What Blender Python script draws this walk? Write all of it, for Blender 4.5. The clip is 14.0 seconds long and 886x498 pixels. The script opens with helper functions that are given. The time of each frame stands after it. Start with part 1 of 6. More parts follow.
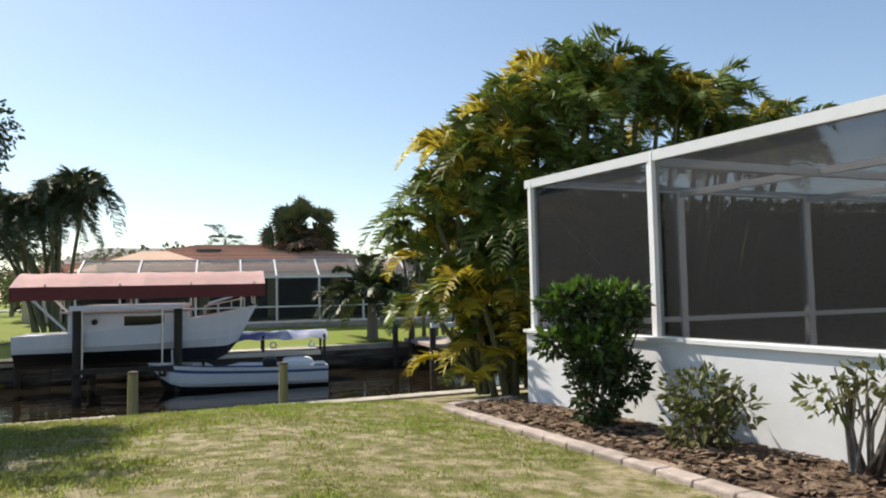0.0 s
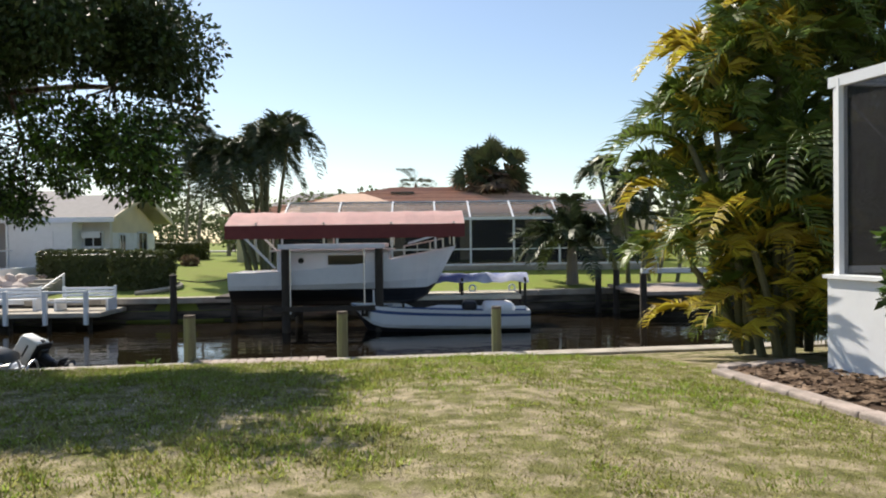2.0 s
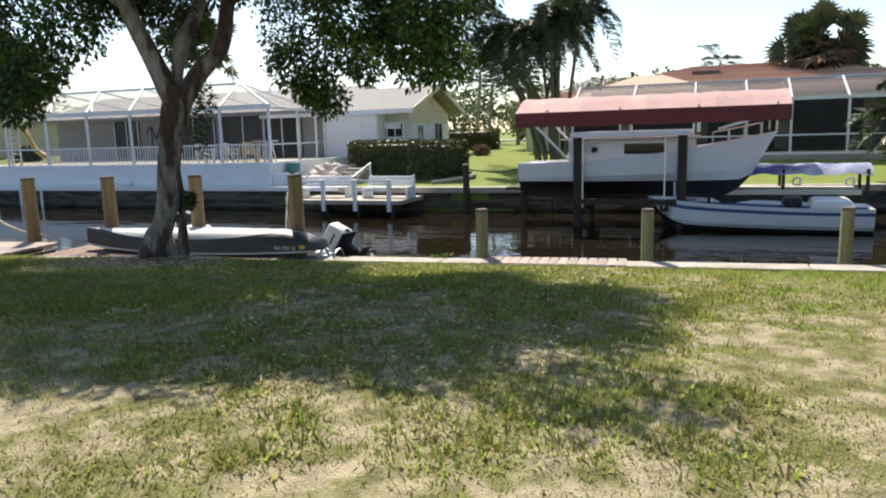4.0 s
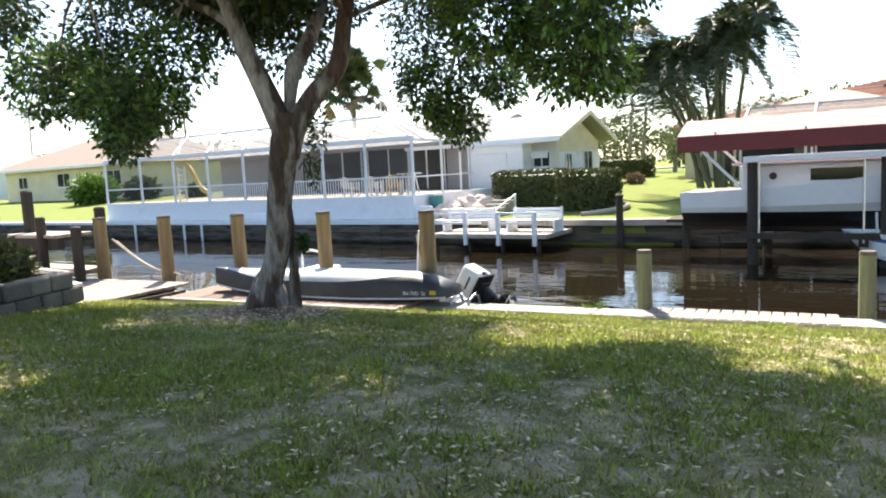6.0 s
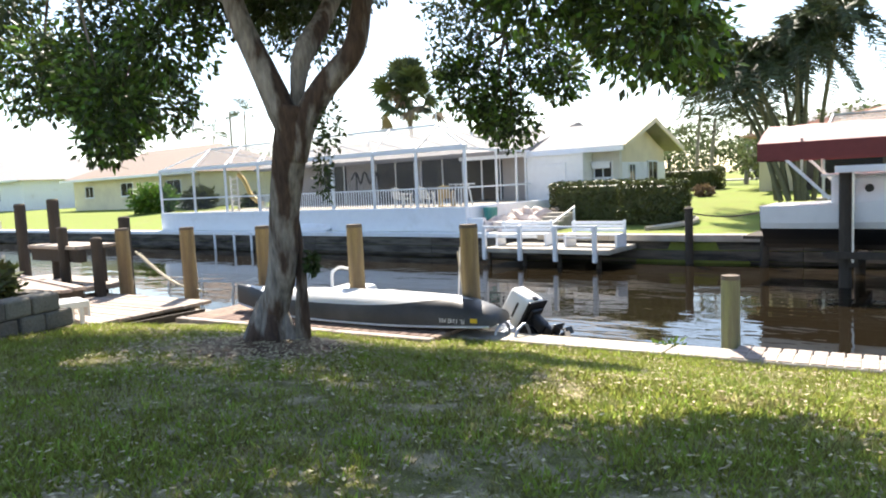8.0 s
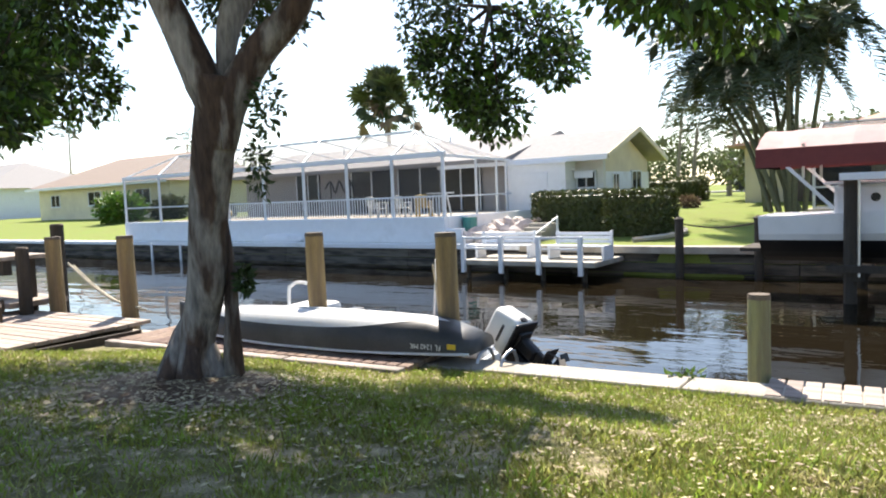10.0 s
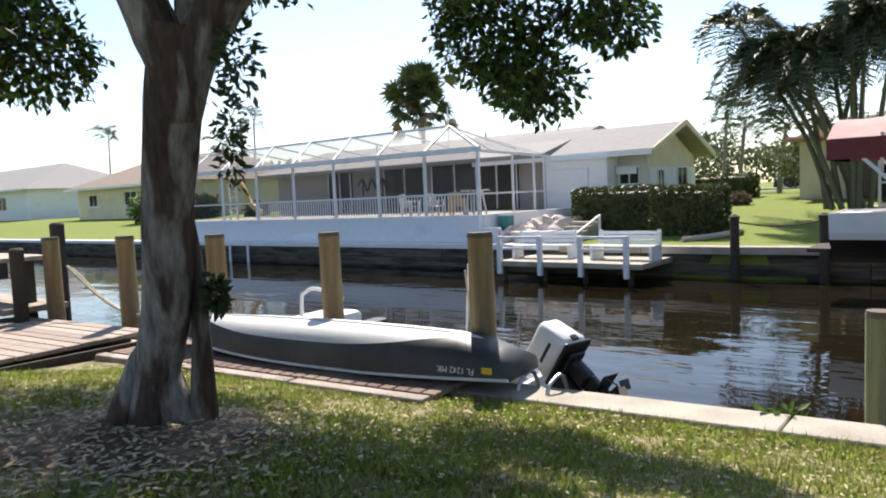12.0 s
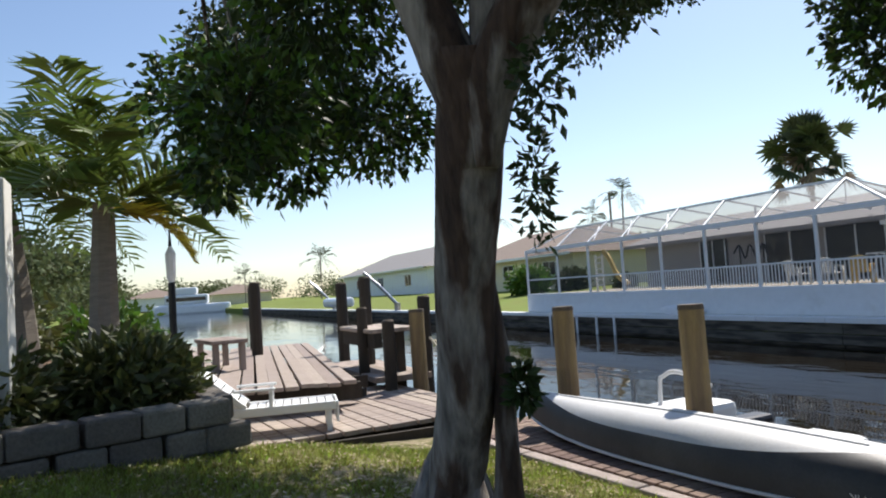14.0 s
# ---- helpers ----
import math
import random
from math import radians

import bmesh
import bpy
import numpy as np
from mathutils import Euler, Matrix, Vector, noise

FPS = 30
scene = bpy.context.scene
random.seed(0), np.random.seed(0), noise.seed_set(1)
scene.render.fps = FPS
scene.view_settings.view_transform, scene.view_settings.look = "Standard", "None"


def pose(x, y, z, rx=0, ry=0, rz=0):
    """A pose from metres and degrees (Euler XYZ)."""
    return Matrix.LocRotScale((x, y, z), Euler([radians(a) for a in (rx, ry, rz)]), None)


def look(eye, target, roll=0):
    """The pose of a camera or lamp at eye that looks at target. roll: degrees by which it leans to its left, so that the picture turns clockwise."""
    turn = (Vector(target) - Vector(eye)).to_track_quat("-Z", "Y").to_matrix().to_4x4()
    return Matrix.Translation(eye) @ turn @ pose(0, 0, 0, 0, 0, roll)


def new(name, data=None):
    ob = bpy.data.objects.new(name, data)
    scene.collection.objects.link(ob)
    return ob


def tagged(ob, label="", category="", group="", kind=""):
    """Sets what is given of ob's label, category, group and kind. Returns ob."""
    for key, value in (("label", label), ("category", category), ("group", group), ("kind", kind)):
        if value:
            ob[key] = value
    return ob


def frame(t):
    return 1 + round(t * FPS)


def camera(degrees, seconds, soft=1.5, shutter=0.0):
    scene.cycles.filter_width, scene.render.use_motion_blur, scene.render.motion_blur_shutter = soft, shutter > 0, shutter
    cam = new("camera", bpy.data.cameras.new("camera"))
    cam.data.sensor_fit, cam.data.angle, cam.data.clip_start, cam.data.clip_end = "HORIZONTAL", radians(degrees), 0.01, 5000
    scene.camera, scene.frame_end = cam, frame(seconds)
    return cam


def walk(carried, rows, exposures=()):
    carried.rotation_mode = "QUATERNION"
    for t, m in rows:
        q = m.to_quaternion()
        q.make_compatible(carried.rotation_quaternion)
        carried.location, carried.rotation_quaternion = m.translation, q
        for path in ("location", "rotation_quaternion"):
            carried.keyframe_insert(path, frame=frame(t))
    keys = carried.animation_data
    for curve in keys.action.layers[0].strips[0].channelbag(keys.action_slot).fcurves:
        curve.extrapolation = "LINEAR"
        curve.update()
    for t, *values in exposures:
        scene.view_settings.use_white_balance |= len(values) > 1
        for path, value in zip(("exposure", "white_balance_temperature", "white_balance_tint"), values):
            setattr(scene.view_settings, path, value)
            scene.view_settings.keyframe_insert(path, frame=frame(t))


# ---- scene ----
# ---- camera ----
# the plan below is drawn in units of S metres; everything is brought to metres by S
S = 1.4
cam = camera(63.7, 14.0, 2.0)
PATH = [
    (0, (-0.368, -1.693, 1.638), (0.203, 0.220, 1.755), -1.2),
    (0.5, (-0.372, -1.533, 1.630), (0.251, 0.366, 1.706), -1.2),
    (1, (-0.491, -1.197, 1.608), (0.043, 0.730, 1.639), -0.9),
    (1.5, (-0.596, -0.691, 1.570), (-0.279, 1.283, 1.573), -0.9),
    (2, (-0.686, -0.254, 1.528), (-0.613, 1.744, 1.502), -0.7),
    (2.5, (-0.773, 0.064, 1.514), (-0.978, 2.052, 1.431), -0.8),
    (3, (-0.865, 0.261, 1.507), (-1.276, 2.209, 1.313), -1.3),
    (3.5, (-0.948, 0.489, 1.512), (-1.515, 2.384, 1.220), -1.5),
    (4, (-1.014, 0.755, 1.513), (-1.712, 2.601, 1.194), -1.6),
    (6.5, (-1.630, 2.162, 1.488), (-2.752, 3.805, 1.289), -3.0),
    (7, (-1.749, 2.409, 1.466), (-2.916, 4.021, 1.271), -3.0),
    (7.5, (-1.839, 2.647, 1.458), (-3.045, 4.232, 1.269), -2.9),
    (8, (-1.971, 2.903, 1.456), (-3.173, 4.491, 1.275), -2.6),
    (8.5, (-2.070, 3.157, 1.446), (-3.263, 4.752, 1.276), -2.3),
    (9, (-2.242, 3.363, 1.418), (-3.395, 4.991, 1.267), -2.3),
    (11.5, (-2.953, 4.360, 1.324), (-4.133, 5.968, 1.181), -2.3),
    (12, (-3.101, 4.549, 1.319), (-4.335, 6.116, 1.170), -2.5),
    (12.5, (-3.259, 4.735, 1.303), (-4.543, 6.263, 1.158), -2.6),
    (13, (-3.437, 4.939, 1.294), (-4.805, 6.395, 1.202), -2.5),
    (13.5, (-3.541, 5.121, 1.291), (-5.140, 6.322, 1.300), -4.1),
    (14, (-3.628, 5.161, 1.283), (-5.467, 5.941, 1.390), -3.7),
]
EXPOSURES = [(0.0, 0.55, 7000, 10), (1.5, 0.5, 7000, 11), (3.0, 0.55, 6900, 11), (4.0, 0.8, 6900, 11), (6.5, 1.66, 7000, 12), (9.0, 1.52, 6900, 12), (11.5, 0.97, 6800, 12), (12.5, 0.78, 6700, 12), (13.2, 0.7, 6600, 12), (14.0, 0.4, 6500, 12)]
walk(cam, [(t, look(Vector(eye) * S, Vector(target) * S, roll)) for t, eye, target, roll in PATH], EXPOSURES)

# ---- light ----
SUN_AZ, SUN_EL = radians(36), radians(49)
SUN_WAY = Vector((-math.sin(SUN_AZ) * math.cos(SUN_EL), math.cos(SUN_AZ) * math.cos(SUN_EL), math.sin(SUN_EL)))
world = bpy.data.worlds.new("sky")
scene.world = world
world.use_nodes = True
wn = world.node_tree.nodes
sky = wn.new("ShaderNodeTexSky")
sky.sky_type, sky.sun_disc = "NISHITA", False
sky.sun_elevation, sky.sun_rotation = SUN_EL, -SUN_AZ
sky.air_density, sky.dust_density, sky.ozone_density = 1.0, 0.5, 2.0
world.node_tree.links.new(sky.outputs[0], wn["Background"].inputs[0])
wn["Background"].inputs[1].default_value = 0.115
sun_data = bpy.data.lights.new("sun", "SUN")
sun_data.energy, sun_data.angle, sun_data.color = 5.0, radians(0.5), (1.0, 0.95, 0.87)
sun = new("sun", sun_data)
sun.rotation_euler = SUN_WAY.to_track_quat("Z", "Y").to_euler()

# ---- materials ----
def mat(name, base, rough=0.6, metal=0.0, vary=0.12, scale=6.0, fine=60.0, bump=0.1, other=None, mix_scale=1.5, spec=0.4,
        random_hue=0.0, stretch=(1, 1, 1), island=False, cover=(0.42, 0.62), translucent=0.0):
    """A surface with tone variation at two scales, an optional second colour in patches, and a fine relief."""
    m = bpy.data.materials.new(name)
    m.use_nodes = True
    n, l = m.node_tree.nodes, m.node_tree.links
    b = n["Principled BSDF"]
    b.inputs["Roughness"].default_value, b.inputs["Metallic"].default_value = rough, metal
    b.inputs["Specular IOR Level"].default_value = spec
    tc = n.new("ShaderNodeTexCoord")
    mp = n.new("ShaderNodeMapping")
    mp.inputs["Scale"].default_value = stretch
    l.new(tc.outputs["Object"], mp.inputs[0])
    n1, n2 = n.new("ShaderNodeTexNoise"), n.new("ShaderNodeTexNoise")
    for q, s, d in ((n1, scale, 4), (n2, fine, 3)):
        q.inputs["Scale"].default_value, q.inputs["Detail"].default_value = s, d
        l.new(mp.outputs[0], q.inputs["Vector"])
    add = n.new("ShaderNodeMath")
    add.operation = "ADD"
    l.new(n1.outputs[0], add.inputs[0])
    l.new(n2.outputs[0], add.inputs[1])
    rng = n.new("ShaderNodeMapRange")
    rng.inputs["From Min"].default_value, rng.inputs["From Max"].default_value = 0.6, 1.4
    rng.inputs["To Min"].default_value, rng.inputs["To Max"].default_value = 1 - vary, 1 + vary
    l.new(add.outputs[0], rng.inputs[0])
    hsv = n.new("ShaderNodeHueSaturation")
    hsv.inputs["Color"].default_value = (*base, 1)
    if other:
        n3 = n.new("ShaderNodeTexNoise")
        n3.inputs["Scale"].default_value, n3.inputs["Detail"].default_value = mix_scale, 6
        l.new(mp.outputs[0], n3.inputs["Vector"])
        r3 = n.new("ShaderNodeMapRange")
        r3.inputs["From Min"].default_value, r3.inputs["From Max"].default_value = cover
        l.new(n3.outputs[0], r3.inputs[0])
        mx = n.new("ShaderNodeMix")
        mx.data_type = "RGBA"
        mx.inputs["A"].default_value, mx.inputs["B"].default_value = (*base, 1), (*other, 1)
        l.new(r3.outputs[0], mx.inputs["Factor"])
        l.new(mx.outputs["Result"], hsv.inputs["Color"])
    val = rng.outputs[0]
    if random_hue:
        src = n.new("ShaderNodeNewGeometry").outputs["Random Per Island"] if island else n.new("ShaderNodeObjectInfo").outputs["Random"]
        rr = n.new("ShaderNodeMapRange")
        rr.inputs["To Min"].default_value, rr.inputs["To Max"].default_value = 1 - random_hue, 1 + random_hue
        l.new(src, rr.inputs[0])
        mul = n.new("ShaderNodeMath")
        mul.operation = "MULTIPLY"
        l.new(val, mul.inputs[0])
        l.new(rr.outputs[0], mul.inputs[1])
        val = mul.outputs[0]
        rh = n.new("ShaderNodeMapRange")
        rh.inputs["To Min"].default_value, rh.inputs["To Max"].default_value = 0.5 - 0.06 * random_hue, 0.5 + 0.06 * random_hue
        l.new(src, rh.inputs[0])
        l.new(rh.outputs[0], hsv.inputs["Hue"])
    l.new(val, hsv.inputs["Value"])
    l.new(hsv.outputs[0], b.inputs["Base Color"])
    if bump:
        bp = n.new("ShaderNodeBump")
        bp.inputs["Strength"].default_value, bp.inputs["Distance"].default_value = bump, 0.02
        l.new(add.outputs[0], bp.inputs["Height"])
        l.new(bp.outputs[0], b.inputs["Normal"])
    if translucent:
        t = n.new("ShaderNodeBsdfTranslucent")
        l.new(hsv.outputs[0], t.inputs["Color"])
        ms = n.new("ShaderNodeMixShader")
        ms.inputs[0].default_value = translucent
        l.new(b.outputs[0], ms.inputs[1])
        l.new(t.outputs[0], ms.inputs[2])
        l.new(ms.outputs[0], n["Material Output"].inputs[0])
    return m


def screen_mat(name, base, clear, glow=0.0):
    """Insect screen: a fine dark mesh that lets part of the light through."""
    m = mat(name, base, rough=0.7, bump=0, vary=0.1, translucent=glow)
    n, l = m.node_tree.nodes, m.node_tree.links
    tr = n.new("ShaderNodeBsdfTransparent")
    ms = n.new("ShaderNodeMixShader")
    ms.inputs[0].default_value = clear
    last = n["Material Output"].inputs[0].links[0].from_socket
    l.new(last, ms.inputs[1])
    l.new(tr.outputs[0], ms.inputs[2])
    l.new(ms.outputs[0], n["Material Output"].inputs[0])
    return m


def water_mat():
    m = bpy.data.materials.new("canal_water")
    m.use_nodes = True
    n, l = m.node_tree.nodes, m.node_tree.links
    b = n["Principled BSDF"]
    b.inputs["Base Color"].default_value = (0.012, 0.009, 0.005, 1)
    b.inputs["Roughness"].default_value, b.inputs["IOR"].default_value = 0.02, 1.33
    tc = n.new("ShaderNodeTexCoord")
    mp = n.new("ShaderNodeMapping")
    mp.inputs["Scale"].default_value = (0.5, 1.2, 1)
    l.new(tc.outputs["Object"], mp.inputs[0])
    prev = None
    for s, d in ((0.9, 0.05), (4.0, 0.012)):
        t = n.new("ShaderNodeTexNoise")
        t.inputs["Scale"].default_value, t.inputs["Detail"].default_value = s, 2
        l.new(mp.outputs[0], t.inputs["Vector"])
        bp = n.new("ShaderNodeBump")
        bp.inputs["Strength"].default_value, bp.inputs["Distance"].default_value = 0.55, d
        l.new(t.outputs[0], bp.inputs["Height"])
        if prev:
            l.new(prev.outputs[0], bp.inputs["Normal"])
        prev = bp
    l.new(prev.outputs[0], b.inputs["Normal"])
    return m


def glass_mat():
    m = bpy.data.materials.new("dark_window_glass")
    m.use_nodes = True
    b = m.node_tree.nodes["Principled BSDF"]
    b.inputs["Base Color"].default_value = (0.02, 0.022, 0.024, 1)
    b.inputs["Roughness"].default_value = 0.06
    return m


LAWN = mat("lawn_soil_and_thatch", (0.33, 0.28, 0.18), 0.9, vary=0.55, scale=9, fine=130, bump=0.9, other=(0.16, 0.155, 0.06), mix_scale=6.0, cover=(0.42, 0.58), spec=0.1)
FAR_LAWN = mat("far_lawn_grass", (0.19, 0.22, 0.055), 0.9, vary=0.3, scale=1.5, fine=30, bump=0.6, other=(0.15, 0.2, 0.04), spec=0.1)
WATER = water_mat()
CONCRETE = mat("weathered_concrete", (0.42, 0.38, 0.32), 0.9, vary=0.18, other=(0.30, 0.27, 0.22), mix_scale=3, bump=0.25)
OLD_WALL = mat("stained_seawall_panel", (0.12, 0.105, 0.085), 0.9, vary=0.3, other=(0.035, 0.03, 0.026), mix_scale=2, bump=0.3, stretch=(0.6, 1, 4), random_hue=0.12)
WHITE = mat("white_paint", (0.78, 0.79, 0.80), 0.55, vary=0.05, bump=0.03, other=(0.62, 0.63, 0.63), mix_scale=2, cover=(0.6, 0.85))
STUCCO = mat("white_painted_stucco", (0.76, 0.78, 0.80), 0.85, vary=0.06, fine=150, bump=0.2, other=(0.62, 0.62, 0.60), mix_scale=1.2, cover=(0.6, 0.8))
ALU = mat("white_aluminium", (0.70, 0.72, 0.74), 0.4, vary=0.05, bump=0.02)
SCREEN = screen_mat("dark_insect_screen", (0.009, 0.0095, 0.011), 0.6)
# roof mesh: sun glare put into a paler, glowing grey than the walls
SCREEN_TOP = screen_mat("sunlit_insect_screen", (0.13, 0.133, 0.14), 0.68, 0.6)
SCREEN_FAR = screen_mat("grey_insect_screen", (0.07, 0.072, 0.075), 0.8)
# roof mesh paler than the wall mesh: the backlight is put into its grey
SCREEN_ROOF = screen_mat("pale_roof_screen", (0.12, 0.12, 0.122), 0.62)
# pool mesh darkened to carry the shade inside the cage
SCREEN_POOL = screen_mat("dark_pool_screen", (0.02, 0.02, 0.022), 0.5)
GLASS = glass_mat()
CREAM = mat("cream_painted_stucco", (0.72, 0.65, 0.46), 0.85, vary=0.06, bump=0.15, other=(0.66, 0.59, 0.42))
PALE = mat("pale_grey_stucco", (0.66, 0.65, 0.6), 0.85, vary=0.06, bump=0.15)
SHINGLE = mat("grey_shingle_roof", (0.27, 0.255, 0.245), 0.9, vary=0.15, fine=40, bump=0.3, stretch=(1, 1, 3))
BROWN_ROOF = mat("brown_shingle_roof", (0.25, 0.19, 0.15), 0.9, vary=0.15, fine=40, bump=0.3)
TILE = mat("terracotta_roof_tile", (0.56, 0.36, 0.27), 0.85, vary=0.2, random_hue=0.2, bump=0.2)
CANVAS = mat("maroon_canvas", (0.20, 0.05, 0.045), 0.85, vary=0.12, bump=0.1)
# top canvas: fading plus the sun on it, both in this pale red
CANVAS_TOP = mat("faded_and_sunlit_red_canvas", (0.84, 0.6, 0.56), 0.85, vary=0.1, bump=0.1, random_hue=0.1)
GEL = mat("white_boat_gelcoat", (0.80, 0.82, 0.84), 0.25, vary=0.04, bump=0.02, other=(0.66, 0.68, 0.70), mix_scale=1.5, cover=(0.6, 0.8))
BLACK = mat("black_bottom_paint", (0.015, 0.015, 0.018), 0.5, vary=0.2, bump=0.05)
BLUE_STRIPE = mat("blue_sheer_stripe", (0.05, 0.10, 0.25), 0.4, vary=0.1, bump=0.02)
DARK_WOOD = mat("dark_wet_timber", (0.055, 0.045, 0.035), 0.9, vary=0.3, bump=0.3, stretch=(3, 3, 0.6))
PILE_WOOD = mat("treated_pine_piling", (0.30, 0.215, 0.10), 0.85, vary=0.25, scale=5, fine=40, bump=0.35, stretch=(5, 5, 0.5), other=(0.17, 0.12, 0.07), mix_scale=2.5)
PILE_GREEN = mat("greenish_piling", (0.26, 0.26, 0.13), 0.85, vary=0.2, bump=0.3, stretch=(5, 5, 0.5), other=(0.16, 0.15, 0.09), mix_scale=2.5)
PILE_TOP = mat("weathered_end_grain", (0.13, 0.10, 0.075), 0.9, vary=0.3, bump=0.3)
PLANK = mat("grey_weathered_plank", (0.42, 0.345, 0.295), 0.9, vary=0.28, scale=4, fine=50, bump=0.3, stretch=(1, 8, 1), random_hue=0.18, other=(0.28, 0.23, 0.19), mix_scale=2)
TARP = mat("blue_grey_tarp", (0.10, 0.13, 0.30), 0.6, vary=0.2, bump=0.3, other=(0.5, 0.52, 0.58), mix_scale=1.3)
BEIGE = mat("beige_canvas", (0.62, 0.57, 0.46), 0.8, vary=0.08, bump=0.05)
HULL_GREY = mat("dull_grey_hull_paint", (0.042, 0.044, 0.046), 0.5, vary=0.2, bump=0.05, other=(0.07, 0.07, 0.07), mix_scale=2)
HULL_WHITE = mat("chalky_white_hull_bottom", (0.63, 0.63, 0.62), 0.5, vary=0.1, bump=0.05, other=(0.56, 0.56, 0.54), mix_scale=1.5, cover=(0.5, 0.8))
RUBBER = mat("black_plastic", (0.012, 0.012, 0.014), 0.35, vary=0.15, bump=0.02)
STEEL = mat("brushed_steel", (0.55, 0.56, 0.57), 0.3, 0.9, vary=0.08, bump=0.02)
YELLOW = mat("yellow_sticker", (0.75, 0.50, 0.04), 0.5, vary=0.05, bump=0)
ROPE = mat("pale_rope", (0.50, 0.45, 0.34), 0.9, vary=0.2, bump=0.2)
PLASTIC = mat("white_resin_plastic", (0.80, 0.80, 0.78), 0.4, vary=0.03, bump=0.01)
YEL_PLASTIC = mat("yellow_resin_plastic", (0.70, 0.50, 0.16), 0.45, vary=0.05, bump=0.01)
STONE = mat("grey_garden_block", (0.15, 0.135, 0.115), 0.9, vary=0.35, bump=0.4, random_hue=0.25, other=(0.14, 0.13, 0.11), mix_scale=4)
SOIL = mat("dark_mulch_soil", (0.12, 0.08, 0.055), 0.95, vary=0.45, fine=80, bump=0.8, other=(0.23, 0.165, 0.115), mix_scale=3, spec=0.1)
SAND = mat("sandy_bed_soil", (0.28, 0.205, 0.15), 0.95, vary=0.25, fine=80, bump=0.5, other=(0.07, 0.048, 0.035), mix_scale=3.0, cover=(0.36, 0.5), spec=0.1)
EDGING = mat("pinkish_concrete_edging", (0.42, 0.35, 0.31), 0.9, vary=0.2, bump=0.4, other=(0.28, 0.24, 0.21), mix_scale=4)
ROCK = mat("pale_rubble_rock", (0.55, 0.47, 0.42), 0.9, vary=0.25, bump=0.3, random_hue=0.2)
BARK = mat("smooth_grey_bark", (0.215, 0.19, 0.165), 0.9, vary=0.65, scale=9, fine=45, bump=1.0, stretch=(1, 1, 0.25), other=(0.065, 0.04, 0.028), mix_scale=5.5, cover=(0.47, 0.54))
PALM_BARK = mat("ringed_palm_bark", (0.22, 0.19, 0.155), 0.9, vary=0.3, bump=0.4, stretch=(1, 1, 6))
CANE = mat("areca_cane", (0.13, 0.125, 0.065), 0.7, vary=0.25, bump=0.2, stretch=(1, 1, 5))
LEAF = mat("dark_glossy_leaf", (0.036, 0.058, 0.016), 0.5, vary=0.2, scale=2, bump=0, random_hue=0.35, island=True, translucent=0.18, spec=0.3)
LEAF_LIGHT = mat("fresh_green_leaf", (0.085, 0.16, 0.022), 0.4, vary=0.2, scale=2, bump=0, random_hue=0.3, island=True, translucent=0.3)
SHRUB = mat("olive_shrub_leaf", (0.10, 0.11, 0.03), 0.5, vary=0.2, scale=2, bump=0, random_hue=0.35, island=True, translucent=0.25)
HEDGE = mat("clipped_hedge_leaf", (0.07, 0.082, 0.024), 0.55, vary=0.25, scale=1.5, bump=0, random_hue=0.35, island=True, translucent=0.2)
FROND = mat("green_palm_leaflet", (0.12, 0.165, 0.03), 0.4, vary=0.2, scale=1.2, bump=0, random_hue=0.35, island=True, translucent=0.3)
FROND_GOLD = mat("yellow_green_palm_leaflet", (0.42, 0.34, 0.04), 0.45, vary=0.25, scale=1.0, bump=0, random_hue=0.35, island=True, translucent=0.4)
FROND_FAR = mat("far_palm_leaflet", (0.05, 0.066, 0.024), 0.5, vary=0.2, scale=1.2, bump=0, random_hue=0.3, island=True, translucent=0.15)
DRY = mat("dry_brown_thatch", (0.20, 0.14, 0.085), 0.9, vary=0.3, bump=0, random_hue=0.3, island=True, translucent=0.15)
GRASS = mat("lawn_grass_blades", (0.25, 0.275, 0.06), 0.7, vary=0.35, scale=3.5, bump=0, random_hue=0.45, island=True, translucent=0.6, other=(0.34, 0.31, 0.14), mix_scale=4.5, cover=(0.5, 0.7), spec=0.2)
WEED = mat("bright_grass_tuft", (0.23, 0.31, 0.045), 0.6, vary=0.3, scale=2.5, bump=0, random_hue=0.4, island=True, translucent=0.5, spec=0.2)
PLANK_BROWN = mat("brown_weathered_plank", (0.27, 0.19, 0.15), 0.9, vary=0.3, scale=4, fine=50, bump=0.35, stretch=(1, 8, 1), random_hue=0.25, other=(0.15, 0.1, 0.08), mix_scale=2.4)
STRAW = mat("straw_thatch", (0.44, 0.36, 0.23), 0.9, vary=0.3, bump=0, random_hue=0.4, island=True)
LITTER = mat("fallen_dry_leaf", (0.42, 0.34, 0.22), 0.85, vary=0.3, bump=0, random_hue=0.4, island=True)
FAR_TREES = mat("distant_foliage", (0.1, 0.125, 0.05), 0.8, vary=0.3, scale=0.4, bump=0, random_hue=0.35, island=True, translucent=0.3)
# the porch's shade is mixed into this wall grey
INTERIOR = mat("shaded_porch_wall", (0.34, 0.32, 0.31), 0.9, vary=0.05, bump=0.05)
PORCH_DARK = mat("dark_sliding_door_glass", (0.03, 0.03, 0.033), 0.15, vary=0.2, bump=0)
TEAL = mat("teal_glazed_pot", (0.04, 0.22, 0.2), 0.3, vary=0.1, bump=0.02)
ROAD = mat("pale_street", (0.42, 0.40, 0.38), 0.9, vary=0.1, bump=0.1)
TRUCK_BLUE = mat("blue_bin_plastic", (0.06, 0.12, 0.35), 0.5, vary=0.1, bump=0)
INK = mat("white_registration_vinyl", (0.75, 0.75, 0.72), 0.6, vary=0.05, bump=0)

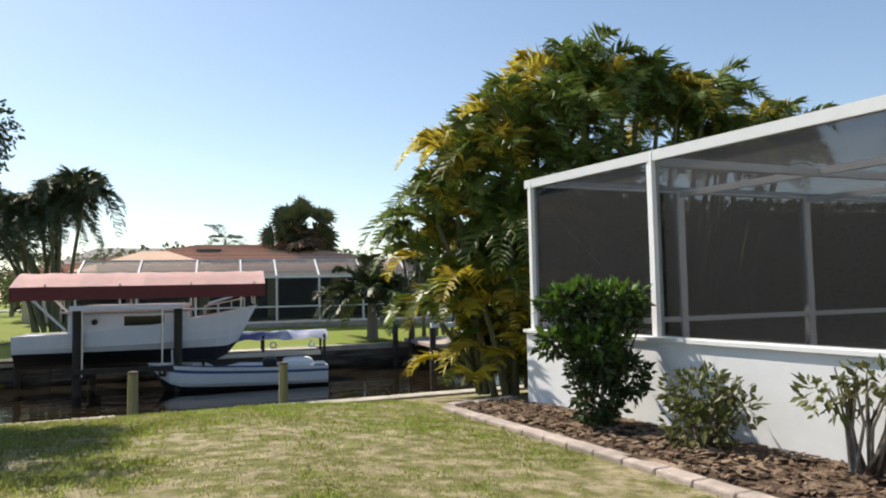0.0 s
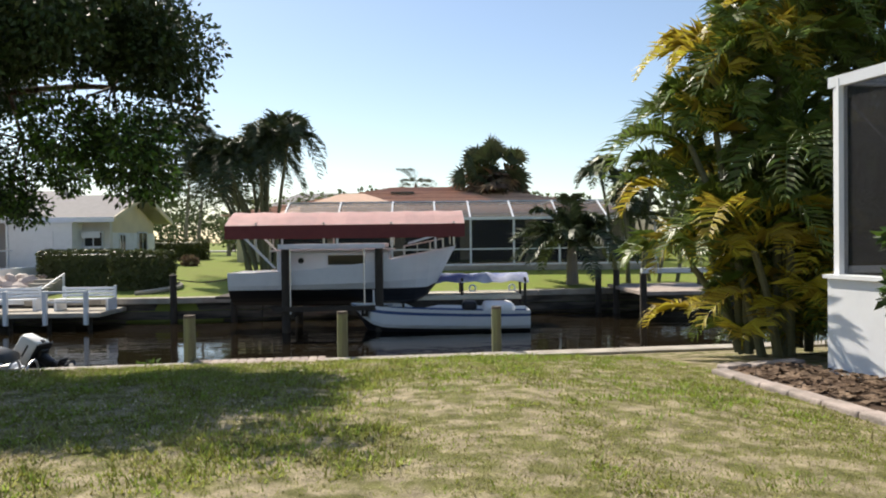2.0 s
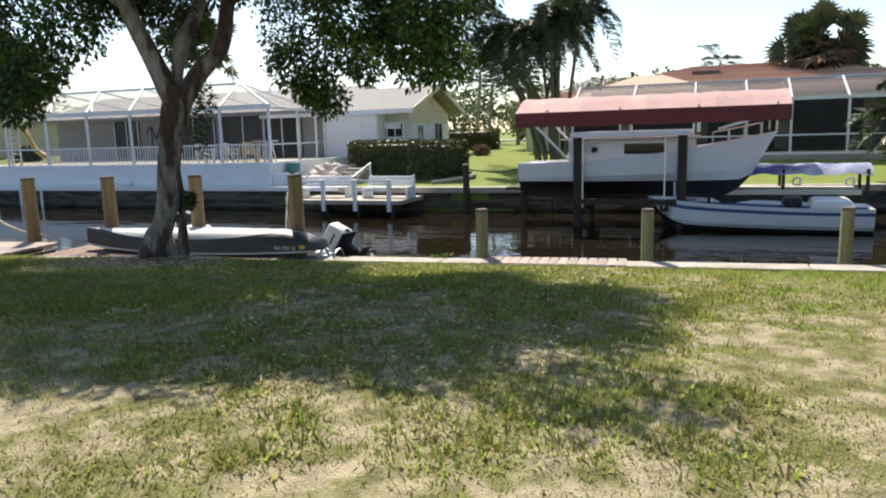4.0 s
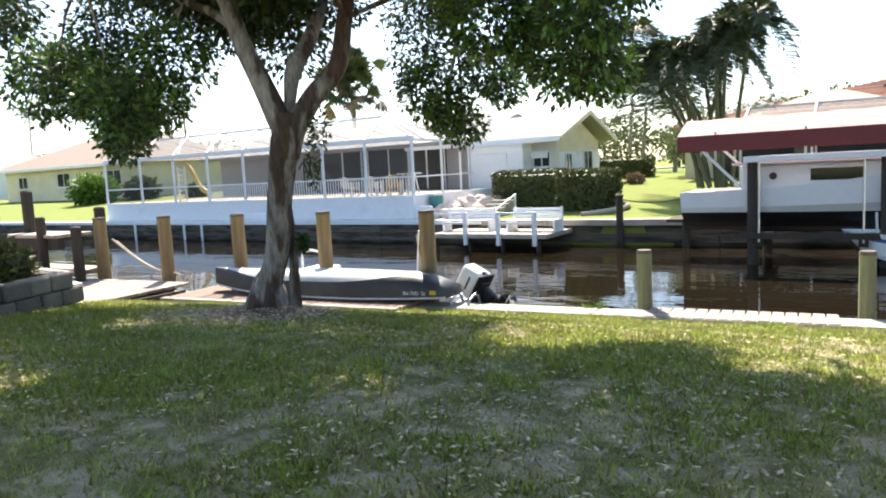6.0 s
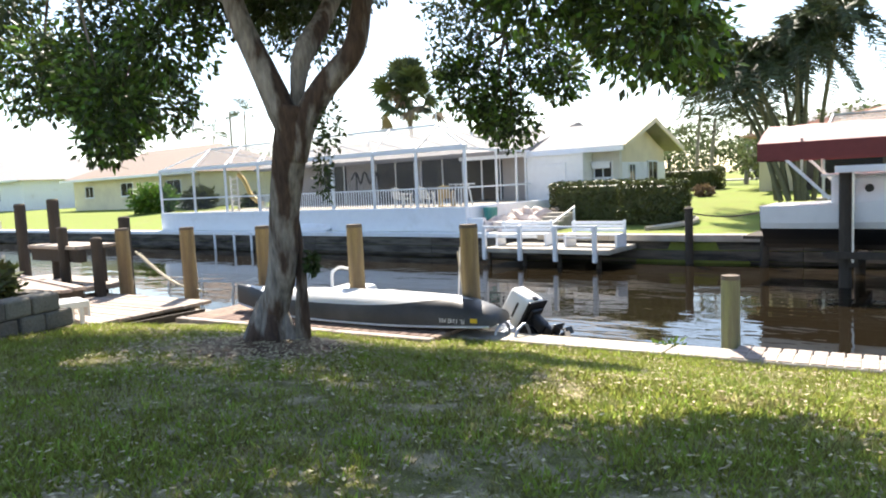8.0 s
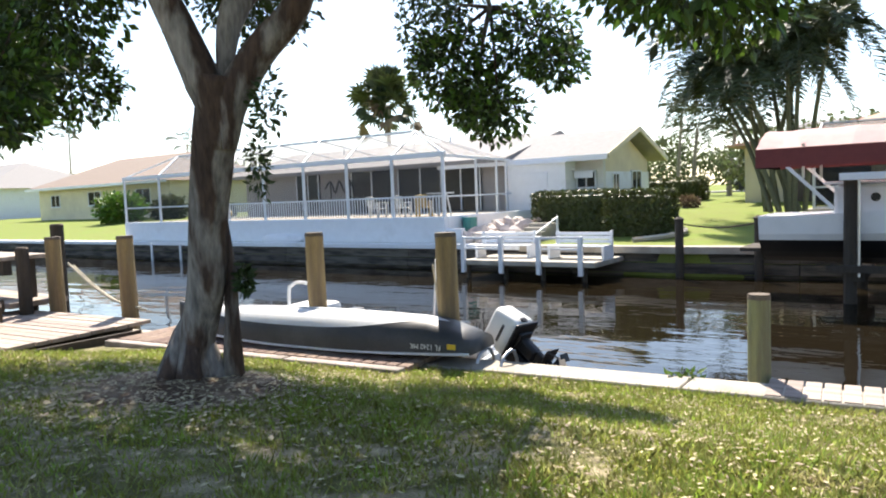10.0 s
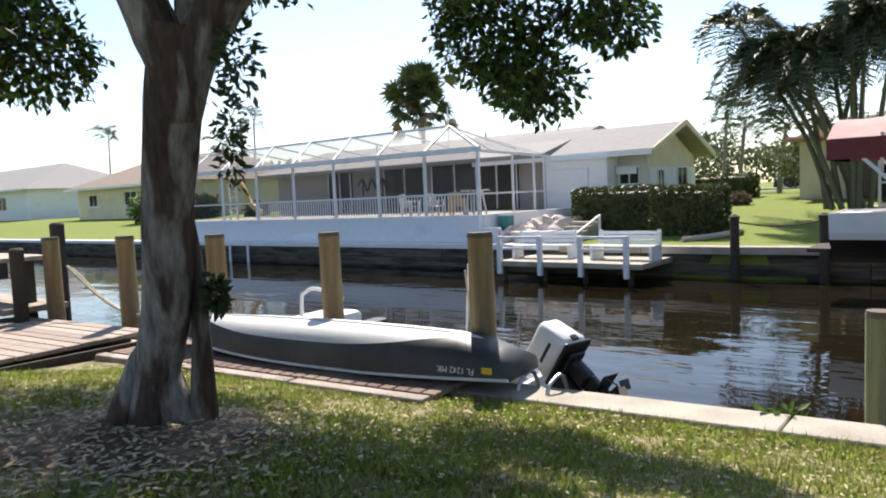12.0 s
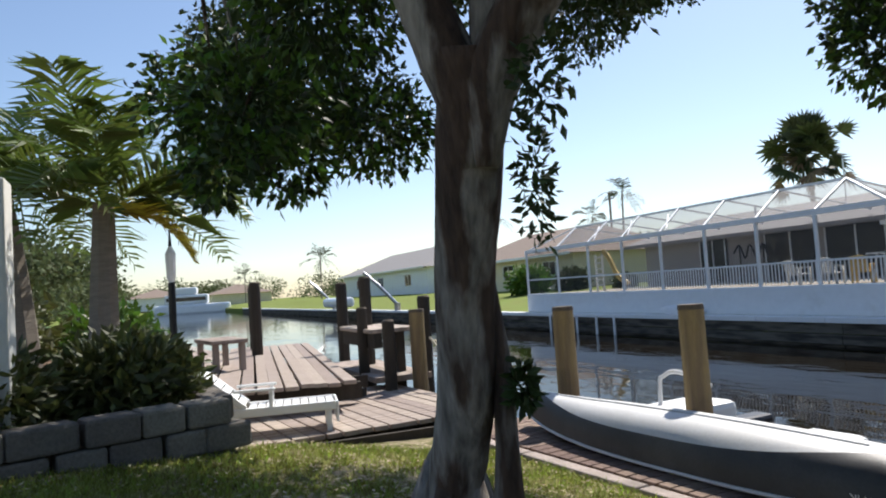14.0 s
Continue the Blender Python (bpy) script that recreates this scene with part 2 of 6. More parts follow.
# ---- mesh helpers ----
def thing(name, label, category, group="", at=(0, 0, 0), turn=0, kind=""):
    ob = new(name)
    ob.matrix_basis = pose(*at, 0, 0, turn)
    return tagged(ob, label, category, group, kind)


def mesh_of(name, bm, material, smooth=False):
    bmesh.ops.recalc_face_normals(bm, faces=bm.faces)
    me = bpy.data.meshes.new(name)
    bm.to_mesh(me)
    bm.free()
    me.materials.append(material)
    if smooth:
        me.polygons.foreach_set("use_smooth", [True] * len(me.polygons))
    return me


def part(name, bm, material, parent=None, label="", smooth=False):
    ob = new(name, mesh_of(name, bm, material, smooth))
    if parent:
        ob.parent = parent
    return tagged(ob, label)


def solo(name, bm, material, label, category, group="", kind="", smooth=False, at=None):
    ob = part(name, bm, material, None, label, smooth)
    if at:
        ob.location = at
    return tagged(ob, "", category, group, kind)


def again(name, me, parent, m=None):
    """One more piece on a shared mesh."""
    ob = new(name, me)
    ob.parent = parent
    if m is not None:
        ob.matrix_basis = m
    return ob


def box(bm, lo, hi, bevel=0.0, m=None):
    c = [(lo[i] + hi[i]) / 2 for i in range(3)]
    s = [hi[i] - lo[i] for i in range(3)]
    r = bmesh.ops.create_cube(bm, size=1, matrix=Matrix.Translation(c) @ Matrix.Diagonal((*s, 1)))
    vs = r["verts"]
    if bevel:
        es = list({e for v in vs for e in v.link_edges})
        r = bmesh.ops.bevel(bm, geom=es, offset=bevel, segments=2, profile=0.5, affect="EDGES")
        vs = list({v for f in r["faces"] for v in f.verts} | {v for v in vs if v.is_valid})
    if m is not None:
        bmesh.ops.transform(bm, matrix=m, verts=vs)
    return vs


def boxed(*args, **kw):
    bm = bmesh.new()
    box(bm, *args, **kw)
    return bm


def bar(bm, a, b, w, h=None, up=(0, 0, 1)):
    """A square bar from a to b."""
    a, b = Vector(a), Vector(b)
    h = h or w
    d = (b - a)
    z = d.normalized()
    x = z.cross(Vector(up))
    x = x.normalized() if x.length > 1e-4 else Vector((1, 0, 0))
    y = z.cross(x)
    rot = Matrix((x, y, z)).transposed().to_4x4()
    bmesh.ops.create_cube(bm, size=1, matrix=Matrix.Translation((a + b) / 2) @ rot @ Matrix.Diagonal((w, h, d.length, 1)))


def tube(bm, pts, radii, seg=10, cap=True, wob=0.0, rnd=None):
    """A round body along points with a radius at each."""
    rings = []
    n = len(pts)
    pts = [Vector(p) for p in pts]
    side = None
    for i, p in enumerate(pts):
        d = (pts[min(i + 1, n - 1)] - pts[max(i - 1, 0)]).normalized()
        if side is None:
            side = d.cross(Vector((0.31, 0.9, 0.17))).normalized()
        side = (side - d * side.dot(d)).normalized()
        other = d.cross(side)
        r = radii[i] if hasattr(radii, "__len__") else radii
        ring = []
        for k in range(seg):
            a = 2 * math.pi * k / seg
            q = r * (1 + (wob * noise.noise((p * 1.7 + side * math.cos(a) + other * math.sin(a))) if wob else 0))
            ring.append(bm.verts.new(p + side * math.cos(a) * q + other * math.sin(a) * q))
        rings.append(ring)
    for r0, r1 in zip(rings, rings[1:]):
        for k in range(seg):
            bm.faces.new((r0[k], r0[(k + 1) % seg], r1[(k + 1) % seg], r1[k]))
    if cap:
        bm.faces.new(rings[0][::-1])
        bm.faces.new(rings[-1])
    return rings


def tubed(pts, radii, seg=10, **kw):
    bm = bmesh.new()
    tube(bm, pts, radii, seg, **kw)
    return bm


def prism(bm, outline, z0, z1):
    lo = [bm.verts.new((x, y, z0)) for x, y in outline]
    hi = [bm.verts.new((x, y, z1)) for x, y in outline]
    n = len(outline)
    for i in range(n):
        bm.faces.new((lo[i], lo[(i + 1) % n], hi[(i + 1) % n], hi[i]))
    bm.faces.new(lo[::-1])
    bm.faces.new(hi)


def slab(bm, corners, thick):
    """A flat panel through 3 or 4 corners, thickened downwards."""
    top = [bm.verts.new(c) for c in corners]
    low = [bm.verts.new(Vector(c) - Vector((0, 0, thick))) for c in corners]
    n = len(corners)
    bm.faces.new(top)
    bm.faces.new(low[::-1])
    for i in range(n):
        bm.faces.new((top[i], low[i], low[(i + 1) % n], top[(i + 1) % n]))


def spline(pts, n):
    """A smooth line through points."""
    pts = [Vector(p) for p in pts]
    q = [pts[0] * 2 - pts[1]] + pts + [pts[-1] * 2 - pts[-2]]
    out = []
    for i in range(1, len(q) - 2):
        for k in range(n):
            t = k / n
            out.append(0.5 * (2 * q[i] + (q[i + 1] - q[i - 1]) * t + (2 * q[i - 1] - 5 * q[i] + 4 * q[i + 1] - q[i + 2]) * t * t
                              + (3 * q[i] - q[i - 1] - 3 * q[i + 1] + q[i + 2]) * t ** 3))
    return out + [pts[-1]]


def raw(name, verts, faces, material, parent=None, label="", smooth=False):
    me = bpy.data.meshes.new(name)
    me.from_pydata(verts, [], faces)
    me.materials.append(material)
    if smooth:
        me.polygons.foreach_set("use_smooth", [True] * len(me.polygons))
    ob = new(name, me)
    if parent:
        ob.parent = parent
    return tagged(ob, label)

# ---- ground, water, seawalls ----
WATER_Z, LAWN_Z = -0.65, 0.55


def near_y(x):
    """Water side of the near seawall cap."""
    return 8.78 + 0.105 * (x + 4)


def far_y(x):
    return 19.55 + (0.10 * (x + 7.3) if x > -7.3 else 0.0)


def lawn_np(x, y):
    """Height of the near lawn: it falls to the seawall, to the dock, and a little towards the enclosure."""
    d = 8.43 + 0.105 * (x + 4) - y
    z = np.interp(d, (0, 0.65, 1.2, 2, 3.4, 5, 8), (0, 0.07, 0.18, 0.36, 0.5, 0.56, 0.6))
    z = z * (1 - 0.27 * np.clip((x - 0.1) / 1.9, 0, 1)) * np.clip((x + 9.9) / 1.6, 0.1, 1)
    return z + 0.05 * np.exp(-((x + 5.93) ** 2 + (y - 6.24) ** 2) / 0.4)


def lawn_z(x, y):
    return float(lawn_np(x, y)) + 0.012 * noise.noise((x * 0.9, y * 0.9, 0))


def far_z(y):
    d = y - 19.6
    return float(np.interp(d, (0, 1, 7, 14, 60, 300), (0.0, 0.06, 0.5, 0.75, 0.9, 1.0)))


xs = [-900, -300, -170, -120, -60, -40, -28, -20, *[q * 0.5 for q in range(-28, 21)], 14, 20, 60, 200, 900]
verts, faces, cols = [], [], []
for x in xs:
    xc = max(-60, min(60, x))
    ny, fy = near_y(xc), far_y(xc)
    ends = x < -165
    prof = [(-900, LAWN_Z), (-40, LAWN_Z), (-8, LAWN_Z)]
    prof += [(-4 + (ny - 0.33 + 4) * k / 40, lawn_z(xc, -4 + (ny - 0.33 + 4) * k / 40)) for k in range(40)]
    bed = 0.2 if ends else -2.5
    prof += [(ny - 0.3, -0.02), (ny - 0.15, -0.06), (ny - 0.1, bed), (fy + 0.1, bed), (fy + 0.15, -0.06)]
    prof += [(fy + d, far_z(19.6 + d)) for d in (0.4, 1, 3, 7, 10, 14, 30, 60, 300, 880)]
    cols.append([len(verts) + i for i in range(len(prof))])
    verts += [(x, y, z) for y, z in prof]
for a, b in zip(cols, cols[1:]):
    for i in range(len(a) - 1):
        faces.append((a[i], b[i], b[i + 1], a[i + 1]))
ground = tagged(raw("ground", verts, faces, LAWN, smooth=False), "patchy lawn ground, green with straw-coloured bare spots", "lawn", kind="structure")
ground.data.materials.append(FAR_LAWN)
for p in ground.data.polygons:
    if p.center.y > 15 or p.center.x < -60:
        p.material_index = 1
bm = bmesh.new()
bmesh.ops.create_grid(bm, x_segments=2, y_segments=2, size=1, matrix=Matrix.Translation((0, 0, WATER_Z)) @ Matrix.Diagonal((600, 60, 1, 1)))
water = solo("water", bm, WATER, "dark brown rippled canal water", "water", kind="structure")


def cap_line(name, fn, x0, x1, y_in, y_out, z0, z1, label, material=None, step=2.0):
    whole = thing(name, label, "seawall", kind="structure")
    k = max(1, int((x1 - x0) / step))
    for i in range(k):
        a, b = x0 + (x1 - x0) * i / k, x0 + (x1 - x0) * (i + 1) / k - 0.012
        bm = bmesh.new()
        prism(bm, [(a, fn(a) + y_in), (b, fn(b) + y_in), (b, fn(b) + y_out), (a, fn(a) + y_out)], z0, z1)
        bmesh.ops.bevel(bm, geom=bm.edges[:], offset=0.008, segments=1, affect="EDGES")
        part("slab", bm, material or CONCRETE, whole)
    return whole


cap_line("seawall_cap_near", near_y, -60, 60, -0.33, 0.0, -0.25, 0.02, "worn sandy concrete cap of the near seawall")
cap_line("seawall_near", near_y, -60, 60, -0.3, -0.08, -2.4, -0.25, "stained concrete face of the near seawall", OLD_WALL)
cap_line("seawall_cap_far", far_y, -120, -11.4, 0.0, 0.45, -0.1, 0.03, "white-edged concrete cap of the far seawall", STUCCO)
cap_line("seawall_cap_far_lawn", far_y, -11.4, 60, 0.0, 0.4, -0.14, 0.02, "grey concrete cap of the far seawall", CONCRETE)
far_wall = thing("seawall_far", "dark stained layered timber seawall across the canal", "seawall", kind="structure")
for k, (z0, z1, out) in enumerate(((-0.34, -0.105, 0.05), (-0.58, -0.36, 0.10), (-2.4, -0.6, 0.02))):
    for i in range(36):
        a, b = -120 + 5 * i, -120 + 5 * (i + 1) - 0.02
        bm = bmesh.new()
        prism(bm, [(a, far_y(a) + 0.1 - out), (b, far_y(b) + 0.1 - out), (b, far_y(b) + 0.3), (a, far_y(a) + 0.3)], z0, z1)
        part("panel", bm, OLD_WALL, far_wall)
bm = bmesh.new()
box(bm, (-166, -40, -2.4), (-165, 60, 0.2))
solo("seawall_end", bm, OLD_WALL, "low seawall at the distant end of the canal", "seawall", kind="structure")

# ---- far bank: screened porch house ----
def frame_bar(name, a, b, w, material, parent, h=None):
    bm = bmesh.new()
    bar(bm, a, b, w, h)
    return part(name, bm, material, parent)


def pane(name, corners, material, parent, thick=0.004):
    bm = bmesh.new()
    n = (Vector(corners[1]) - Vector(corners[0])).cross(Vector(corners[2]) - Vector(corners[0])).normalized() * thick
    a = [bm.verts.new(c) for c in corners]
    b = [bm.verts.new(Vector(c) + n) for c in corners]
    k = len(corners)
    bm.faces.new(a)
    bm.faces.new(b[::-1])
    for i in range(k):
        bm.faces.new((a[i], b[i], b[(i + 1) % k], a[(i + 1) % k]))
    return part(name, bm, material, parent)


def window(parent, at, w, h, turn=0):
    """A window unit on a wall that faces -y before the turn."""
    m = pose(*at, 0, 0, turn)
    bm = bmesh.new()
    for lo, hi in (((-w / 2 - 0.05, -0.04, -0.05), (w / 2 + 0.05, 0.03, 0)), ((-w / 2 - 0.05, -0.04, h), (w / 2 + 0.05, 0.03, h + 0.05)),
                   ((-w / 2 - 0.05, -0.04, 0), (-w / 2, 0.03, h)), ((w / 2, -0.04, 0), (w / 2 + 0.05, 0.03, h)), ((-0.02, -0.03, 0), (0.02, 0.03, h))):
        box(bm, lo, hi, m=m)
    win = part("window", bm, ALU, parent)
    part("pane", boxed((-w / 2, -0.012, 0.002), (w / 2, -0.004, h - 0.002), m=m), GLASS, win, "dark window glass")
    part("sill", boxed((-w / 2 - 0.1, -0.1, -0.1), (w / 2 + 0.1, 0.0, -0.052), m=m), WHITE, win)


PX0, PX1, PY, PE, PW = -30.0, -14.05, 20.05, 2.47, 0.76
porch_house = thing("porch_house", "long white house with a screened hip-roofed porch on the canal", "house")
bm = bmesh.new()
box(bm, (PX0, PY, -0.1), (PX1, PY + 0.22, PW), 0.02)
part("base_wall", bm, STUCCO, porch_house, "white painted base wall of the porch")
part("base_wall_step", boxed((PX1 + 0.003, PY + 0.05, -0.1), (-13.5, PY + 0.25, 0.42), 0.02), STUCCO, porch_house)
part("base_wall_side", boxed((PX1 - 0.22, PY + 0.223, -0.1), (PX1, 26, PW), 0.02), STUCCO, porch_house)
part("porch_floor", boxed((PX0, PY + 0.225, 0.3), (PX1 - 0.23, 26.2, PW - 0.03)), CONCRETE, porch_house)
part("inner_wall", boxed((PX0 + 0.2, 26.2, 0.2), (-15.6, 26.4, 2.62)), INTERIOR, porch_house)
part("end_wall", boxed((PX0 + 0.01, 26.42, 0.2), (PX0 + 0.3, 33, 2.6)), STUCCO, porch_house)
for k, x in enumerate((-25.6, -21.9, -19.4, -17.5)):
    w = (0.7, 1.1, 1.1, 0.9)[k]
    part("sliding_door", boxed((x - w, 26.12, PW), (x + w, 26.19, 2.45)), PORCH_DARK, porch_house, "dark glass sliding door")
    for q in (-w, 0, w - 0.05):
        part("door_frame", boxed((x + q, 26.08, PW), (x + q + 0.05, 26.115, 2.45)), ALU, porch_house)
post_x = [-30.0, -27.6, -25.5, -23.5, -21.55, -19.62, -17.73, -15.92, -14.08]
for x in post_x:
    frame_bar("post", (x, PY + 0.1, PW), (x, PY + 0.1, PE), 0.075, ALU, porch_house)
frame_bar("eave_beam", (PX0 - 0.05, PY + 0.1, PE + 0.05), (PX1 + 0.05, PY + 0.1, PE + 0.05), 0.09, ALU, porch_house, 0.14)
frame_bar("handrail", (PX0, PY + 0.1, 1.34), (PX1, PY + 0.1, 1.34), 0.05, ALU, porch_house)
RIDGE_Y, RIDGE_Z = 22.2, 3.45
frame_bar("ridge_beam", (-29.2, RIDGE_Y, RIDGE_Z), (-16.56, RIDGE_Y, RIDGE_Z), 0.07, ALU, porch_house)
rx = [-29.2, -27.0, -25.0, -22.9, -20.8, -18.7, -16.56]
for a, b in zip(post_x[1:8], rx):
    frame_bar("rafter", (a, PY + 0.1, PE + 0.08), (b - 0.0, RIDGE_Y, RIDGE_Z), 0.055, ALU, porch_house)
    frame_bar("rafter", (b, RIDGE_Y, RIDGE_Z), (b, 26.0, 2.85), 0.05, ALU, porch_house)
frame_bar("hip_rafter", (PX1, PY + 0.1, PE + 0.08), (-16.56, RIDGE_Y, RIDGE_Z), 0.055, ALU, porch_house)
frame_bar("hip_rafter", (-14.9, 22.2, PE + 0.05), (-16.56, RIDGE_Y, RIDGE_Z), 0.05, ALU, porch_house)
frame_bar("hip_rafter", (PX0, PY + 0.1, PE + 0.08), (-29.2, RIDGE_Y, RIDGE_Z), 0.055, ALU, porch_house)
frame_bar("side_beam", (PX1, PY + 0.1, PE), (-15.2, 25.9, 2.5), 0.07, ALU, porch_house)
for y, x in ((22.5, -14.5), (24.4, -14.9), (25.3, -15.05)):
    frame_bar("side_post", (x, y, 0.5), (x, y, PE), 0.06, ALU, porch_house)
frame_bar("side_rail", (PX1, PY + 0.2, 1.33), (-15.0, 25.5, 1.33), 0.05, ALU, porch_house)
for k in range(3):
    a = (-23.5, -21.55, -25.5)[k]
    frame_bar("cross_brace", (a + 0.1, PY + 0.3, PE + 0.12), (a - 1.2, RIDGE_Y - 0.6, RIDGE_Z - 0.2), 0.035, ALU, porch_house)
for a, b in zip(post_x, post_x[1:]):
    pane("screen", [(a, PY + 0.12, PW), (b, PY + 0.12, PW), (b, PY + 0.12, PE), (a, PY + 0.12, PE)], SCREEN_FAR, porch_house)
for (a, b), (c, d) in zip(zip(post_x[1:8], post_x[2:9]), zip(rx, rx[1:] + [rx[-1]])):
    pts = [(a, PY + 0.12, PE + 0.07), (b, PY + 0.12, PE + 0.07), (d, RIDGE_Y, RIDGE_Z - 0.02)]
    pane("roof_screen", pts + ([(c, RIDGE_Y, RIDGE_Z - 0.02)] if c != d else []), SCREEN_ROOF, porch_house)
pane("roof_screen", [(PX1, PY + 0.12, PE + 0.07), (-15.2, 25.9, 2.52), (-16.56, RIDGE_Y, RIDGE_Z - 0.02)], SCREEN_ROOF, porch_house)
# balusters of the porch railing, on one mesh
bal = mesh_of("baluster", boxed((-0.011, -0.011, 0), (0.011, 0.011, 0.5)), ALU)
for i in range(86):
    again("baluster", bal, porch_house, pose(-23.6 + i * 0.11, PY + 0.1, PW + 0.06))
# main roof behind the porch
bm = bmesh.new()
slab(bm, [(-30.6, 25.6, 2.6), (-15.2, 25.6, 2.6), (-15.2, 30, 3.75), (-30.6, 30, 3.75)], 0.15)
slab(bm, [(-15.2, 34.4, 2.6), (-30.6, 34.4, 2.6), (-30.6, 30.004, 3.75), (-15.2, 30.004, 3.75)], 0.15)
part("main_roof", bm, SHINGLE, porch_house, "grey shingle roof")
for x, y, z in ((-26, 29, 3.6), (-20, 29.2, 3.6)):
    part("roof_vent", tubed([(x, y, z - 0.2), (x, y, z + 0.25)], 0.05, 8), ALU, porch_house)
frame_bar("aerial_mast", (-22.4, 29.8, 3.6), (-22.4, 29.8, 5.2), 0.04, STEEL, porch_house)

# gabled wing beside the porch
wing = thing("gabled_wing_house", "cream and white gabled house wing with grey shingle roof", "house")
WX0, WX1, WY0, WY1, WE, WP = -17.2, -11.95, 26.3, 29.9, 2.42, 3.42
part("front_wall", boxed((-15.6, WY0 + 0.1, 0.3), (WX1, WY0 + 0.3, WE)), PALE, wing, "pale grey stucco front wall")
bm = bmesh.new()
vs = [(WX1 - 0.1, WY0 + 0.303, 0.3), (WX1 - 0.1, 31.0, 0.3), (WX1 - 0.1, 31.0, WE - 0.05), (WX1 - 0.1, 28.6, WP - 0.12), (WX1 - 0.1, WY0 + 0.303, WE - 0.05)]
a = [bm.verts.new(v) for v in vs]
b = [bm.verts.new((v[0] - 0.2, v[1], v[2])) for v in vs]
bm.faces.new(a)
bm.faces.new(b[::-1])
for i in range(5):
    bm.faces.new((a[i], b[i], b[(i + 1) % 5], a[(i + 1) % 5]))
part("gable_wall", bm, CREAM, wing, "cream gable wall, white below")
part("gable_wall_lower", boxed((WX1 - 0.098, WY0 + 0.31, 0.3), (WX1 - 0.06, 31.0, 1.95)), STUCCO, wing)
bm = bmesh.new()
slab(bm, [(-18.2, 25.7, 2.45), (-11.5, 25.7, 2.45), (-11.5, 28.6, WP + 0.05), (-18.2, 28.6, WP + 0.05)], 0.09)
slab(bm, [(-11.5, 31.6, 2.45), (-18.2, 31.6, 2.45), (-18.2, 28.604, WP + 0.05), (-11.5, 28.604, WP + 0.05)], 0.09)
part("roof", bm, SHINGLE, wing, "grey shingle roof")
frame_bar("fascia", (-18.2, 25.66, 2.40), (-11.5, 25.66, 2.40), 0.05, WHITE, wing, 0.18)
frame_bar("barge_board", (-11.47, 25.7, 2.42), (-11.47, 28.6, WP + 0.02), 0.05, CREAM, wing, 0.17)
frame_bar("barge_board", (-11.47, 31.6, 2.42), (-11.47, 28.6, WP + 0.02), 0.05, CREAM, wing, 0.17)
frame_bar("downpipe", (-13.2, 25.62, 2.35), (-12.9, 26.2, 2.0), 0.05, WHITE, wing)
part("shed_wall", boxed((-15.16, 25.6, 0.45), (-12.95, 26.38, 2.28)), WHITE, wing, "white panelled utility closet")
part("shed_door", boxed((-14.9, 25.56, 0.55), (-13.6, 25.597, 2.0), 0.01), WHITE, wing)
part("shed_roof", boxed((-15.24, 25.5, 2.283), (-12.87, 26.38, 2.33)), WHITE, wing)
window(wing, (-12.55, 26.38, 1.45), 0.62, 0.5)
window(wing, (WX1 - 0.05, 27.6, 1.25), 0.5, 0.6, 90)
window(wing, (WX1 - 0.05, 29.6, 1.0), 0.9, 0.95, 90)
# shutters propped open
part("awning_shutter", boxed((-12.87, 26.1, 1.75), (-12.2, 26.13, 1.98)), ALU, wing)

# ---- furniture on the porch ----
def porch_chair(material, label, at, turn):
    c = thing("porch_chair", label, "chair", "chairs on the porch", at, turn)
    part("seat", boxed((-0.27, -0.25, 0.36), (0.27, 0.25, 0.41), 0.02), material, c)
    bm = bmesh.new()
    for i in range(5):
        box(bm, (-0.26 + i * 0.107, 0.2, 0.42), (-0.17 + i * 0.107, 0.24, 1.0 - 0.02 * abs(i - 2)), 0.01, pose(0, 0, 0, -12))
    box(bm, (-0.27, 0.235, 0.6), (0.27, 0.26, 0.68), 0.005, pose(0, 0, 0, -12))
    part("backrest", bm, material, c)
    for sx in (-1, 1):
        part("armrest", boxed((sx * 0.31 - 0.05, -0.28, 0.6), (sx * 0.31 + 0.05, 0.26, 0.64), 0.01), material, c)
        for y in (-0.24, 0.2):
            part("leg", boxed((sx * 0.29 - 0.03, y - 0.03, 0), (sx * 0.29 + 0.03, y + 0.03, 0.6)), material, c)
    c.scale = (0.74, 0.74, 0.74)
    return c


porch_chair(PLASTIC, "white resin chair on the screened porch", (-17.6, 21.4, PW - 0.03), 170)
porch_chair(PLASTIC, "white high-backed resin chair on the porch", (-16.6, 21.4, PW - 0.03), 185)
porch_chair(YEL_PLASTIC, "yellow resin chair on the screened porch", (-15.8, 21.5, PW - 0.03), 200)
tab = thing("porch_table", "small round white table on the porch", "table", at=(-15.1, 21.4, PW - 0.03))
part("tabletop", tubed([(0, 0, 0.68), (0, 0, 0.72)], 0.42, 20), PLASTIC, tab)
for k in range(4):
    a = k * math.pi / 2 + 0.4
    part("leg", tubed([(0.32 * math.cos(a), 0.32 * math.sin(a), 0), (0.2 * math.cos(a), 0.2 * math.sin(a), 0.68)], 0.025, 6), PLASTIC, tab)
ladder = thing("pool_ladder", "white plastic ladder and slide on the porch", "ladder", at=(-26.9, 21.6, PW - 0.03))
for s in (-0.22, 0.22):
    part("rail", boxed((s - 0.03, -0.03, 0), (s + 0.03, 0.03, 1.45)), PLASTIC, ladder)
for k in range(6):
    part("rung", boxed((-0.19, -0.03, 0.2 + k * 0.22), (0.19, 0.03, 0.25 + k * 0.22)), PLASTIC, ladder)
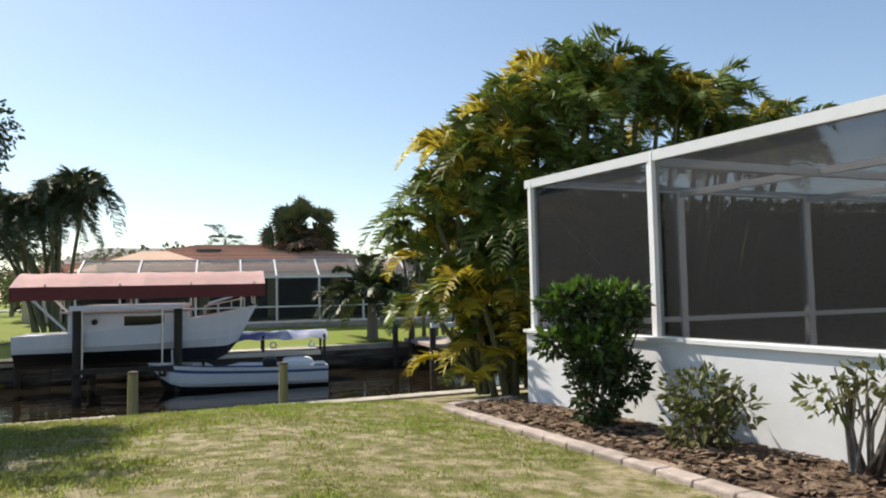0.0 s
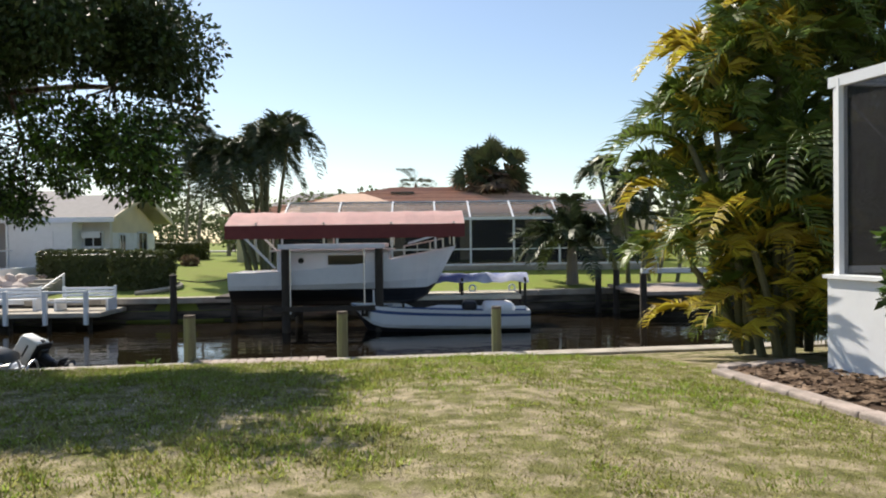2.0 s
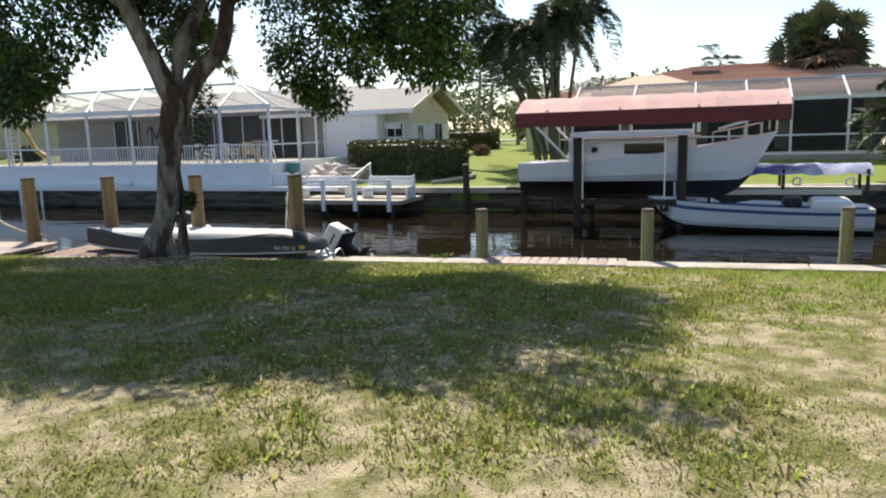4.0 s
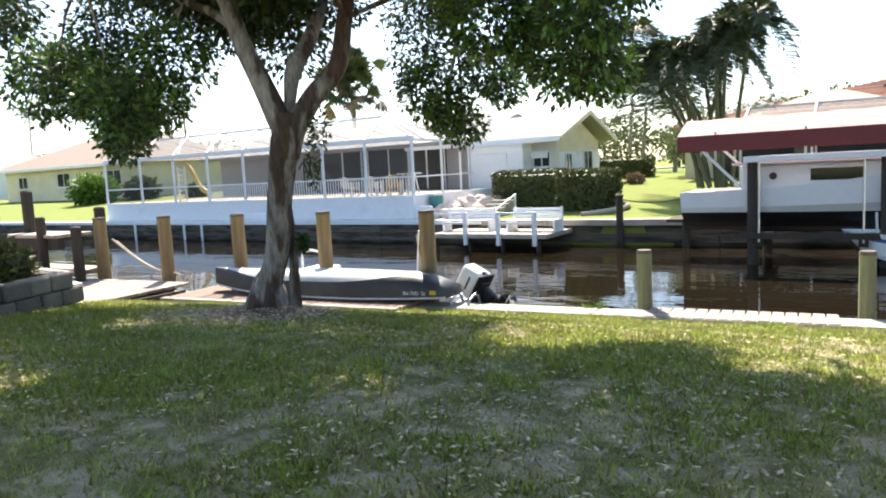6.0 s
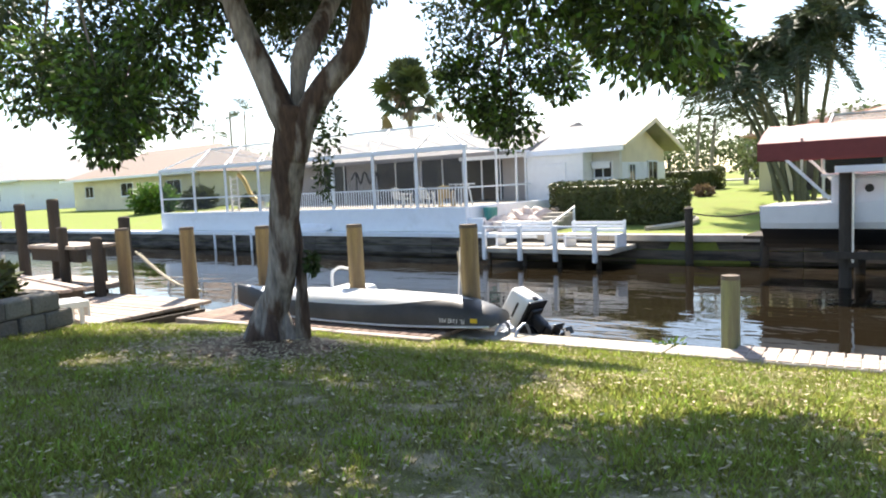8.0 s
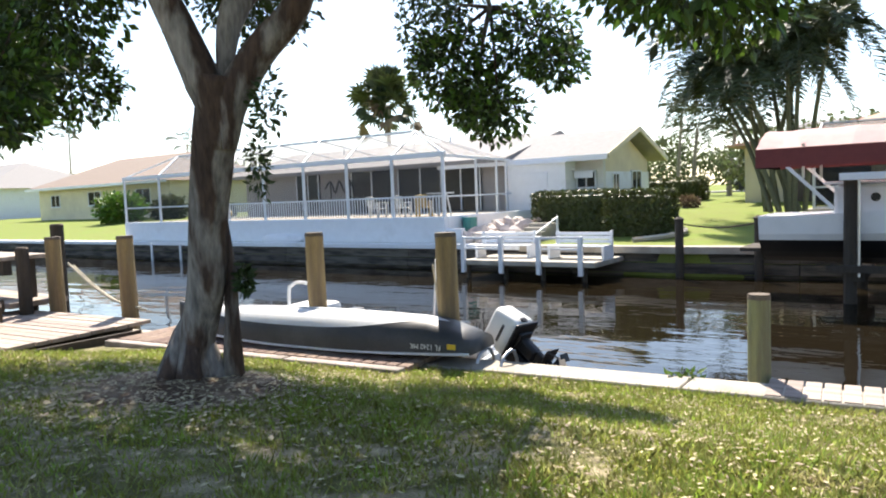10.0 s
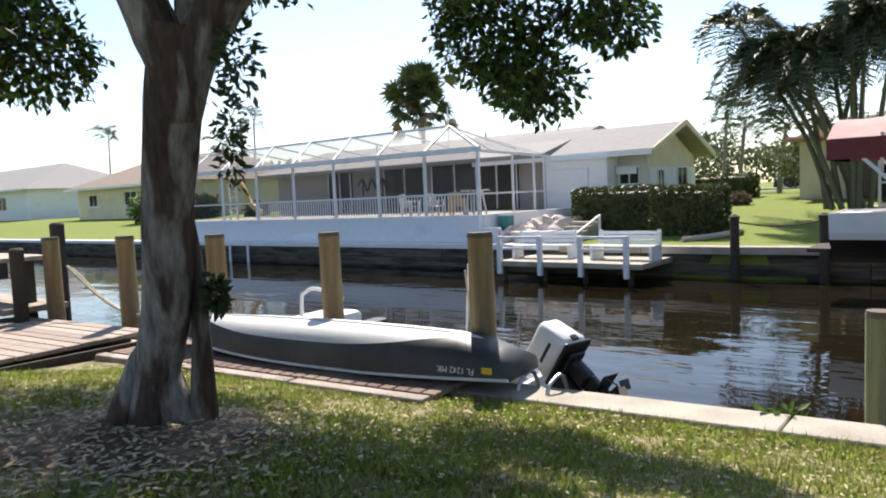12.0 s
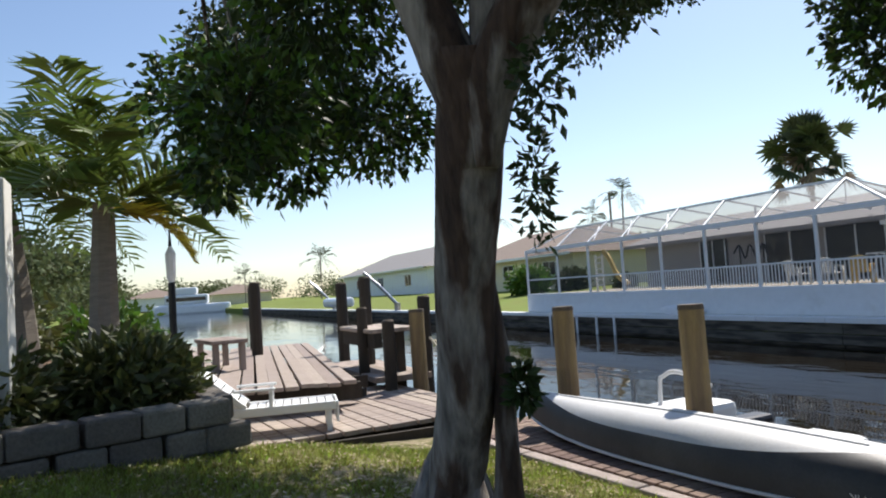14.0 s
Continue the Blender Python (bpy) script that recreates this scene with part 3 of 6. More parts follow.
slide = spline([(0.35, 0, 1.55), (0.7, 0, 1.2), (1.1, 0, 0.6), (1.7, 0, 0.25)], 5)
part("slide", tubed(slide, [0.1] * len(slide), 6), YEL_PLASTIC, ladder, "yellow curved slide")
rack = thing("float_rack", "dark bent tube rack against the porch wall", "rack", at=(-23.2, 25.7, PW - 0.03))
pts = spline([(-0.9, 0, 1.1), (-0.6, 0, 1.4), (-0.35, 0, 0.9), (-0.1, 0, 1.4), (0.2, 0, 0.9), (0.5, 0, 1.4), (0.7, 0, 0.9)], 4)
part("tube", tubed(pts, 0.035, 6), RUBBER, rack)
for s in (-0.6, 0.5):
    part("leg", tubed([(s, 0, 0), (s, 0, 1.4)], 0.03, 6), RUBBER, rack)
ob = solo("upturned_dinghy", bmesh.new(), WHITE, "small upturned white dinghy leaning on the base wall", "boat")
bm = bmesh.new()
vs = bmesh.ops.create_uvsphere(bm, u_segments=16, v_segments=8, radius=1)["verts"]
bmesh.ops.transform(bm, matrix=Matrix.Translation((-20.6, 19.95, 0.14)) @ Matrix.Diagonal((1.0, 0.16, 0.16, 1)), verts=vs)
bm.to_mesh(ob.data)

# white mooring poles in front of the far wall
for x in (-27.2, -25.4, -24.2, -23.2):
    solo("mooring_pole", tubed([(x, 19.4, -1.6), (x, 19.4, -0.02)], 0.045, 8), WHITE, "thin white mooring pole against the far seawall", "pole", "white mooring poles")

# ---- picnic dock with white railings ----
pd = thing("landing_dock", "low concrete landing with white posts at the far seawall", "dock", at=(-10.42, 19.44, -0.2))
part("platform", boxed((-1.65, -1.5, -0.12), (1.75, 0.18, 0.0), 0.02), CONCRETE, pd, "pale concrete platform")
for x in (-1.6, -0.56, 0.41, 1.42):
    part("post", boxed((x - 0.05, -1.56, -0.3), (x + 0.05, -1.46, 0.56), 0.01), WHITE, pd)
    part("pile", tubed([(x, -1.3, -2.2), (x, -1.3, -0.122)], 0.06, 8), DARK_WOOD, pd)
for a, b in ((-1.6, -0.56), (0.41, 1.42)):
    part("rail", boxed((a, -1.54, 0.5), (b, -1.48, 0.55)), WHITE, pd)
    part("mid_rail", boxed((a + 0.052, -1.53, 0.26), (b - 0.052, -1.49, 0.30)), WHITE, pd)
def bench(at, turn):
    b = thing("garden_bench", "white slatted garden bench on the landing", "bench", "benches on the landing", at, turn)
    for k in range(4):
        part("slat", boxed((-0.7, -0.2 + k * 0.11, 0.28), (0.7, -0.11 + k * 0.11, 0.31)), WHITE, b)
    for k in range(3):
        part("back_slat", boxed((-0.7, 0.24, 0.34 + k * 0.09), (0.7, 0.27, 0.41 + k * 0.09)), WHITE, b)
    for s in (-0.66, 0.66):
        part("end_frame", boxed((s - 0.03, -0.22, 0), (s + 0.03, 0.27, 0.279)), WHITE, b)
        part("back_post", boxed((s - 0.03, 0.275, 0), (s + 0.03, 0.33, 0.62)), WHITE, b)
bench((-9.4, 18.75, -0.2), 0)
bench((-11.35, 18.75, -0.2), 10)
ball = bmesh.new()
bmesh.ops.create_uvsphere(ball, u_segments=10, v_segments=8, radius=0.06)
solo("mooring_buoy", ball, WHITE, "small white ball buoy floating in the canal", "buoy", smooth=True, at=(-8.6, 16.3, -0.72))
st = thing("garden_steps", "pale concrete steps up the far bank", "steps", at=(-11.6, 19.9, 0))
for k in range(5):
    part("step", boxed((-0.35, 0.3 * k, 0), (0.35, 0.3 * k + 0.34, 0.1 * (k + 1)), 0.01), CONCRETE, st)
frame_bar("handrail", (0.42, 0.05, 0.26), (0.42, 1.45, 0.66), 0.035, WHITE, st)
for y, z in ((0.08, 0.27), (1.4, 0.64)):
    frame_bar("rail_post", (0.42, y, 0.0), (0.42, y, z), 0.05, WHITE, st)
rnd = random.Random(5)
for k in range(26):
    bm = bmesh.new()
    bmesh.ops.create_icosphere(bm, subdivisions=1, radius=1)
    for v in bm.verts:
        v.co *= 0.8 + 0.4 * rnd.random()
    s = rnd.uniform(0.12, 0.28)
    x, y = rnd.uniform(-13.5, -12.2), rnd.uniform(20.0, 22.4)
    bmesh.ops.transform(bm, matrix=pose(0, 0, 0, rnd.uniform(0, 90), 0, rnd.uniform(0, 180)) @ Matrix.Diagonal((s * 1.3, s, s * 0.6, 1)), verts=bm.verts)
    solo("rubble_rock", bm, ROCK, "pale rubble rock on the bank beside the steps", "rock", "rubble on the bank", at=(x, y, 0.05 + far_z(y) + 0.16 * (y - 20)))
bankfill = bmesh.new()
prism(bankfill, [(-14.0, 20.3), (-12.15, 20.0), (-12.15, 22.8), (-14.0, 25.5)], -0.05, 0.3)
solo("rubble_bank", bankfill, ROCK, "pale rubble bank beside the steps", "bank", kind="structure")
pot = thing("flower_pot", "teal glazed pot with a wilted pink plant", "plant pot", at=(-13.8, 21.0, 0.3))
part("pot", tubed([(0, 0, 0), (0, 0, 0.1), (0, 0, 0.4)], [0.14, 0.2, 0.22], 12), TEAL, pot)

# mooring posts with a chain on the far bank
for k, (x, y, z) in enumerate(((-7.36, 19.5, 0.66), (-5.75, 19.6, 0.66))):
    p = thing("mooring_post", "dark timber mooring post joined by a chain", "post", "mooring posts of the far bank", (x, y, 0))
    part("shaft", tubed([(0, 0, -2), (0, 0, z - 0.06)], 0.09, 10), DARK_WOOD, p)
    part("cap", tubed([(0, 0, z - 0.06), (0, 0, z - 0.02), (0, 0, z + 0.03)], [0.1, 0.11, 0.03], 10), DARK_WOOD, p)
ch = spline([(-7.36, 19.5, 0.54), (-6.95, 19.52, 0.47), (-6.55, 19.55, 0.44), (-6.15, 19.57, 0.47), (-5.75, 19.6, 0.54)], 4)
solo("chain", tubed(ch, 0.016, 6), DARK_WOOD, "dark chain slung between two mooring posts", "chain")
curb = [Vector((-8.75 + 0.9 * math.sin(a), 20.4 + 1.6 * (a / 2.2), 0.1 + 0.08 * a)) for a in np.linspace(0.0, 2.2, 9)]
solo("bed_kerb", tubed(curb, 0.07, 6), CONCRETE, "curved concrete kerb round the hedge bed", "kerb", kind="structure")

# ---- boat lift with canopy, cruiser ----
LX0, LX1, LY0, LY1 = -5.22, 0.46, 16.75, 18.9
cano = thing("lift_canopy", "long boat lift canopy, faded sunlit-toned red top and maroon sides", "canopy")
seams = 8
pro = [(0.0, 1.6), (0.0, 1.91), (0.5, 2.13), (0.85, 2.24), (1.08, 2.27), (1.3, 2.24), (1.65, 2.13), (2.15, 1.91), (2.15, 1.6)]
for i in range(seams):
    a, b = LX0 + (LX1 - LX0) * i / seams, LX0 + (LX1 - LX0) * (i + 1) / seams
    bm = bmesh.new()
    A = [bm.verts.new((a, LY0 + y, z)) for y, z in pro[1:-1]]
    M = [bm.verts.new(((a + b) / 2, LY0 + y, z - 0.02)) for y, z in pro[1:-1]]
    B = [bm.verts.new((b, LY0 + y, z)) for y, z in pro[1:-1]]
    for P, Q in ((A, M), (M, B)):
        for k in range(len(P) - 1):
            bm.faces.new((P[k], Q[k], Q[k + 1], P[k + 1]))
    bmesh.ops.solidify(bm, geom=bm.faces[:], thickness=0.012)
    part("roof_panel", bm, CANVAS_TOP, cano, "faded red canvas panel in a sunlit tone")
for y in (LY0, LY1):
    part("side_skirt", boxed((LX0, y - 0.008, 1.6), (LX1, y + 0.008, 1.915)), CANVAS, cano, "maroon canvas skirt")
for x in (LX0, LX1):
    bm = bmesh.new()
    vs = [bm.verts.new((x, LY0 + y, z - 0.005)) for y, z in pro]
    bm.faces.new(vs)
    bmesh.ops.solidify(bm, geom=bm.faces[:], thickness=0.012)
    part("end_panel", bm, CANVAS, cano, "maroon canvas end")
for x in (-4.5, -2.9, -1.3, 0.2):
    frame_bar("hoop", (x, LY0 + 0.03, 1.95), (x, LY1 - 0.03, 1.95), 0.04, STEEL, cano)
    for y in (LY0 + 0.06, LY1 - 0.06):
        frame_bar("upright", (x, y, 1.4), (x, y, 1.95), 0.04, STEEL, cano)
lift = thing("boat_lift", "timber and steel boat lift standing in the canal", "boat lift")
for x in (-3.83, -1.6):
    for y in (LY0 + 0.15, LY1 - 0.1):
        part("pile", tubed([(x, y, -2.3), (x, y, 1.34)], 0.1, 10), DARK_WOOD, lift, "dark wet timber pile")
for y in (LY0 + 0.02, LY1 + 0.05):
    part("top_beam", boxed((-3.97, y - 0.07, 1.343), (-1.45, y + 0.07, 1.46), 0.01), WHITE, lift, "white lift beam")
    frame_bar("diagonal", (-4.75, y, 1.62), (-4.05, y, 0.9), 0.05, WHITE, lift)
    frame_bar("diagonal", (-0.9, y, 1.45), (-0.3, y, 1.62), 0.05, WHITE, lift)
for x in (-3.7, -1.95):
    part("hoist_cable", tubed([(x, LY0 + 0.02, -0.2), (x, LY0 + 0.02, 1.343)], 0.02, 6), STEEL, lift)
    part("cradle_beam", boxed((x - 0.08, LY0 + 0.05, -0.28), (x + 0.08, LY1, -0.14)), DARK_WOOD, lift)
part("bunk", boxed((-4.2, LY0 + 0.3, -0.135), (-1.4, LY0 + 0.42, -0.06)), DARK_WOOD, lift)
part("bunk", boxed((-4.2, LY1 - 0.62, -0.135), (-1.4, LY1 - 0.5, -0.06)), DARK_WOOD, lift)
part("bunk", boxed((-4.1, LY0 - 0.02, -0.135), (-1.5, LY0 + 0.08, -0.02)), DARK_WOOD, lift)


def hull_mesh(length, beam, keel, sheer_a, sheer_b, bottom_z, stations=18, bow_rake=0.5, full=0.55):
    """Rings across a hull that runs along x from the stern (0) to the bow; the sheer rises from sheer_a to sheer_b."""
    rings = []
    for i in range(stations):
        t = i / (stations - 1)
        half = beam / 2 * min(1, (0.86 + 0.14 * min(1, t * 3))) * (1 - max(0, (t - full) / (1 - full)) ** 2.8)
        half = max(half, 0.012)
        sheer = sheer_a + (sheer_b - sheer_a) * t ** 2
        x_top = length * t
        x_low = length * t * (1 - bow_rake * max(0, t - 0.6) / length)
        kz = keel + (sheer - keel) * 0.75 * max(0, (t - 0.8) / 0.2) ** 2
        rings.append((x_top, x_low, half, sheer, kz))
    return rings


def hull_part(name, rings, z_from, z_to, material, parent, label="", cut=None):
    """The band of a hull between two fractions of its side height, both sides, as one skin."""
    bm = bmesh.new()
    rows = []
    for xt, xl, half, sheer, kz in rings:
        if cut is not None:
            mid = min(0.98, max(0.02, (cut - kz) / (sheer - kz)))
            z_from, z_to = (0.0, mid) if z_from == 0 else (mid, 1.0)
        row = []
        for k in range(5):
            f = z_from + (z_to - z_from) * k / 4
            w = half * min(1.0, (0.02 + 1.25 * f ** 0.55)) if f < 0.55 else half * (0.92 + 0.08 * (f - 0.55) / 0.45)
            row.append((xl + (xt - xl) * f, w, kz + (sheer - kz) * f))
        rows.append(row)
    for s in (-1, 1):
        vs = [[bm.verts.new((x, s * w, z)) for x, w, z in row] for row in rows]
        for a, b in zip(vs, vs[1:]):
            for k in range(4):
                bm.faces.new((a[k], b[k], b[k + 1], a[k + 1]))
    st = [(x, -w, z) for x, w, z in rows[0]] + [(x, w, z) for x, w, z in rows[0][::-1]]
    bm.faces.new([bm.verts.new(v) for v in st])
    bmesh.ops.remove_doubles(bm, verts=bm.verts, dist=0.0005)
    return part(name, bm, material, parent, label, smooth=False)


cr = thing("cabin_cruiser", "white cabin cruiser with black bottom hung in the lift", "boat", at=(-5.25, 17.8, 0))
rings = hull_mesh(5.55, 1.75, -0.06, 0.78, 1.38, 0)
hull_part("bottom", rings, 0.0, 0.46, BLACK, cr, "black bottom paint", 0.36)
hull_part("hull_side", rings, 0.46, 1.0, GEL, cr, "white hull side", 0.36)
bm = bmesh.new()
for (xa, _, ha, sa, _), (xb, _, hb, sb, _) in zip(rings, rings[1:]):
    bm.faces.new([bm.verts.new(v) for v in ((xa, -ha, sa - 0.03), (xb, -hb, sb - 0.03), (xb, hb, sb - 0.03), (xa, ha, sa - 0.03))])
part("deck", bm, GEL, cr)
bm = bmesh.new()
box(bm, (1.15, -0.62, 0.7), (3.9, 0.62, 1.28), 0.06)
cab = part("cabin", bm, GEL, cr, "white cabin with round porthole")
part("porthole", tubed([(1.75, -0.625, 1.06), (1.75, -0.66, 1.06)], 0.07, 14), RUBBER, cab)
part("cabin_window", boxed((2.4, -0.628, 0.95), (3.3, -0.618, 1.18), 0.003), GLASS, cab)
part("cabin_window", boxed((2.4, 0.618, 0.95), (3.3, 0.628, 1.18), 0.003), GLASS, cab)
part("cabin_roof", boxed((1.0, -0.7, 1.283), (4.0, 0.7, 1.33), 0.02), GEL, cab)
part("rudder", boxed((-0.1, -0.03, -0.05), (-0.005, 0.03, 0.6)), DARK_WOOD, cr)
part("swim_step", boxed((-0.35, -0.55, 0.15), (-0.01, 0.55, 0.21)), DARK_WOOD, cr)
for s in (-1, 1):
    rr = [(x, s * (h - 0.03), z + 0.25) for x, _, h, z, _ in rings[13:17]]
    part("bow_rail", tubed(rr, 0.014, 6), STEEL, cr)
    for x, _, h, z, _ in rings[13:17]:
        part("rail_post", tubed([(x, s * (h - 0.03), z - 0.02), (x, s * (h - 0.03), z + 0.25)], 0.012, 6), STEEL, cr)

# ---- open launch afloat ----
la = thing("open_launch", "open white wooden launch with blue sheer stripe afloat", "boat", at=(2.0, 17.05, 0), turn=178)
rings = hull_mesh(4.33, 1.35, -0.95, -0.16, 0.02, 0, bow_rake=0.4)
hull_part("boot_stripe", rings, 0.0, 0.45, BLACK, la, "black waterline paint")
hull_part("hull", rings, 0.45, 0.82, GEL, la, "white hull")
hull_part("sheer_strake", rings, 0.82, 0.9, BLUE_STRIPE, la, "blue stripe")
hull_part("gunwale", rings, 0.9, 1.0, GEL, la)
bm = bmesh.new()
for (xa, _, ha, sa, _), (xb, _, hb, sb, _) in zip(rings, rings[1:]):
    z = -0.07 if xa > 3.2 else -0.5
    bm.faces.new([bm.verts.new(v) for v in ((xa, -ha * 0.9, z), (xb, -hb * 0.9, z), (xb, hb * 0.9, z), (xa, ha * 0.9, z))])
part("floor", bm, GEL, la)
for x in (0.5, 1.7, 2.7):
    part("thwart", boxed((x, -0.55, -0.3), (x + 0.25, 0.55, -0.26)), GEL, la)
part("cover", boxed((0.35, -0.5, -0.26), (1.1, 0.5, 0.0), 0.1), PLASTIC, la, "white cushion cover")
part("engine_cover", boxed((1.25, -0.3, -0.2), (1.6, 0.3, 0.05), 0.08), RUBBER, la)
part("mast_stub", tubed([(3.75, 0, -0.1), (3.78, 0, 0.95)], 0.025, 8), WHITE, la)

# ---- tarp-covered float by the far wall ----
fl = thing("covered_float", "floating dock under a blue and white tarp", "float", at=(0.35, 18.25, 0))
part("tarp_deck", boxed((-1.6, -0.5, 0.0), (1.6, 0.6, 0.12), 0.02), BEIGE, fl, "beige deck")
part("float_base", boxed((-1.55, -0.45, -0.9), (1.55, 0.55, -0.003), 0.02), DARK_WOOD, fl)
bm = bmesh.new()
nx, nyy = 28, 8
grid = [[bm.verts.new((-1.45 + 3.25 * i / nx, -0.5 + 1.0 * j / nyy, 0.54 + 0.1 * math.sin(math.pi * j / nyy) + 0.07 * noise.noise((i * 0.35, j * 0.5, 2)) - (0.1 if j in (0, nyy) else 0)))
         for j in range(nyy + 1)] for i in range(nx + 1)]
for i in range(nx):
    for j in range(nyy):
        bm.faces.new((grid[i][j], grid[i + 1][j], grid[i + 1][j + 1], grid[i][j + 1]))
part("tarp", bm, TARP, fl, "crumpled blue and white tarp", smooth=True)
for x in (-1.4, 0.1, 1.7):
    for y in (-0.45, 0.45):
        part("frame_post", tubed([(x, y, -1.8), (x, y, 0.55)], 0.035, 8), DARK_WOOD, fl)
for x in (0.35, 1.35):
    bm = bmesh.new()
    tube(bm, [(x + 0.08 * math.cos(a), -0.58, 0.3 + 0.08 * math.sin(a)) for a in np.linspace(0, 2 * math.pi, 13)], 0.022, 6, cap=False)
    part("life_ring", bm, PLASTIC, fl, "white life ring")
dk = thing("side_dock", "dark timber finger dock at the far wall", "dock", at=(6.2, 18.6, 0))
part("deck", boxed((-1.2, -1.0, 0.05), (1.4, 2.3, 0.15), 0.01), PLANK, dk)
for x in (-1.15, 1.3):
    for y in (-0.95, 1.5):
        part("pile", tubed([(x, y, -2.2), (x, y, 0.6)], 0.09, 8), DARK_WOOD, dk)
part("beam", boxed((-1.2, -1.02, 0.62), (1.4, -0.9, 0.74)), WHITE, dk)
solo("mooring_post", tubed([(4.6, 20.4, -2), (4.6, 20.4, 0.62)], 0.09, 10), DARK_WOOD, "dark timber mooring post at the far seawall", "post", "mooring posts of the far bank")

# ---- tiled house with its pool cage ----
th = thing("tiled_house", "low house with terracotta hip roof behind a pool cage", "house")
part("wall", boxed((-8.5, 31.0, 0.5), (9, 40, 2.6)), CREAM, th)
def hip(name, x0, x1, y0, y1, z0, z1, inset, material, parent):
    bm = bmesh.new()
    ym = (y0 + y1) / 2
    A, B, C, D = (x0, y0, z0), (x1, y0, z0), (x1, y1, z0), (x0, y1, z0)
    E, F = (x0 + inset, ym, z1), (x1 - inset, ym, z1)
    for f in ((A, B, F, E), (B, C, F), (C, D, E, F), (D, A, E)):
        bm.faces.new([bm.verts.new(v) for v in f])
    bm.faces.new([bm.verts.new(v) for v in (D, C, B, A)])
    bmesh.ops.remove_doubles(bm, verts=bm.verts, dist=0.001)
    return part(name, bm, material, parent)
roof = hip("roof", -9, 9.4, 30.3, 40.5, 2.65, 4.15, 7.2, TILE, th)
hip("roof_wing", -6.6, -0.4, 29.6, 33.5, 2.7, 3.62, 2.6, TILE, th)
# courses of tile on the front slope
for k in range(26):
    t = k / 26
    y, z = 30.3 + 5.1 * t, 2.65 + 1.5 * t
    part("tile_course", boxed((-9 + 7.2 * t, y, z + 0.0), (9.4 - 7.2 * t, y + 0.12, z + 0.055)), TILE, roof)
part("skylight", boxed((-1.9, 33.6, 3.75), (-0.8, 34.3, 3.83)), GLASS, th)
for k in range(5):
    part("slider", boxed((-7 + k * 2.9, 30.93, 0.6), (-4.6 + k * 2.9, 30.97, 2.4)), PORCH_DARK, th, "dark sliding glass door")
pc = thing("pool_cage", "white framed pool screen cage behind the boats", "pool cage")
cx = [-5.6, -3.6, -1.6, 0.0, 1.3, 2.9, 4.6, 6.4, 8.2]
part("deck", boxed((-5.8, 25.9, 0.2), (8.4, 30.9, 0.56)), CONCRETE, pc)
for x in cx:
    frame_bar("post", (x, 26, 0.56), (x, 26, 2.3), 0.07, ALU, pc)
    frame_bar("rafter", (x, 26, 2.3), (x, 27.6, 3.02), 0.06, ALU, pc)
    frame_bar("rafter", (x, 27.6, 3.02), (x, 30.2, 3.02), 0.05, ALU, pc)
for z, w in ((2.3, 0.1), (1.17, 0.05), (0.6, 0.06)):
    frame_bar("rail", (cx[0], 26, z), (cx[-1], 26, z), w, ALU, pc)
frame_bar("rail", (cx[0], 27.6, 3.02), (cx[-1], 27.6, 3.02), 0.05, ALU, pc)
for a, b in zip(cx, cx[1:]):
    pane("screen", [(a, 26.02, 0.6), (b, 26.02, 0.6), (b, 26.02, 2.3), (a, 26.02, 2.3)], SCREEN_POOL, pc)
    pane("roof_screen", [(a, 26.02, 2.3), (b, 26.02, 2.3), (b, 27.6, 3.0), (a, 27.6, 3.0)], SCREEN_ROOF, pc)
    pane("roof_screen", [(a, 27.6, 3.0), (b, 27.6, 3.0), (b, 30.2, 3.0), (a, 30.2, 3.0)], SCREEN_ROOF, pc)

# ---- houses further along ----
def plain_house(label, x0, x1, y0, y1, z1, zr, wall, roofm, wins, inset=None):
    h = thing("bungalow", label, "house")
    zb = far_z(y0) - 0.1
    part("wall", boxed((x0, y0, zb), (x1, y1, z1)), wall, h)
    hip("roof", x0 - 0.7, x1 + 0.7, y0 - 0.7, y1 + 0.7, z1, zr, inset or (y1 - y0) / 2, roofm, h)
    part("fascia", boxed((x0 - 0.72, y0 - 0.74, z1 - 0.12), (x1 + 0.72, y0 - 0.703, z1 + 0.06)), WHITE, h)
    for x, w, hh in wins:
        window(h, (x, y0 - 0.01, zb + 1.1), w, hh)
    return h
plain_house("cream bungalow with a brown shingle hip roof", -60, -43, 31, 40, 3.0, 5.2, CREAM, BROWN_ROOF, ((-57.5, 1.2, 0.8), (-52, 1.6, 0.9), (-46, 1.6, 0.9)))
plain_house("white bungalow with a pale grey hip roof", -108, -74, 33, 45, 3.6, 6.4, STUCCO, SHINGLE, ((-100, 2, 1.2), (-90, 2, 1.2), (-80, 2, 1.2)))
plain_house("grey garage house beyond the street", -16, -2, 62, 72, 3.4, 6.0, PALE, SHINGLE, ((-12, 2, 1.2), (-5, 2, 1.2)))
plain_house("distant white waterfront house", -185, -172, 2, 14, 3.0, 5.0, STUCCO, BROWN_ROOF, ())
plain_house("distant brown-roofed waterfront house", -200, -180, 20, 34, 3.0, 5.4, CREAM, BROWN_ROOF, ())
solo("street", boxed((-60, 52, 0.80), (40, 56, 0.9)), ROAD, "pale street beyond the far lawns", "street", kind="structure")
tr = thing("parked_van", "white parked van on the far street", "van", at=(-12.2, 54, 0.9))
part("body", boxed((-2.2, -0.9, 0.45), (2.2, 0.9, 2.1), 0.15), WHITE, tr)
part("window", boxed((-2.0, -0.92, 1.3), (0.4, -0.9, 1.8)), GLASS, tr)
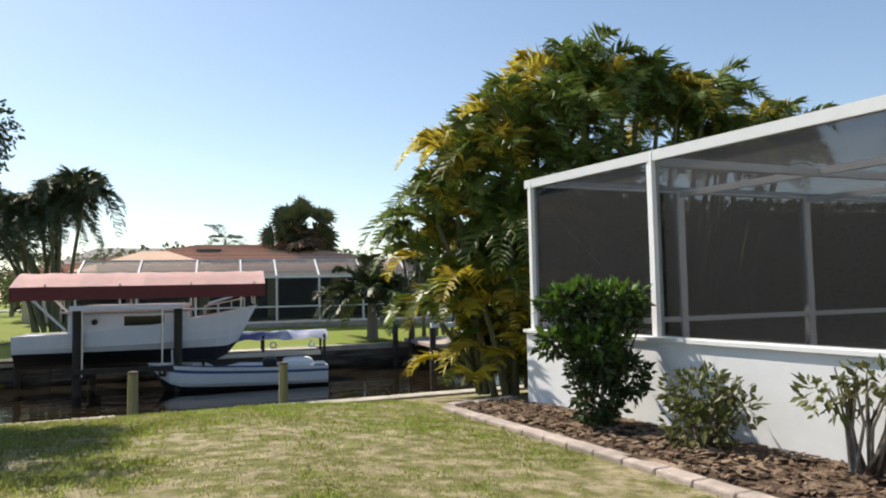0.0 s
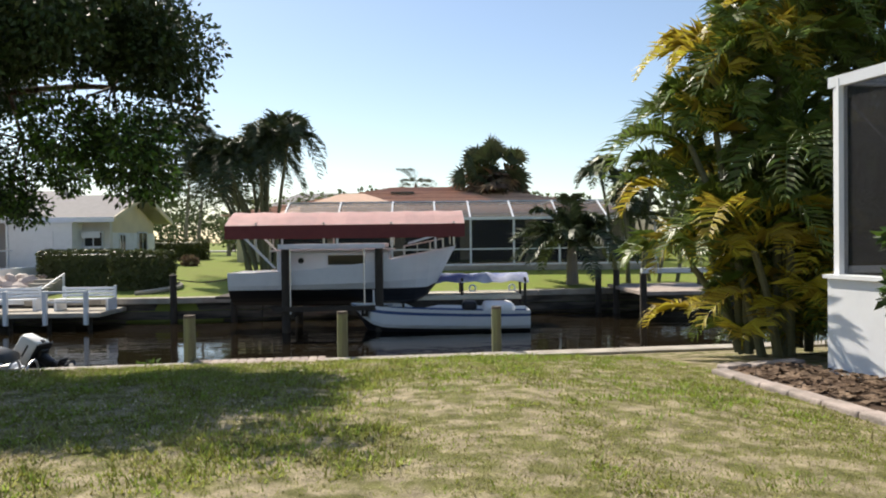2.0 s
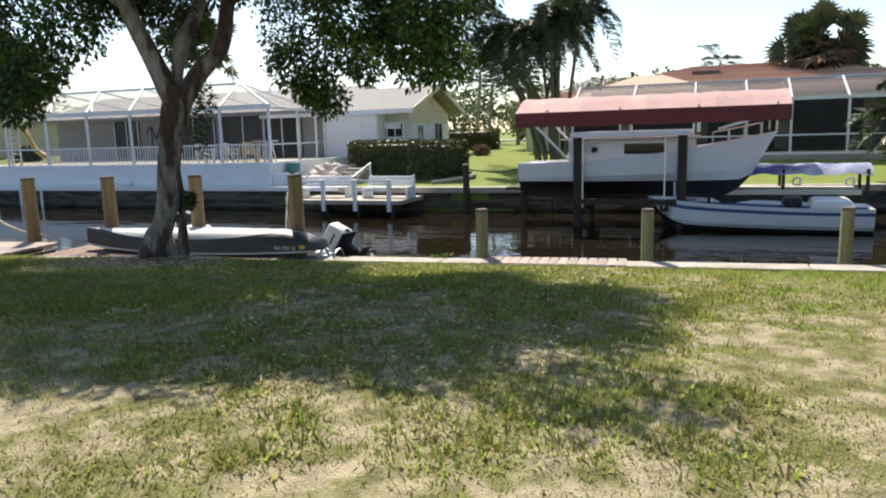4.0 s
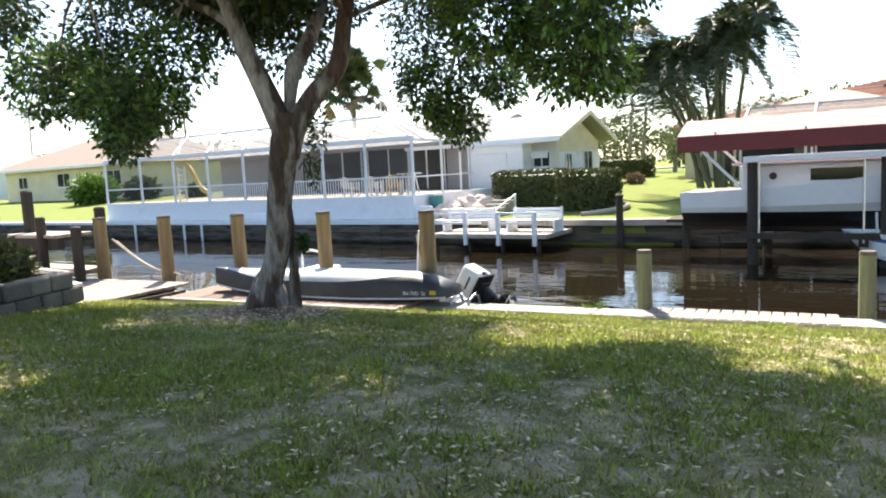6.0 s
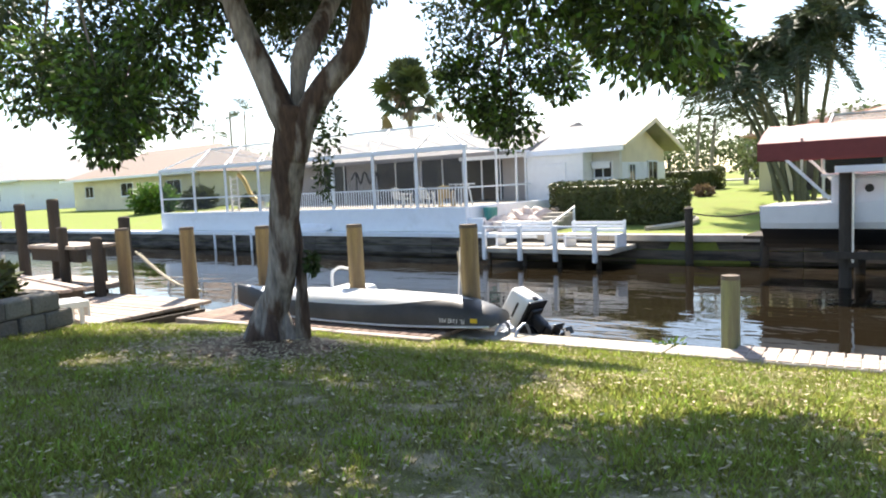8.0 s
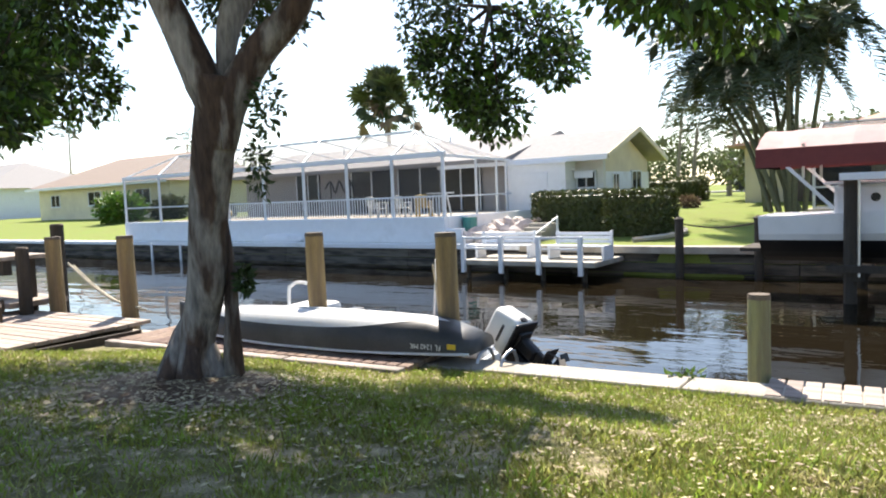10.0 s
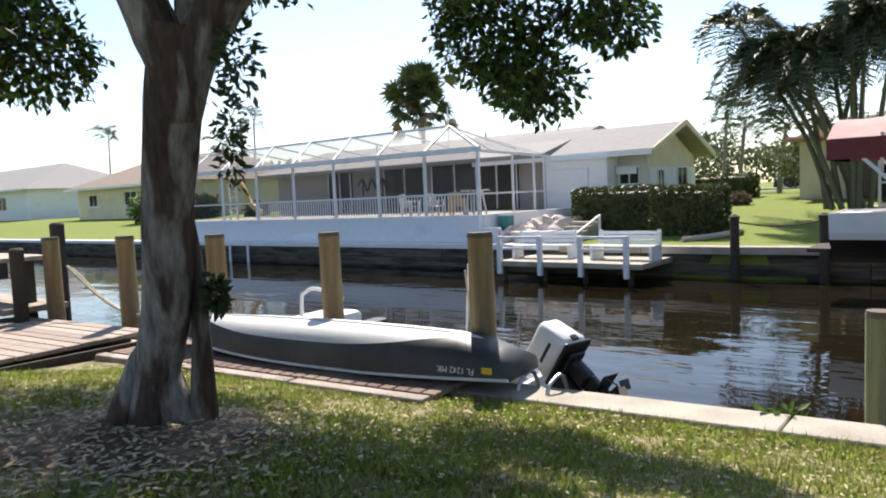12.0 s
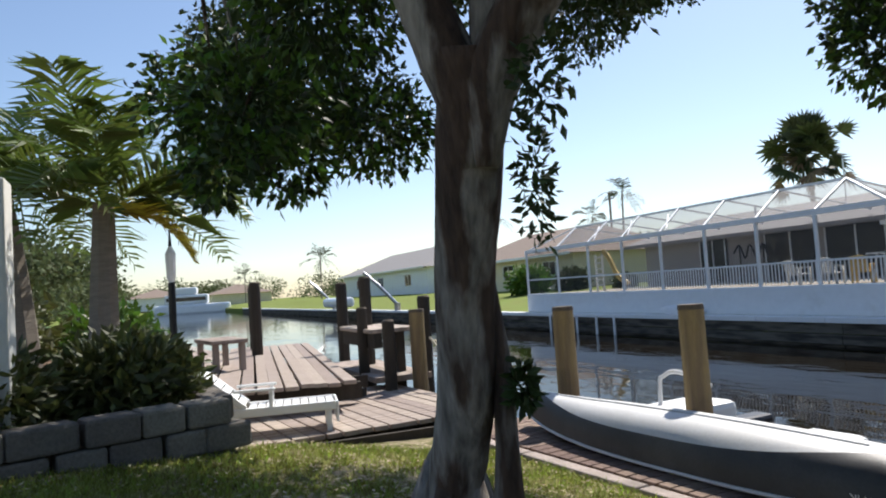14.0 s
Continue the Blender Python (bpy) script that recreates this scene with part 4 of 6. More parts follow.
for x in (-1.4, 1.4):
    part("wheel", tubed([(x, -0.95, 0.36), (x, -0.72, 0.36)], 0.36, 14), RUBBER, tr)
    part("wheel", tubed([(x, 0.72, 0.36), (x, 0.95, 0.36)], 0.36, 14), RUBBER, tr)
solo("refuse_bin", boxed((-0.35, -0.35, 0), (0.35, 0.35, 1.0), 0.05), TRUCK_BLUE, "blue plastic refuse bin beside the street", "bin", at=(-9.6, 51, far_z(51)))
yt = thing("motor_yacht", "distant white motor yacht moored at the canal end", "boat", at=(-150, 14, 0), turn=80)
part("hull", boxed((-7, -2, -0.9), (7, 2, 1.2), 0.5), GEL, yt)
part("cabin", boxed((-5, -1.6, 1.2), (3, 1.6, 3.0), 0.3), GEL, yt)
part("flybridge", boxed((-4, -1.3, 3.0), (1, 1.3, 4.4), 0.3), GEL, yt)
part("window_band", boxed((-4.6, -1.62, 1.8), (2.6, 1.62, 2.5)), GLASS, yt)
for x, y, z in ((-46, 19.0, 0.0), (-62, 19.0, 0.0)):
    dv = thing("boat_davit", "pale steel boat davit leaning over the canal", "davit", "davits on the far bank", (x, y, z))
    part("arm", tubed([(0, 0.8, 0.4), (-0.3, -0.2, 1.6), (-0.9, -1.0, 2.5)], 0.1, 8), STEEL, dv)
    part("base", tubed([(0, 0.8, 0), (0, 0.8, 0.5)], 0.2, 8), CONCRETE, dv)
sk = thing("davit_skiff", "white skiff on davits at the far seawall", "boat", at=(-56, 18.6, 0.3))
part("hull", boxed((-2.2, -0.7, 0), (2.2, 0.7, 0.7), 0.25), GEL, sk)
pole = thing("utility_pole", "distant grey utility pole", "pole", at=(-78, 60, 0.8))
part("shaft", tubed([(0, 0, 0), (0, 0, 11)], 0.14, 8), PILE_TOP, pole)
part("crossarm", boxed((-0.9, -0.06, 10.2), (0.9, 0.06, 10.35)), PILE_TOP, pole)

# ---- near side: screened pool cage and planting bed ----
CA = Vector((2.74, 5.58, 0))
CU = Vector((0.82, -3.92, 0)).normalized()
CV = Vector((0.993, 0.116, 0)).normalized()
EAVE, KNEE = 2.82, 1.165


def cp(u, v, z):
    return CA + CU * u + CV * v + Vector((0, 0, z))


def wall_prism(a, b, out, z0, z1):
    d = (b - a).normalized()
    n = Vector((d.y, -d.x, 0)) * out
    bm = bmesh.new()
    prism(bm, [(a.x, a.y), (b.x, b.y), (b.x + n.x, b.y + n.y), (a.x + n.x, a.y + n.y)], z0, z1)
    return bm


cage = thing("screen_enclosure", "white aluminium screen enclosure on a white knee wall", "screen enclosure")
part("knee_wall", wall_prism(cp(0, 0, 0), cp(8, 0, 0), -0.18, 0.2, KNEE), STUCCO, cage, "white painted knee wall, scuffed and cracked")
part("knee_wall_cap", wall_prism(cp(-0.02, -0.03, 0), cp(8, -0.03, 0), -0.24, KNEE + 0.003, KNEE + 0.035), STUCCO, cage)
part("back_knee_wall", wall_prism(cp(0.0, 0.2, 0), cp(0.0, 9, 0), 0.15, 0.2, 0.62), STUCCO, cage)
for u in (0.04, 1.86, 4.2, 7.0):
    frame_bar("post", cp(u, 0.09, KNEE + 0.036), cp(u, 0.09, EAVE), 0.075, ALU, cage)
frame_bar("eave_beam", cp(-0.05, 0.09, EAVE - 0.02), cp(8, 0.09, EAVE - 0.08), 0.08, ALU, cage, 0.09)
frame_bar("back_beam", cp(0.05, 0.09, EAVE - 0.02), cp(0.05, 9, EAVE - 0.02), 0.075, ALU, cage)
frame_bar("back_rail", cp(0.05, 0.15, 1.24), cp(0.05, 9, 1.24), 0.06, ALU, cage)
for v in (2.14, 4.28, 6.42, 8.56):
    frame_bar("back_post", cp(0.05, v, 0.5), cp(0.05, v, EAVE), 0.09, ALU, cage)
frame_bar("far_side_post", cp(4, 9, 0.1), cp(4, 9, EAVE), 0.09, ALU, cage)
for v in (2.14, 4.28, 6.42):
    frame_bar("purlin", cp(0.1, v, EAVE - 0.075), cp(8, v, EAVE - 0.075), 0.07, ALU, cage)
for u in (1.86, 4.2):
    frame_bar("roof_beam", cp(u, 0.1, EAVE - 0.08), cp(u, 9, EAVE - 0.08), 0.075, ALU, cage)
bm = bmesh.new()
tube(bm, [cp(0.02, 0.1, EAVE - 0.1), cp(0.02, 1.3, 1.6), cp(0.02, 2.1, 0.9)], 0.011, 5)
part("brace_cable", bm, STEEL, cage)
for a, b in ((0.04, 1.86), (1.86, 4.2), (4.2, 7.0)):
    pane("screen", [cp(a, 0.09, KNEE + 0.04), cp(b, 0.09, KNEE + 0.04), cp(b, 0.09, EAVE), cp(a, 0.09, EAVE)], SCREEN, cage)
    for c, d in ((0.1, 2.14), (2.14, 4.28), (4.28, 9)):
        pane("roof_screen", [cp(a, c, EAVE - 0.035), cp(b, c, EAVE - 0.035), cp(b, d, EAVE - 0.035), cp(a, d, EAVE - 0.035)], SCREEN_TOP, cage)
for c, d in ((0.1, 2.14), (2.14, 4.28), (4.28, 8.56)):
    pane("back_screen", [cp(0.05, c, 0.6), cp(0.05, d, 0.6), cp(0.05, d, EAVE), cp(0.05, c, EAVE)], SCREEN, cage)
part("pool_deck", wall_prism(cp(0.2, 0.2, 0), cp(8, 0.2, 0), -9, 0.3, 0.55), CONCRETE, cage)
part("house_wall", wall_prism(cp(8.2, -0.2, 0), cp(8.2, 12, 0), 0.3, -0.1, 3.3), STUCCO, cage)

edge_a, edge_b = Vector((1.83, 5.62, 0)), Vector((2.5, 1.1, 0))
bed = bmesh.new()
n = 14
rows = []
for i in range(n + 1):
    t = i / n
    p, q = edge_a.lerp(edge_b, t), cp(-0.1 + 4.7 * t, -0.02, 0)
    rows.append([bed.verts.new((*p.lerp(q, k / 6).xy, lawn_z(*p.lerp(q, k / 6).xy) + 0.03 + 0.04 * noise.noise((i * 0.6, k * 0.7, 1)) + 0.03 * math.sin(math.pi * k / 6))) for k in range(7)])
for a, b in zip(rows, rows[1:]):
    for k in range(6):
        bed.faces.new((a[k], b[k], b[k + 1], a[k + 1]))
g = np.random.default_rng(77)
n_m = 2600
tt, kk = g.random(n_m), g.random(n_m)
ax, ay = edge_a.x + (edge_b.x - edge_a.x) * tt, edge_a.y + (edge_b.y - edge_a.y) * tt
wx, wy = CA.x + CU.x * (-0.1 + 4.7 * tt), CA.y + CU.y * (-0.1 + 4.7 * tt)
mx, my = ax + (wx - ax) * (0.1 + 0.85 * kk), ay + (wy - ay) * (0.1 + 0.85 * kk)
mz = lawn_np(mx, my) + 0.05 + 0.03 * np.sin(np.pi * kk) + 0.012 * g.random(n_m)
ma, ml = g.random(n_m) * 2 * np.pi, 0.02 + 0.035 * g.random(n_m)
mp_, mu = np.stack([mx, my, mz], 1), np.stack([np.cos(ma) * ml, np.sin(ma) * ml, (g.random(n_m) - 0.5) * 0.02], 1)
mw = np.stack([-np.sin(ma) * ml * 0.4, np.cos(ma) * ml * 0.4, (g.random(n_m) - 0.5) * 0.02], 1)
bed_flakes = np.stack([mp_ - mu, mp_ + mw, mp_ + mu, mp_ - mw], 1).reshape(-1, 3)
me = bpy.data.meshes.new("bed_mulch")
me.from_pydata(bed_flakes.tolist(), [], (np.arange(n_m)[:, None] * 4 + np.arange(4)).tolist())
me.materials.append(SOIL)
tagged(new("bed_mulch", me), "brown bark and leaf mulch on the planting bed", "mulch", kind="stuff")
solo("planting_bed", bed, SAND, "sandy mulch planting bed along the knee wall", "soil", kind="structure")
edging = thing("bed_edging", "pinkish cast concrete edging round the planting bed", "edging", kind="structure")
k = 14
for i in range(k):
    a, b = edge_a.lerp(edge_b, i / k), edge_a.lerp(edge_b, (i + 1) / k - 0.002)
    m = pose((a.x + b.x) / 2, (a.y + b.y) / 2, lawn_z((a.x + b.x) / 2, (a.y + b.y) / 2) + 0.01 + 0.01 * noise.noise((i, 0, 0)), 0, 0, math.degrees(math.atan2(b.y - a.y, b.x - a.x)) + 1.5 * noise.noise((i, 3, 0)))
    L = (b - a).length
    part("block", boxed((-L / 2, -0.075, -0.1), (L / 2, 0.07, 0.035), 0.016, m), EDGING, edging)
back_dir = (Vector((2.75, 6.0, 0)) - edge_a)
for i in range(3):
    a = edge_a + back_dir * (i / 3) + Vector((0.05, 0.1, 0))
    m = pose(a.x + back_dir.x / 6, a.y + back_dir.y / 6, lawn_z(a.x, a.y) + 0.01, 0, 0, math.degrees(math.atan2(back_dir.y, back_dir.x)))
    part("block", boxed((-0.14, -0.07, -0.08), (0.14, 0.07, 0.05), 0.018, m), EDGING, edging)

# ---- pilings ----
def piling(x, y, top, r, material, label, lean=(0, 0), group="pilings of the boat berth"):
    p = thing("piling", label, "piling", group, (x, y, 0))
    L = Vector((lean[0], lean[1], 0))
    part("shaft", tubed([L * -2.0 + Vector((0, 0, -2.2)), L * -0.5 + Vector((0, 0, -0.4)), L * 0.5 + Vector((0, 0, top * 0.5)), L + Vector((0, 0, top - 0.035))], [r * 1.05, r * 1.03, r, r * 0.98], 14, wob=0.06), material, p)
    part("top", tubed([L + Vector((0, 0, top - 0.035)), L + Vector((0, 0, top))], [r * 1.03, r * 0.95], 14), PILE_TOP, p, "weathered dark end grain")


for x, y, z in ((-6.01, 8.68, 1.05), (-7.63, 8.74, 1.05), (-8.95, 8.51, 1.05), (-10.22, 8.3, 1.05), (-11.42, 8.08, 1.05)):
    piling(x, y, z, 0.092, PILE_WOOD, "round pine piling weathered gold-brown with dark top", (-0.01, 0.0))
piling(-3.61, 8.98, 0.6, 0.075, PILE_GREEN, "greenish pine piling standing at the seawall cap", group="pilings by the seawall cap")
piling(-1.68, 9.18, 0.6, 0.07, PILE_GREEN, "greenish pine piling standing at the seawall cap", group="pilings by the seawall cap")
piling(0.40, 9.56, 0.6, 0.07, PILE_GREEN, "greenish pine piling standing at the seawall cap", group="pilings by the seawall cap")

rope = spline([(-11.3, 8.18, 0.72), (-10.9, 8.25, 0.45), (-10.5, 8.3, 0.28), (-10.05, 8.33, 0.22)], 6)
solo("mooring_rope", tubed(rope, 0.014, 6), ROPE, "pale mooring rope slung between two pilings", "rope")
solo("mooring_rope", tubed([p + Vector((0.02, 0.05, -0.03)) for p in rope], 0.012, 6), ROPE, "pale mooring rope slung between two pilings", "rope")
for dx in (0.0, 0.09):
    solo("mooring_line", tubed([(-6.16 - dx, 8.8, 0.85 - dx), (-6.12 - 1.5 * dx, 8.9, 0.1)], 0.007, 6), ROPE if dx else RUBBER, "thin line hanging from the corner piling", "rope")
solo("mooring_line", tubed([(-6.25, 8.85, 0.8), (-6.5, 9.1, 0.0)], 0.009, 6), WHITE, "white line running from a piling down to the skiff", "rope")

# ---- upturned square-backed canoe ----
canoe = thing("upturned_canoe", "upturned square-sterned canoe, grey sides and white bottom", "canoe", at=(-5.57, 8.49, 0.08), turn=185.3)
L, B, H = 3.5, 0.6, 0.3
stations = 26
side_b, bot_b, rub_b = bmesh.new(), bmesh.new(), bmesh.new()
rowsA = []
for i in range(stations):
    t = i / (stations - 1)
    half = B / 2 * (0.74 + 0.26 * min(1, t / 0.3)) * (1 - max(0, (t - 0.5) / 0.5) ** 2.6)
    half = max(half, 0.012)
    low = 0.05 * (2 * t - 0.9) ** 2
    hk = H * (0.9 + 0.1 * math.sin(math.pi * min(1, t * 1.1))) + 0.03 * max(0, (t - 0.75) / 0.25) ** 2
    hk *= 0.6 + 0.4 * math.sin(min(1, t / 0.13) * math.pi / 2)
    # the white patch covers the bottom amidships and runs out to a point near each end
    split = math.pi / 2 * (0.4 + 0.6 * min(1, abs(t - 0.53) / 0.42) ** 3.2)
    angles = [split * k / 5 for k in range(6)] + [split + (math.pi / 2 - split) * k / 5 for k in range(1, 6)]
    rowsA.append((L * t, [(half * (max(0.0, math.cos(a)) ** 0.6), low + (hk - low) * (math.sin(a) ** 0.85)) for a in angles]))
for s in (-1, 1):
    for mesh, lo, hi in ((side_b, 0, 6), (bot_b, 5, 11)):
        V = [[mesh.verts.new((x, s * w, z)) for w, z in p[lo:hi]] for x, p in rowsA]
        for a, b in zip(V, V[1:]):
            for k in range(5):
                mesh.faces.new((a[k], b[k], b[k + 1], a[k + 1]))
    tube(rub_b, [(x, s * (p[0][0] + 0.006), p[0][1] + 0.012) for x, p in rowsA], 0.011, 6)
x, p = rowsA[0]
side_b.faces.new([side_b.verts.new((x, -w, z)) for w, z in p] + [side_b.verts.new((x, w, z)) for w, z in p[::-1]][1:])
bmesh.ops.remove_doubles(side_b, verts=side_b.verts, dist=0.0008)
bmesh.ops.remove_doubles(bot_b, verts=bot_b.verts, dist=0.0008)
part("side", side_b, HULL_GREY, canoe, "dull grey hull side", smooth=True)
part("bottom", bot_b, HULL_WHITE, canoe, "chalky white hull bottom", smooth=True)
part("rub_rail", rub_b, ALU, canoe)
part("keel", tubed([(x, 0, p[10][1] + 0.003) for x, p in rowsA[4:-3]], 0.008, 6), HULL_WHITE, canoe)
# registration number, upside down with the hull, and its sticker
tx = bpy.data.curves.new("registration_number", "FONT")
tx.body, tx.size, tx.extrude, tx.align_x = "FL 1242 MK", 0.058, 0.001, "CENTER"
tob = new("registration_number", tx)
dg = bpy.context.evaluated_depsgraph_get()
me = bpy.data.meshes.new_from_object(tob.evaluated_get(dg))
bpy.data.objects.remove(tob)
me.materials.append(INK)
reg = new("registration_number", me)
reg.parent = canoe
# the near side of the canoe is its +y side after the turn
reg.matrix_basis = Matrix.Translation((0.37, 0.262, 0.115)) @ pose(0, 0, 0, 78, 0, 180) @ pose(0, 0, 0, 0, 0, 180)
part("sticker", boxed((0.11, 0.236, 0.085), (0.18, 0.249, 0.125)), YELLOW, canoe, "yellow registration sticker")

# ---- skiff afloat behind the canoe, with its outboard ----
sk2 = thing("outboard_skiff", "white skiff moored behind the canoe with tilted outboard", "boat", at=(-5.8, 9.2, -0.05), turn=186)
rings = hull_mesh(4.1, 1.0, -0.95, -0.12, 0.0, 0)
hull_part("hull", rings, 0.0, 1.0, GEL, sk2, "white hull")
bm = bmesh.new()
for (xa, _, ha, sa, _), (xb, _, hb, sb, _) in zip(rings, rings[1:]):
    bm.faces.new([bm.verts.new(v) for v in ((xa, -ha * 0.97, -0.3), (xb, -hb * 0.97, -0.3), (xb, hb * 0.97, -0.3), (xa, ha * 0.97, -0.3))])
part("floor", bm, GEL, sk2)
for x, z in ((1.0, 0.22), (2.0, 0.34)):
    bm = boxed((x, -0.3, -0.3), (x + 0.42, 0.3, z), 0.05)
    part("seat_box", bm, PLASTIC, sk2, "white moulded seat")
part("console", boxed((1.62, -0.2, -0.3), (1.78, 0.2, 0.3), 0.03), RUBBER, sk2)
bm = bmesh.new()
tube(bm, spline([(2.3, 0.2, -0.2), (2.3, 0.2, 0.45), (2.28, 0.17, 0.55), (2.2, 0.1, 0.58), (1.9, 0.1, 0.5)], 4), 0.018, 8)
part("grab_rail", bm, WHITE, sk2, "white tubular grab rail")
part("splash_well", boxed((0.02, -0.34, -0.2), (0.5, 0.34, 0.08), 0.05), GEL, sk2)
part("transom", boxed((-0.03, -0.42, -0.7), (0.018, 0.42, 0.02), 0.01), GEL, sk2)

om = thing("outboard_motor", "tilted outboard motor with white cowl and black leg", "outboard motor", at=(-5.42, 9.02, -0.09), turn=-14)
tilt = pose(0.02, -0.14, 0.2, 0, -56, 0) @ Matrix.Scale(0.95, 4)
def omp(name, bm, material, label="", smooth=False, parent=None):
    bmesh.ops.transform(bm, matrix=tilt, verts=bm.verts)
    return part(name, bm, material, parent or om, label, smooth)
bm = bmesh.new()
box(bm, (-0.18, -0.13, 0.045), (0.2, 0.13, 0.35), 0.05)
for v in bm.verts:
    if v.co.z > 0.2:
        v.co.x = v.co.x * 0.86 - 0.012
        v.co.y *= 0.84
cowl = omp("cowl", bm, PLASTIC, "white engine cowl", True)
omp("cowl_band", boxed((-0.185, -0.134, 0.02), (0.205, 0.134, 0.05), 0.012), RUBBER, parent=cowl)
omp("cowl_mark", boxed((-0.08, -0.13, 0.15), (0.1, -0.11, 0.175)), RUBBER, parent=cowl)
omp("cowl_latch", boxed((0.196, -0.03, 0.06), (0.212, 0.03, 0.11), 0.006), RUBBER, parent=cowl)
omp("lower_pan", boxed((-0.12, -0.08, -0.02), (0.13, 0.08, 0.019), 0.018), RUBBER)
omp("midsection", boxed((-0.05, -0.05, -0.2), (0.085, 0.05, 0.005), 0.03), RUBBER)
omp("leg", boxed((-0.02, -0.026, -0.39), (0.09, 0.026, -0.19), 0.015), RUBBER)
omp("cavitation_plate", boxed((-0.05, -0.075, -0.31), (0.2, 0.075, -0.298), 0.004), RUBBER)
bm = bmesh.new()
tube(bm, [(-0.1, 0, -0.4), (-0.05, 0, -0.4), (0.1, 0, -0.4), (0.17, 0, -0.4)], [0.008, 0.036, 0.036, 0.022], 10)
omp("gearcase", bm, RUBBER, smooth=True)
omp("skeg", boxed((-0.02, -0.007, -0.53), (0.08, 0.007, -0.42)), RUBBER)
bm = bmesh.new()
for k in range(3):
    m = Matrix.Translation((0.185, 0, -0.4)) @ pose(0, 0, 0, k * 120, 0, 0) @ pose(0, 0.06, 0, 0, 35, 0)
    box(bm, (-0.005, -0.045, -0.035), (0.005, 0.045, 0.035), 0, m)
omp("propeller", bm, RUBBER, "three-bladed propeller")
for y in (-0.085, 0.06):
    omp("clamp_bracket", boxed((-0.19, y, -0.2), (-0.05, y + 0.025, 0.03), 0.01), RUBBER)
omp("swivel_tube", tubed([(-0.1, 0, -0.19), (-0.1, 0, 0.03)], 0.035, 10), RUBBER)
omp("tiller_arm", boxed((-0.4, -0.02, 0.01), (-0.13, 0.02, 0.05), 0.01), RUBBER)
lad = thing("boarding_ladder", "bent steel boarding ladder hung on the seawall", "ladder", at=(-5.6, 8.55, -0.06))
for s in (0, 0.22):
    part("rail", tubed(spline([(s, -0.12, 0.02), (s, -0.05, 0.14), (s + 0.02, 0.12, 0.1), (s + 0.03, 0.2, -0.7)], 5), 0.014, 8), STEEL, lad)

# ---- boardwalk along the seawall, lower and upper docks ----
def plank_deck(name, label, corner, along, across, n, z, thick=0.04, gap=0.012, wood=None):
    """Planks side by side: n planks laid along 'along', each running the length of 'across'."""
    d = thing(name, label, "dock")
    c, u, v = Vector((*corner, 0)), Vector((*along, 0)), Vector((*across, 0))
    L, W = v.length, u.length / n
    me = mesh_of("plank", boxed((-W / 2 + gap / 2, -L / 2, -thick), (W / 2 - gap / 2, L / 2, 0), 0.006), wood or PLANK)
    turn = math.degrees(math.atan2(u.y, u.x))
    for i in range(n):
        p = c + u * ((i + 0.5) / n) + v / 2
        again("plank", me, d, pose(p.x + 0.012 * noise.noise((i, 1, z)), p.y + 0.03 * noise.noise((i, 7, z)), z + 0.006 * noise.noise((i, 4, z)), 0.4 * noise.noise((i, 9, z)), 0, turn))
    for f in (0.12, 0.5, 0.88):
        bm = bmesh.new()
        a, b = c + v * f + Vector((0, 0, z - thick - 0.07)), c + u + v * f + Vector((0, 0, z - thick - 0.07))
        bar(bm, a, b, 0.06, 0.13)
        part("joist", bm, DARK_WOOD, d)
    return d


plank_deck("boardwalk", "narrow boardwalk of grey planks along the seawall", (-9.35, 7.62), (3.43, 0.36), (-0.12, 1.19), 30, 0.065, wood=PLANK_BROWN)
plank_deck("boardwalk", "narrow boardwalk of grey planks beside the seawall cap", (-3.5, 8.52), (1.65, 0.173), (-0.04, 0.42), 15, 0.028)
kerb_b = thing("boardwalk_kerb", "pale worn concrete kerb along the lawn side of the boardwalk", "kerb", kind="structure")
for k in range(3):
    m = pose(-8.75 + 1.143 * k, 7.58 + 0.12 * k, 0.0, 0, 0, 6)
    part("kerb_stone", boxed((-0.565, -0.06, -0.15), (0.565, 0.05, 0.075), 0.012, m), EDGING, kerb_b)
lower = plank_deck("lower_dock", "low dock of grey weathered planks", (-9.38, 5.75), (-0.2, 2.35), (-2.45, -0.1), 17, 0.15)
part("fascia_board", boxed((-9.40, 5.85, -0.1), (-9.36, 7.9, 0.1)), DARK_WOOD, lower)
for y in (5.9, 6.9, 7.85):
    for x in (-9.5, -11.6):
        part("pile", tubed([(x, y, -2.2), (x, y, 0.05)], 0.08, 8), DARK_WOOD, lower)
upper = plank_deck("upper_dock", "raised dock of silvery grey planks", (-10.75, 5.15), (0.3, 2.2), (-6.4, 0.3), 16, 0.43)
part("fascia_board", boxed((-10.9, 5.22, 0.2), (-10.82, 7.2, 0.37)), DARK_WOOD, upper)
for x in (-11.3, -14, -17):
    for y in (5.35, 7.3):
        part("pile", tubed([(x, y, -2.2), (x, y, 0.24)], 0.09, 8), DARK_WOOD, upper)
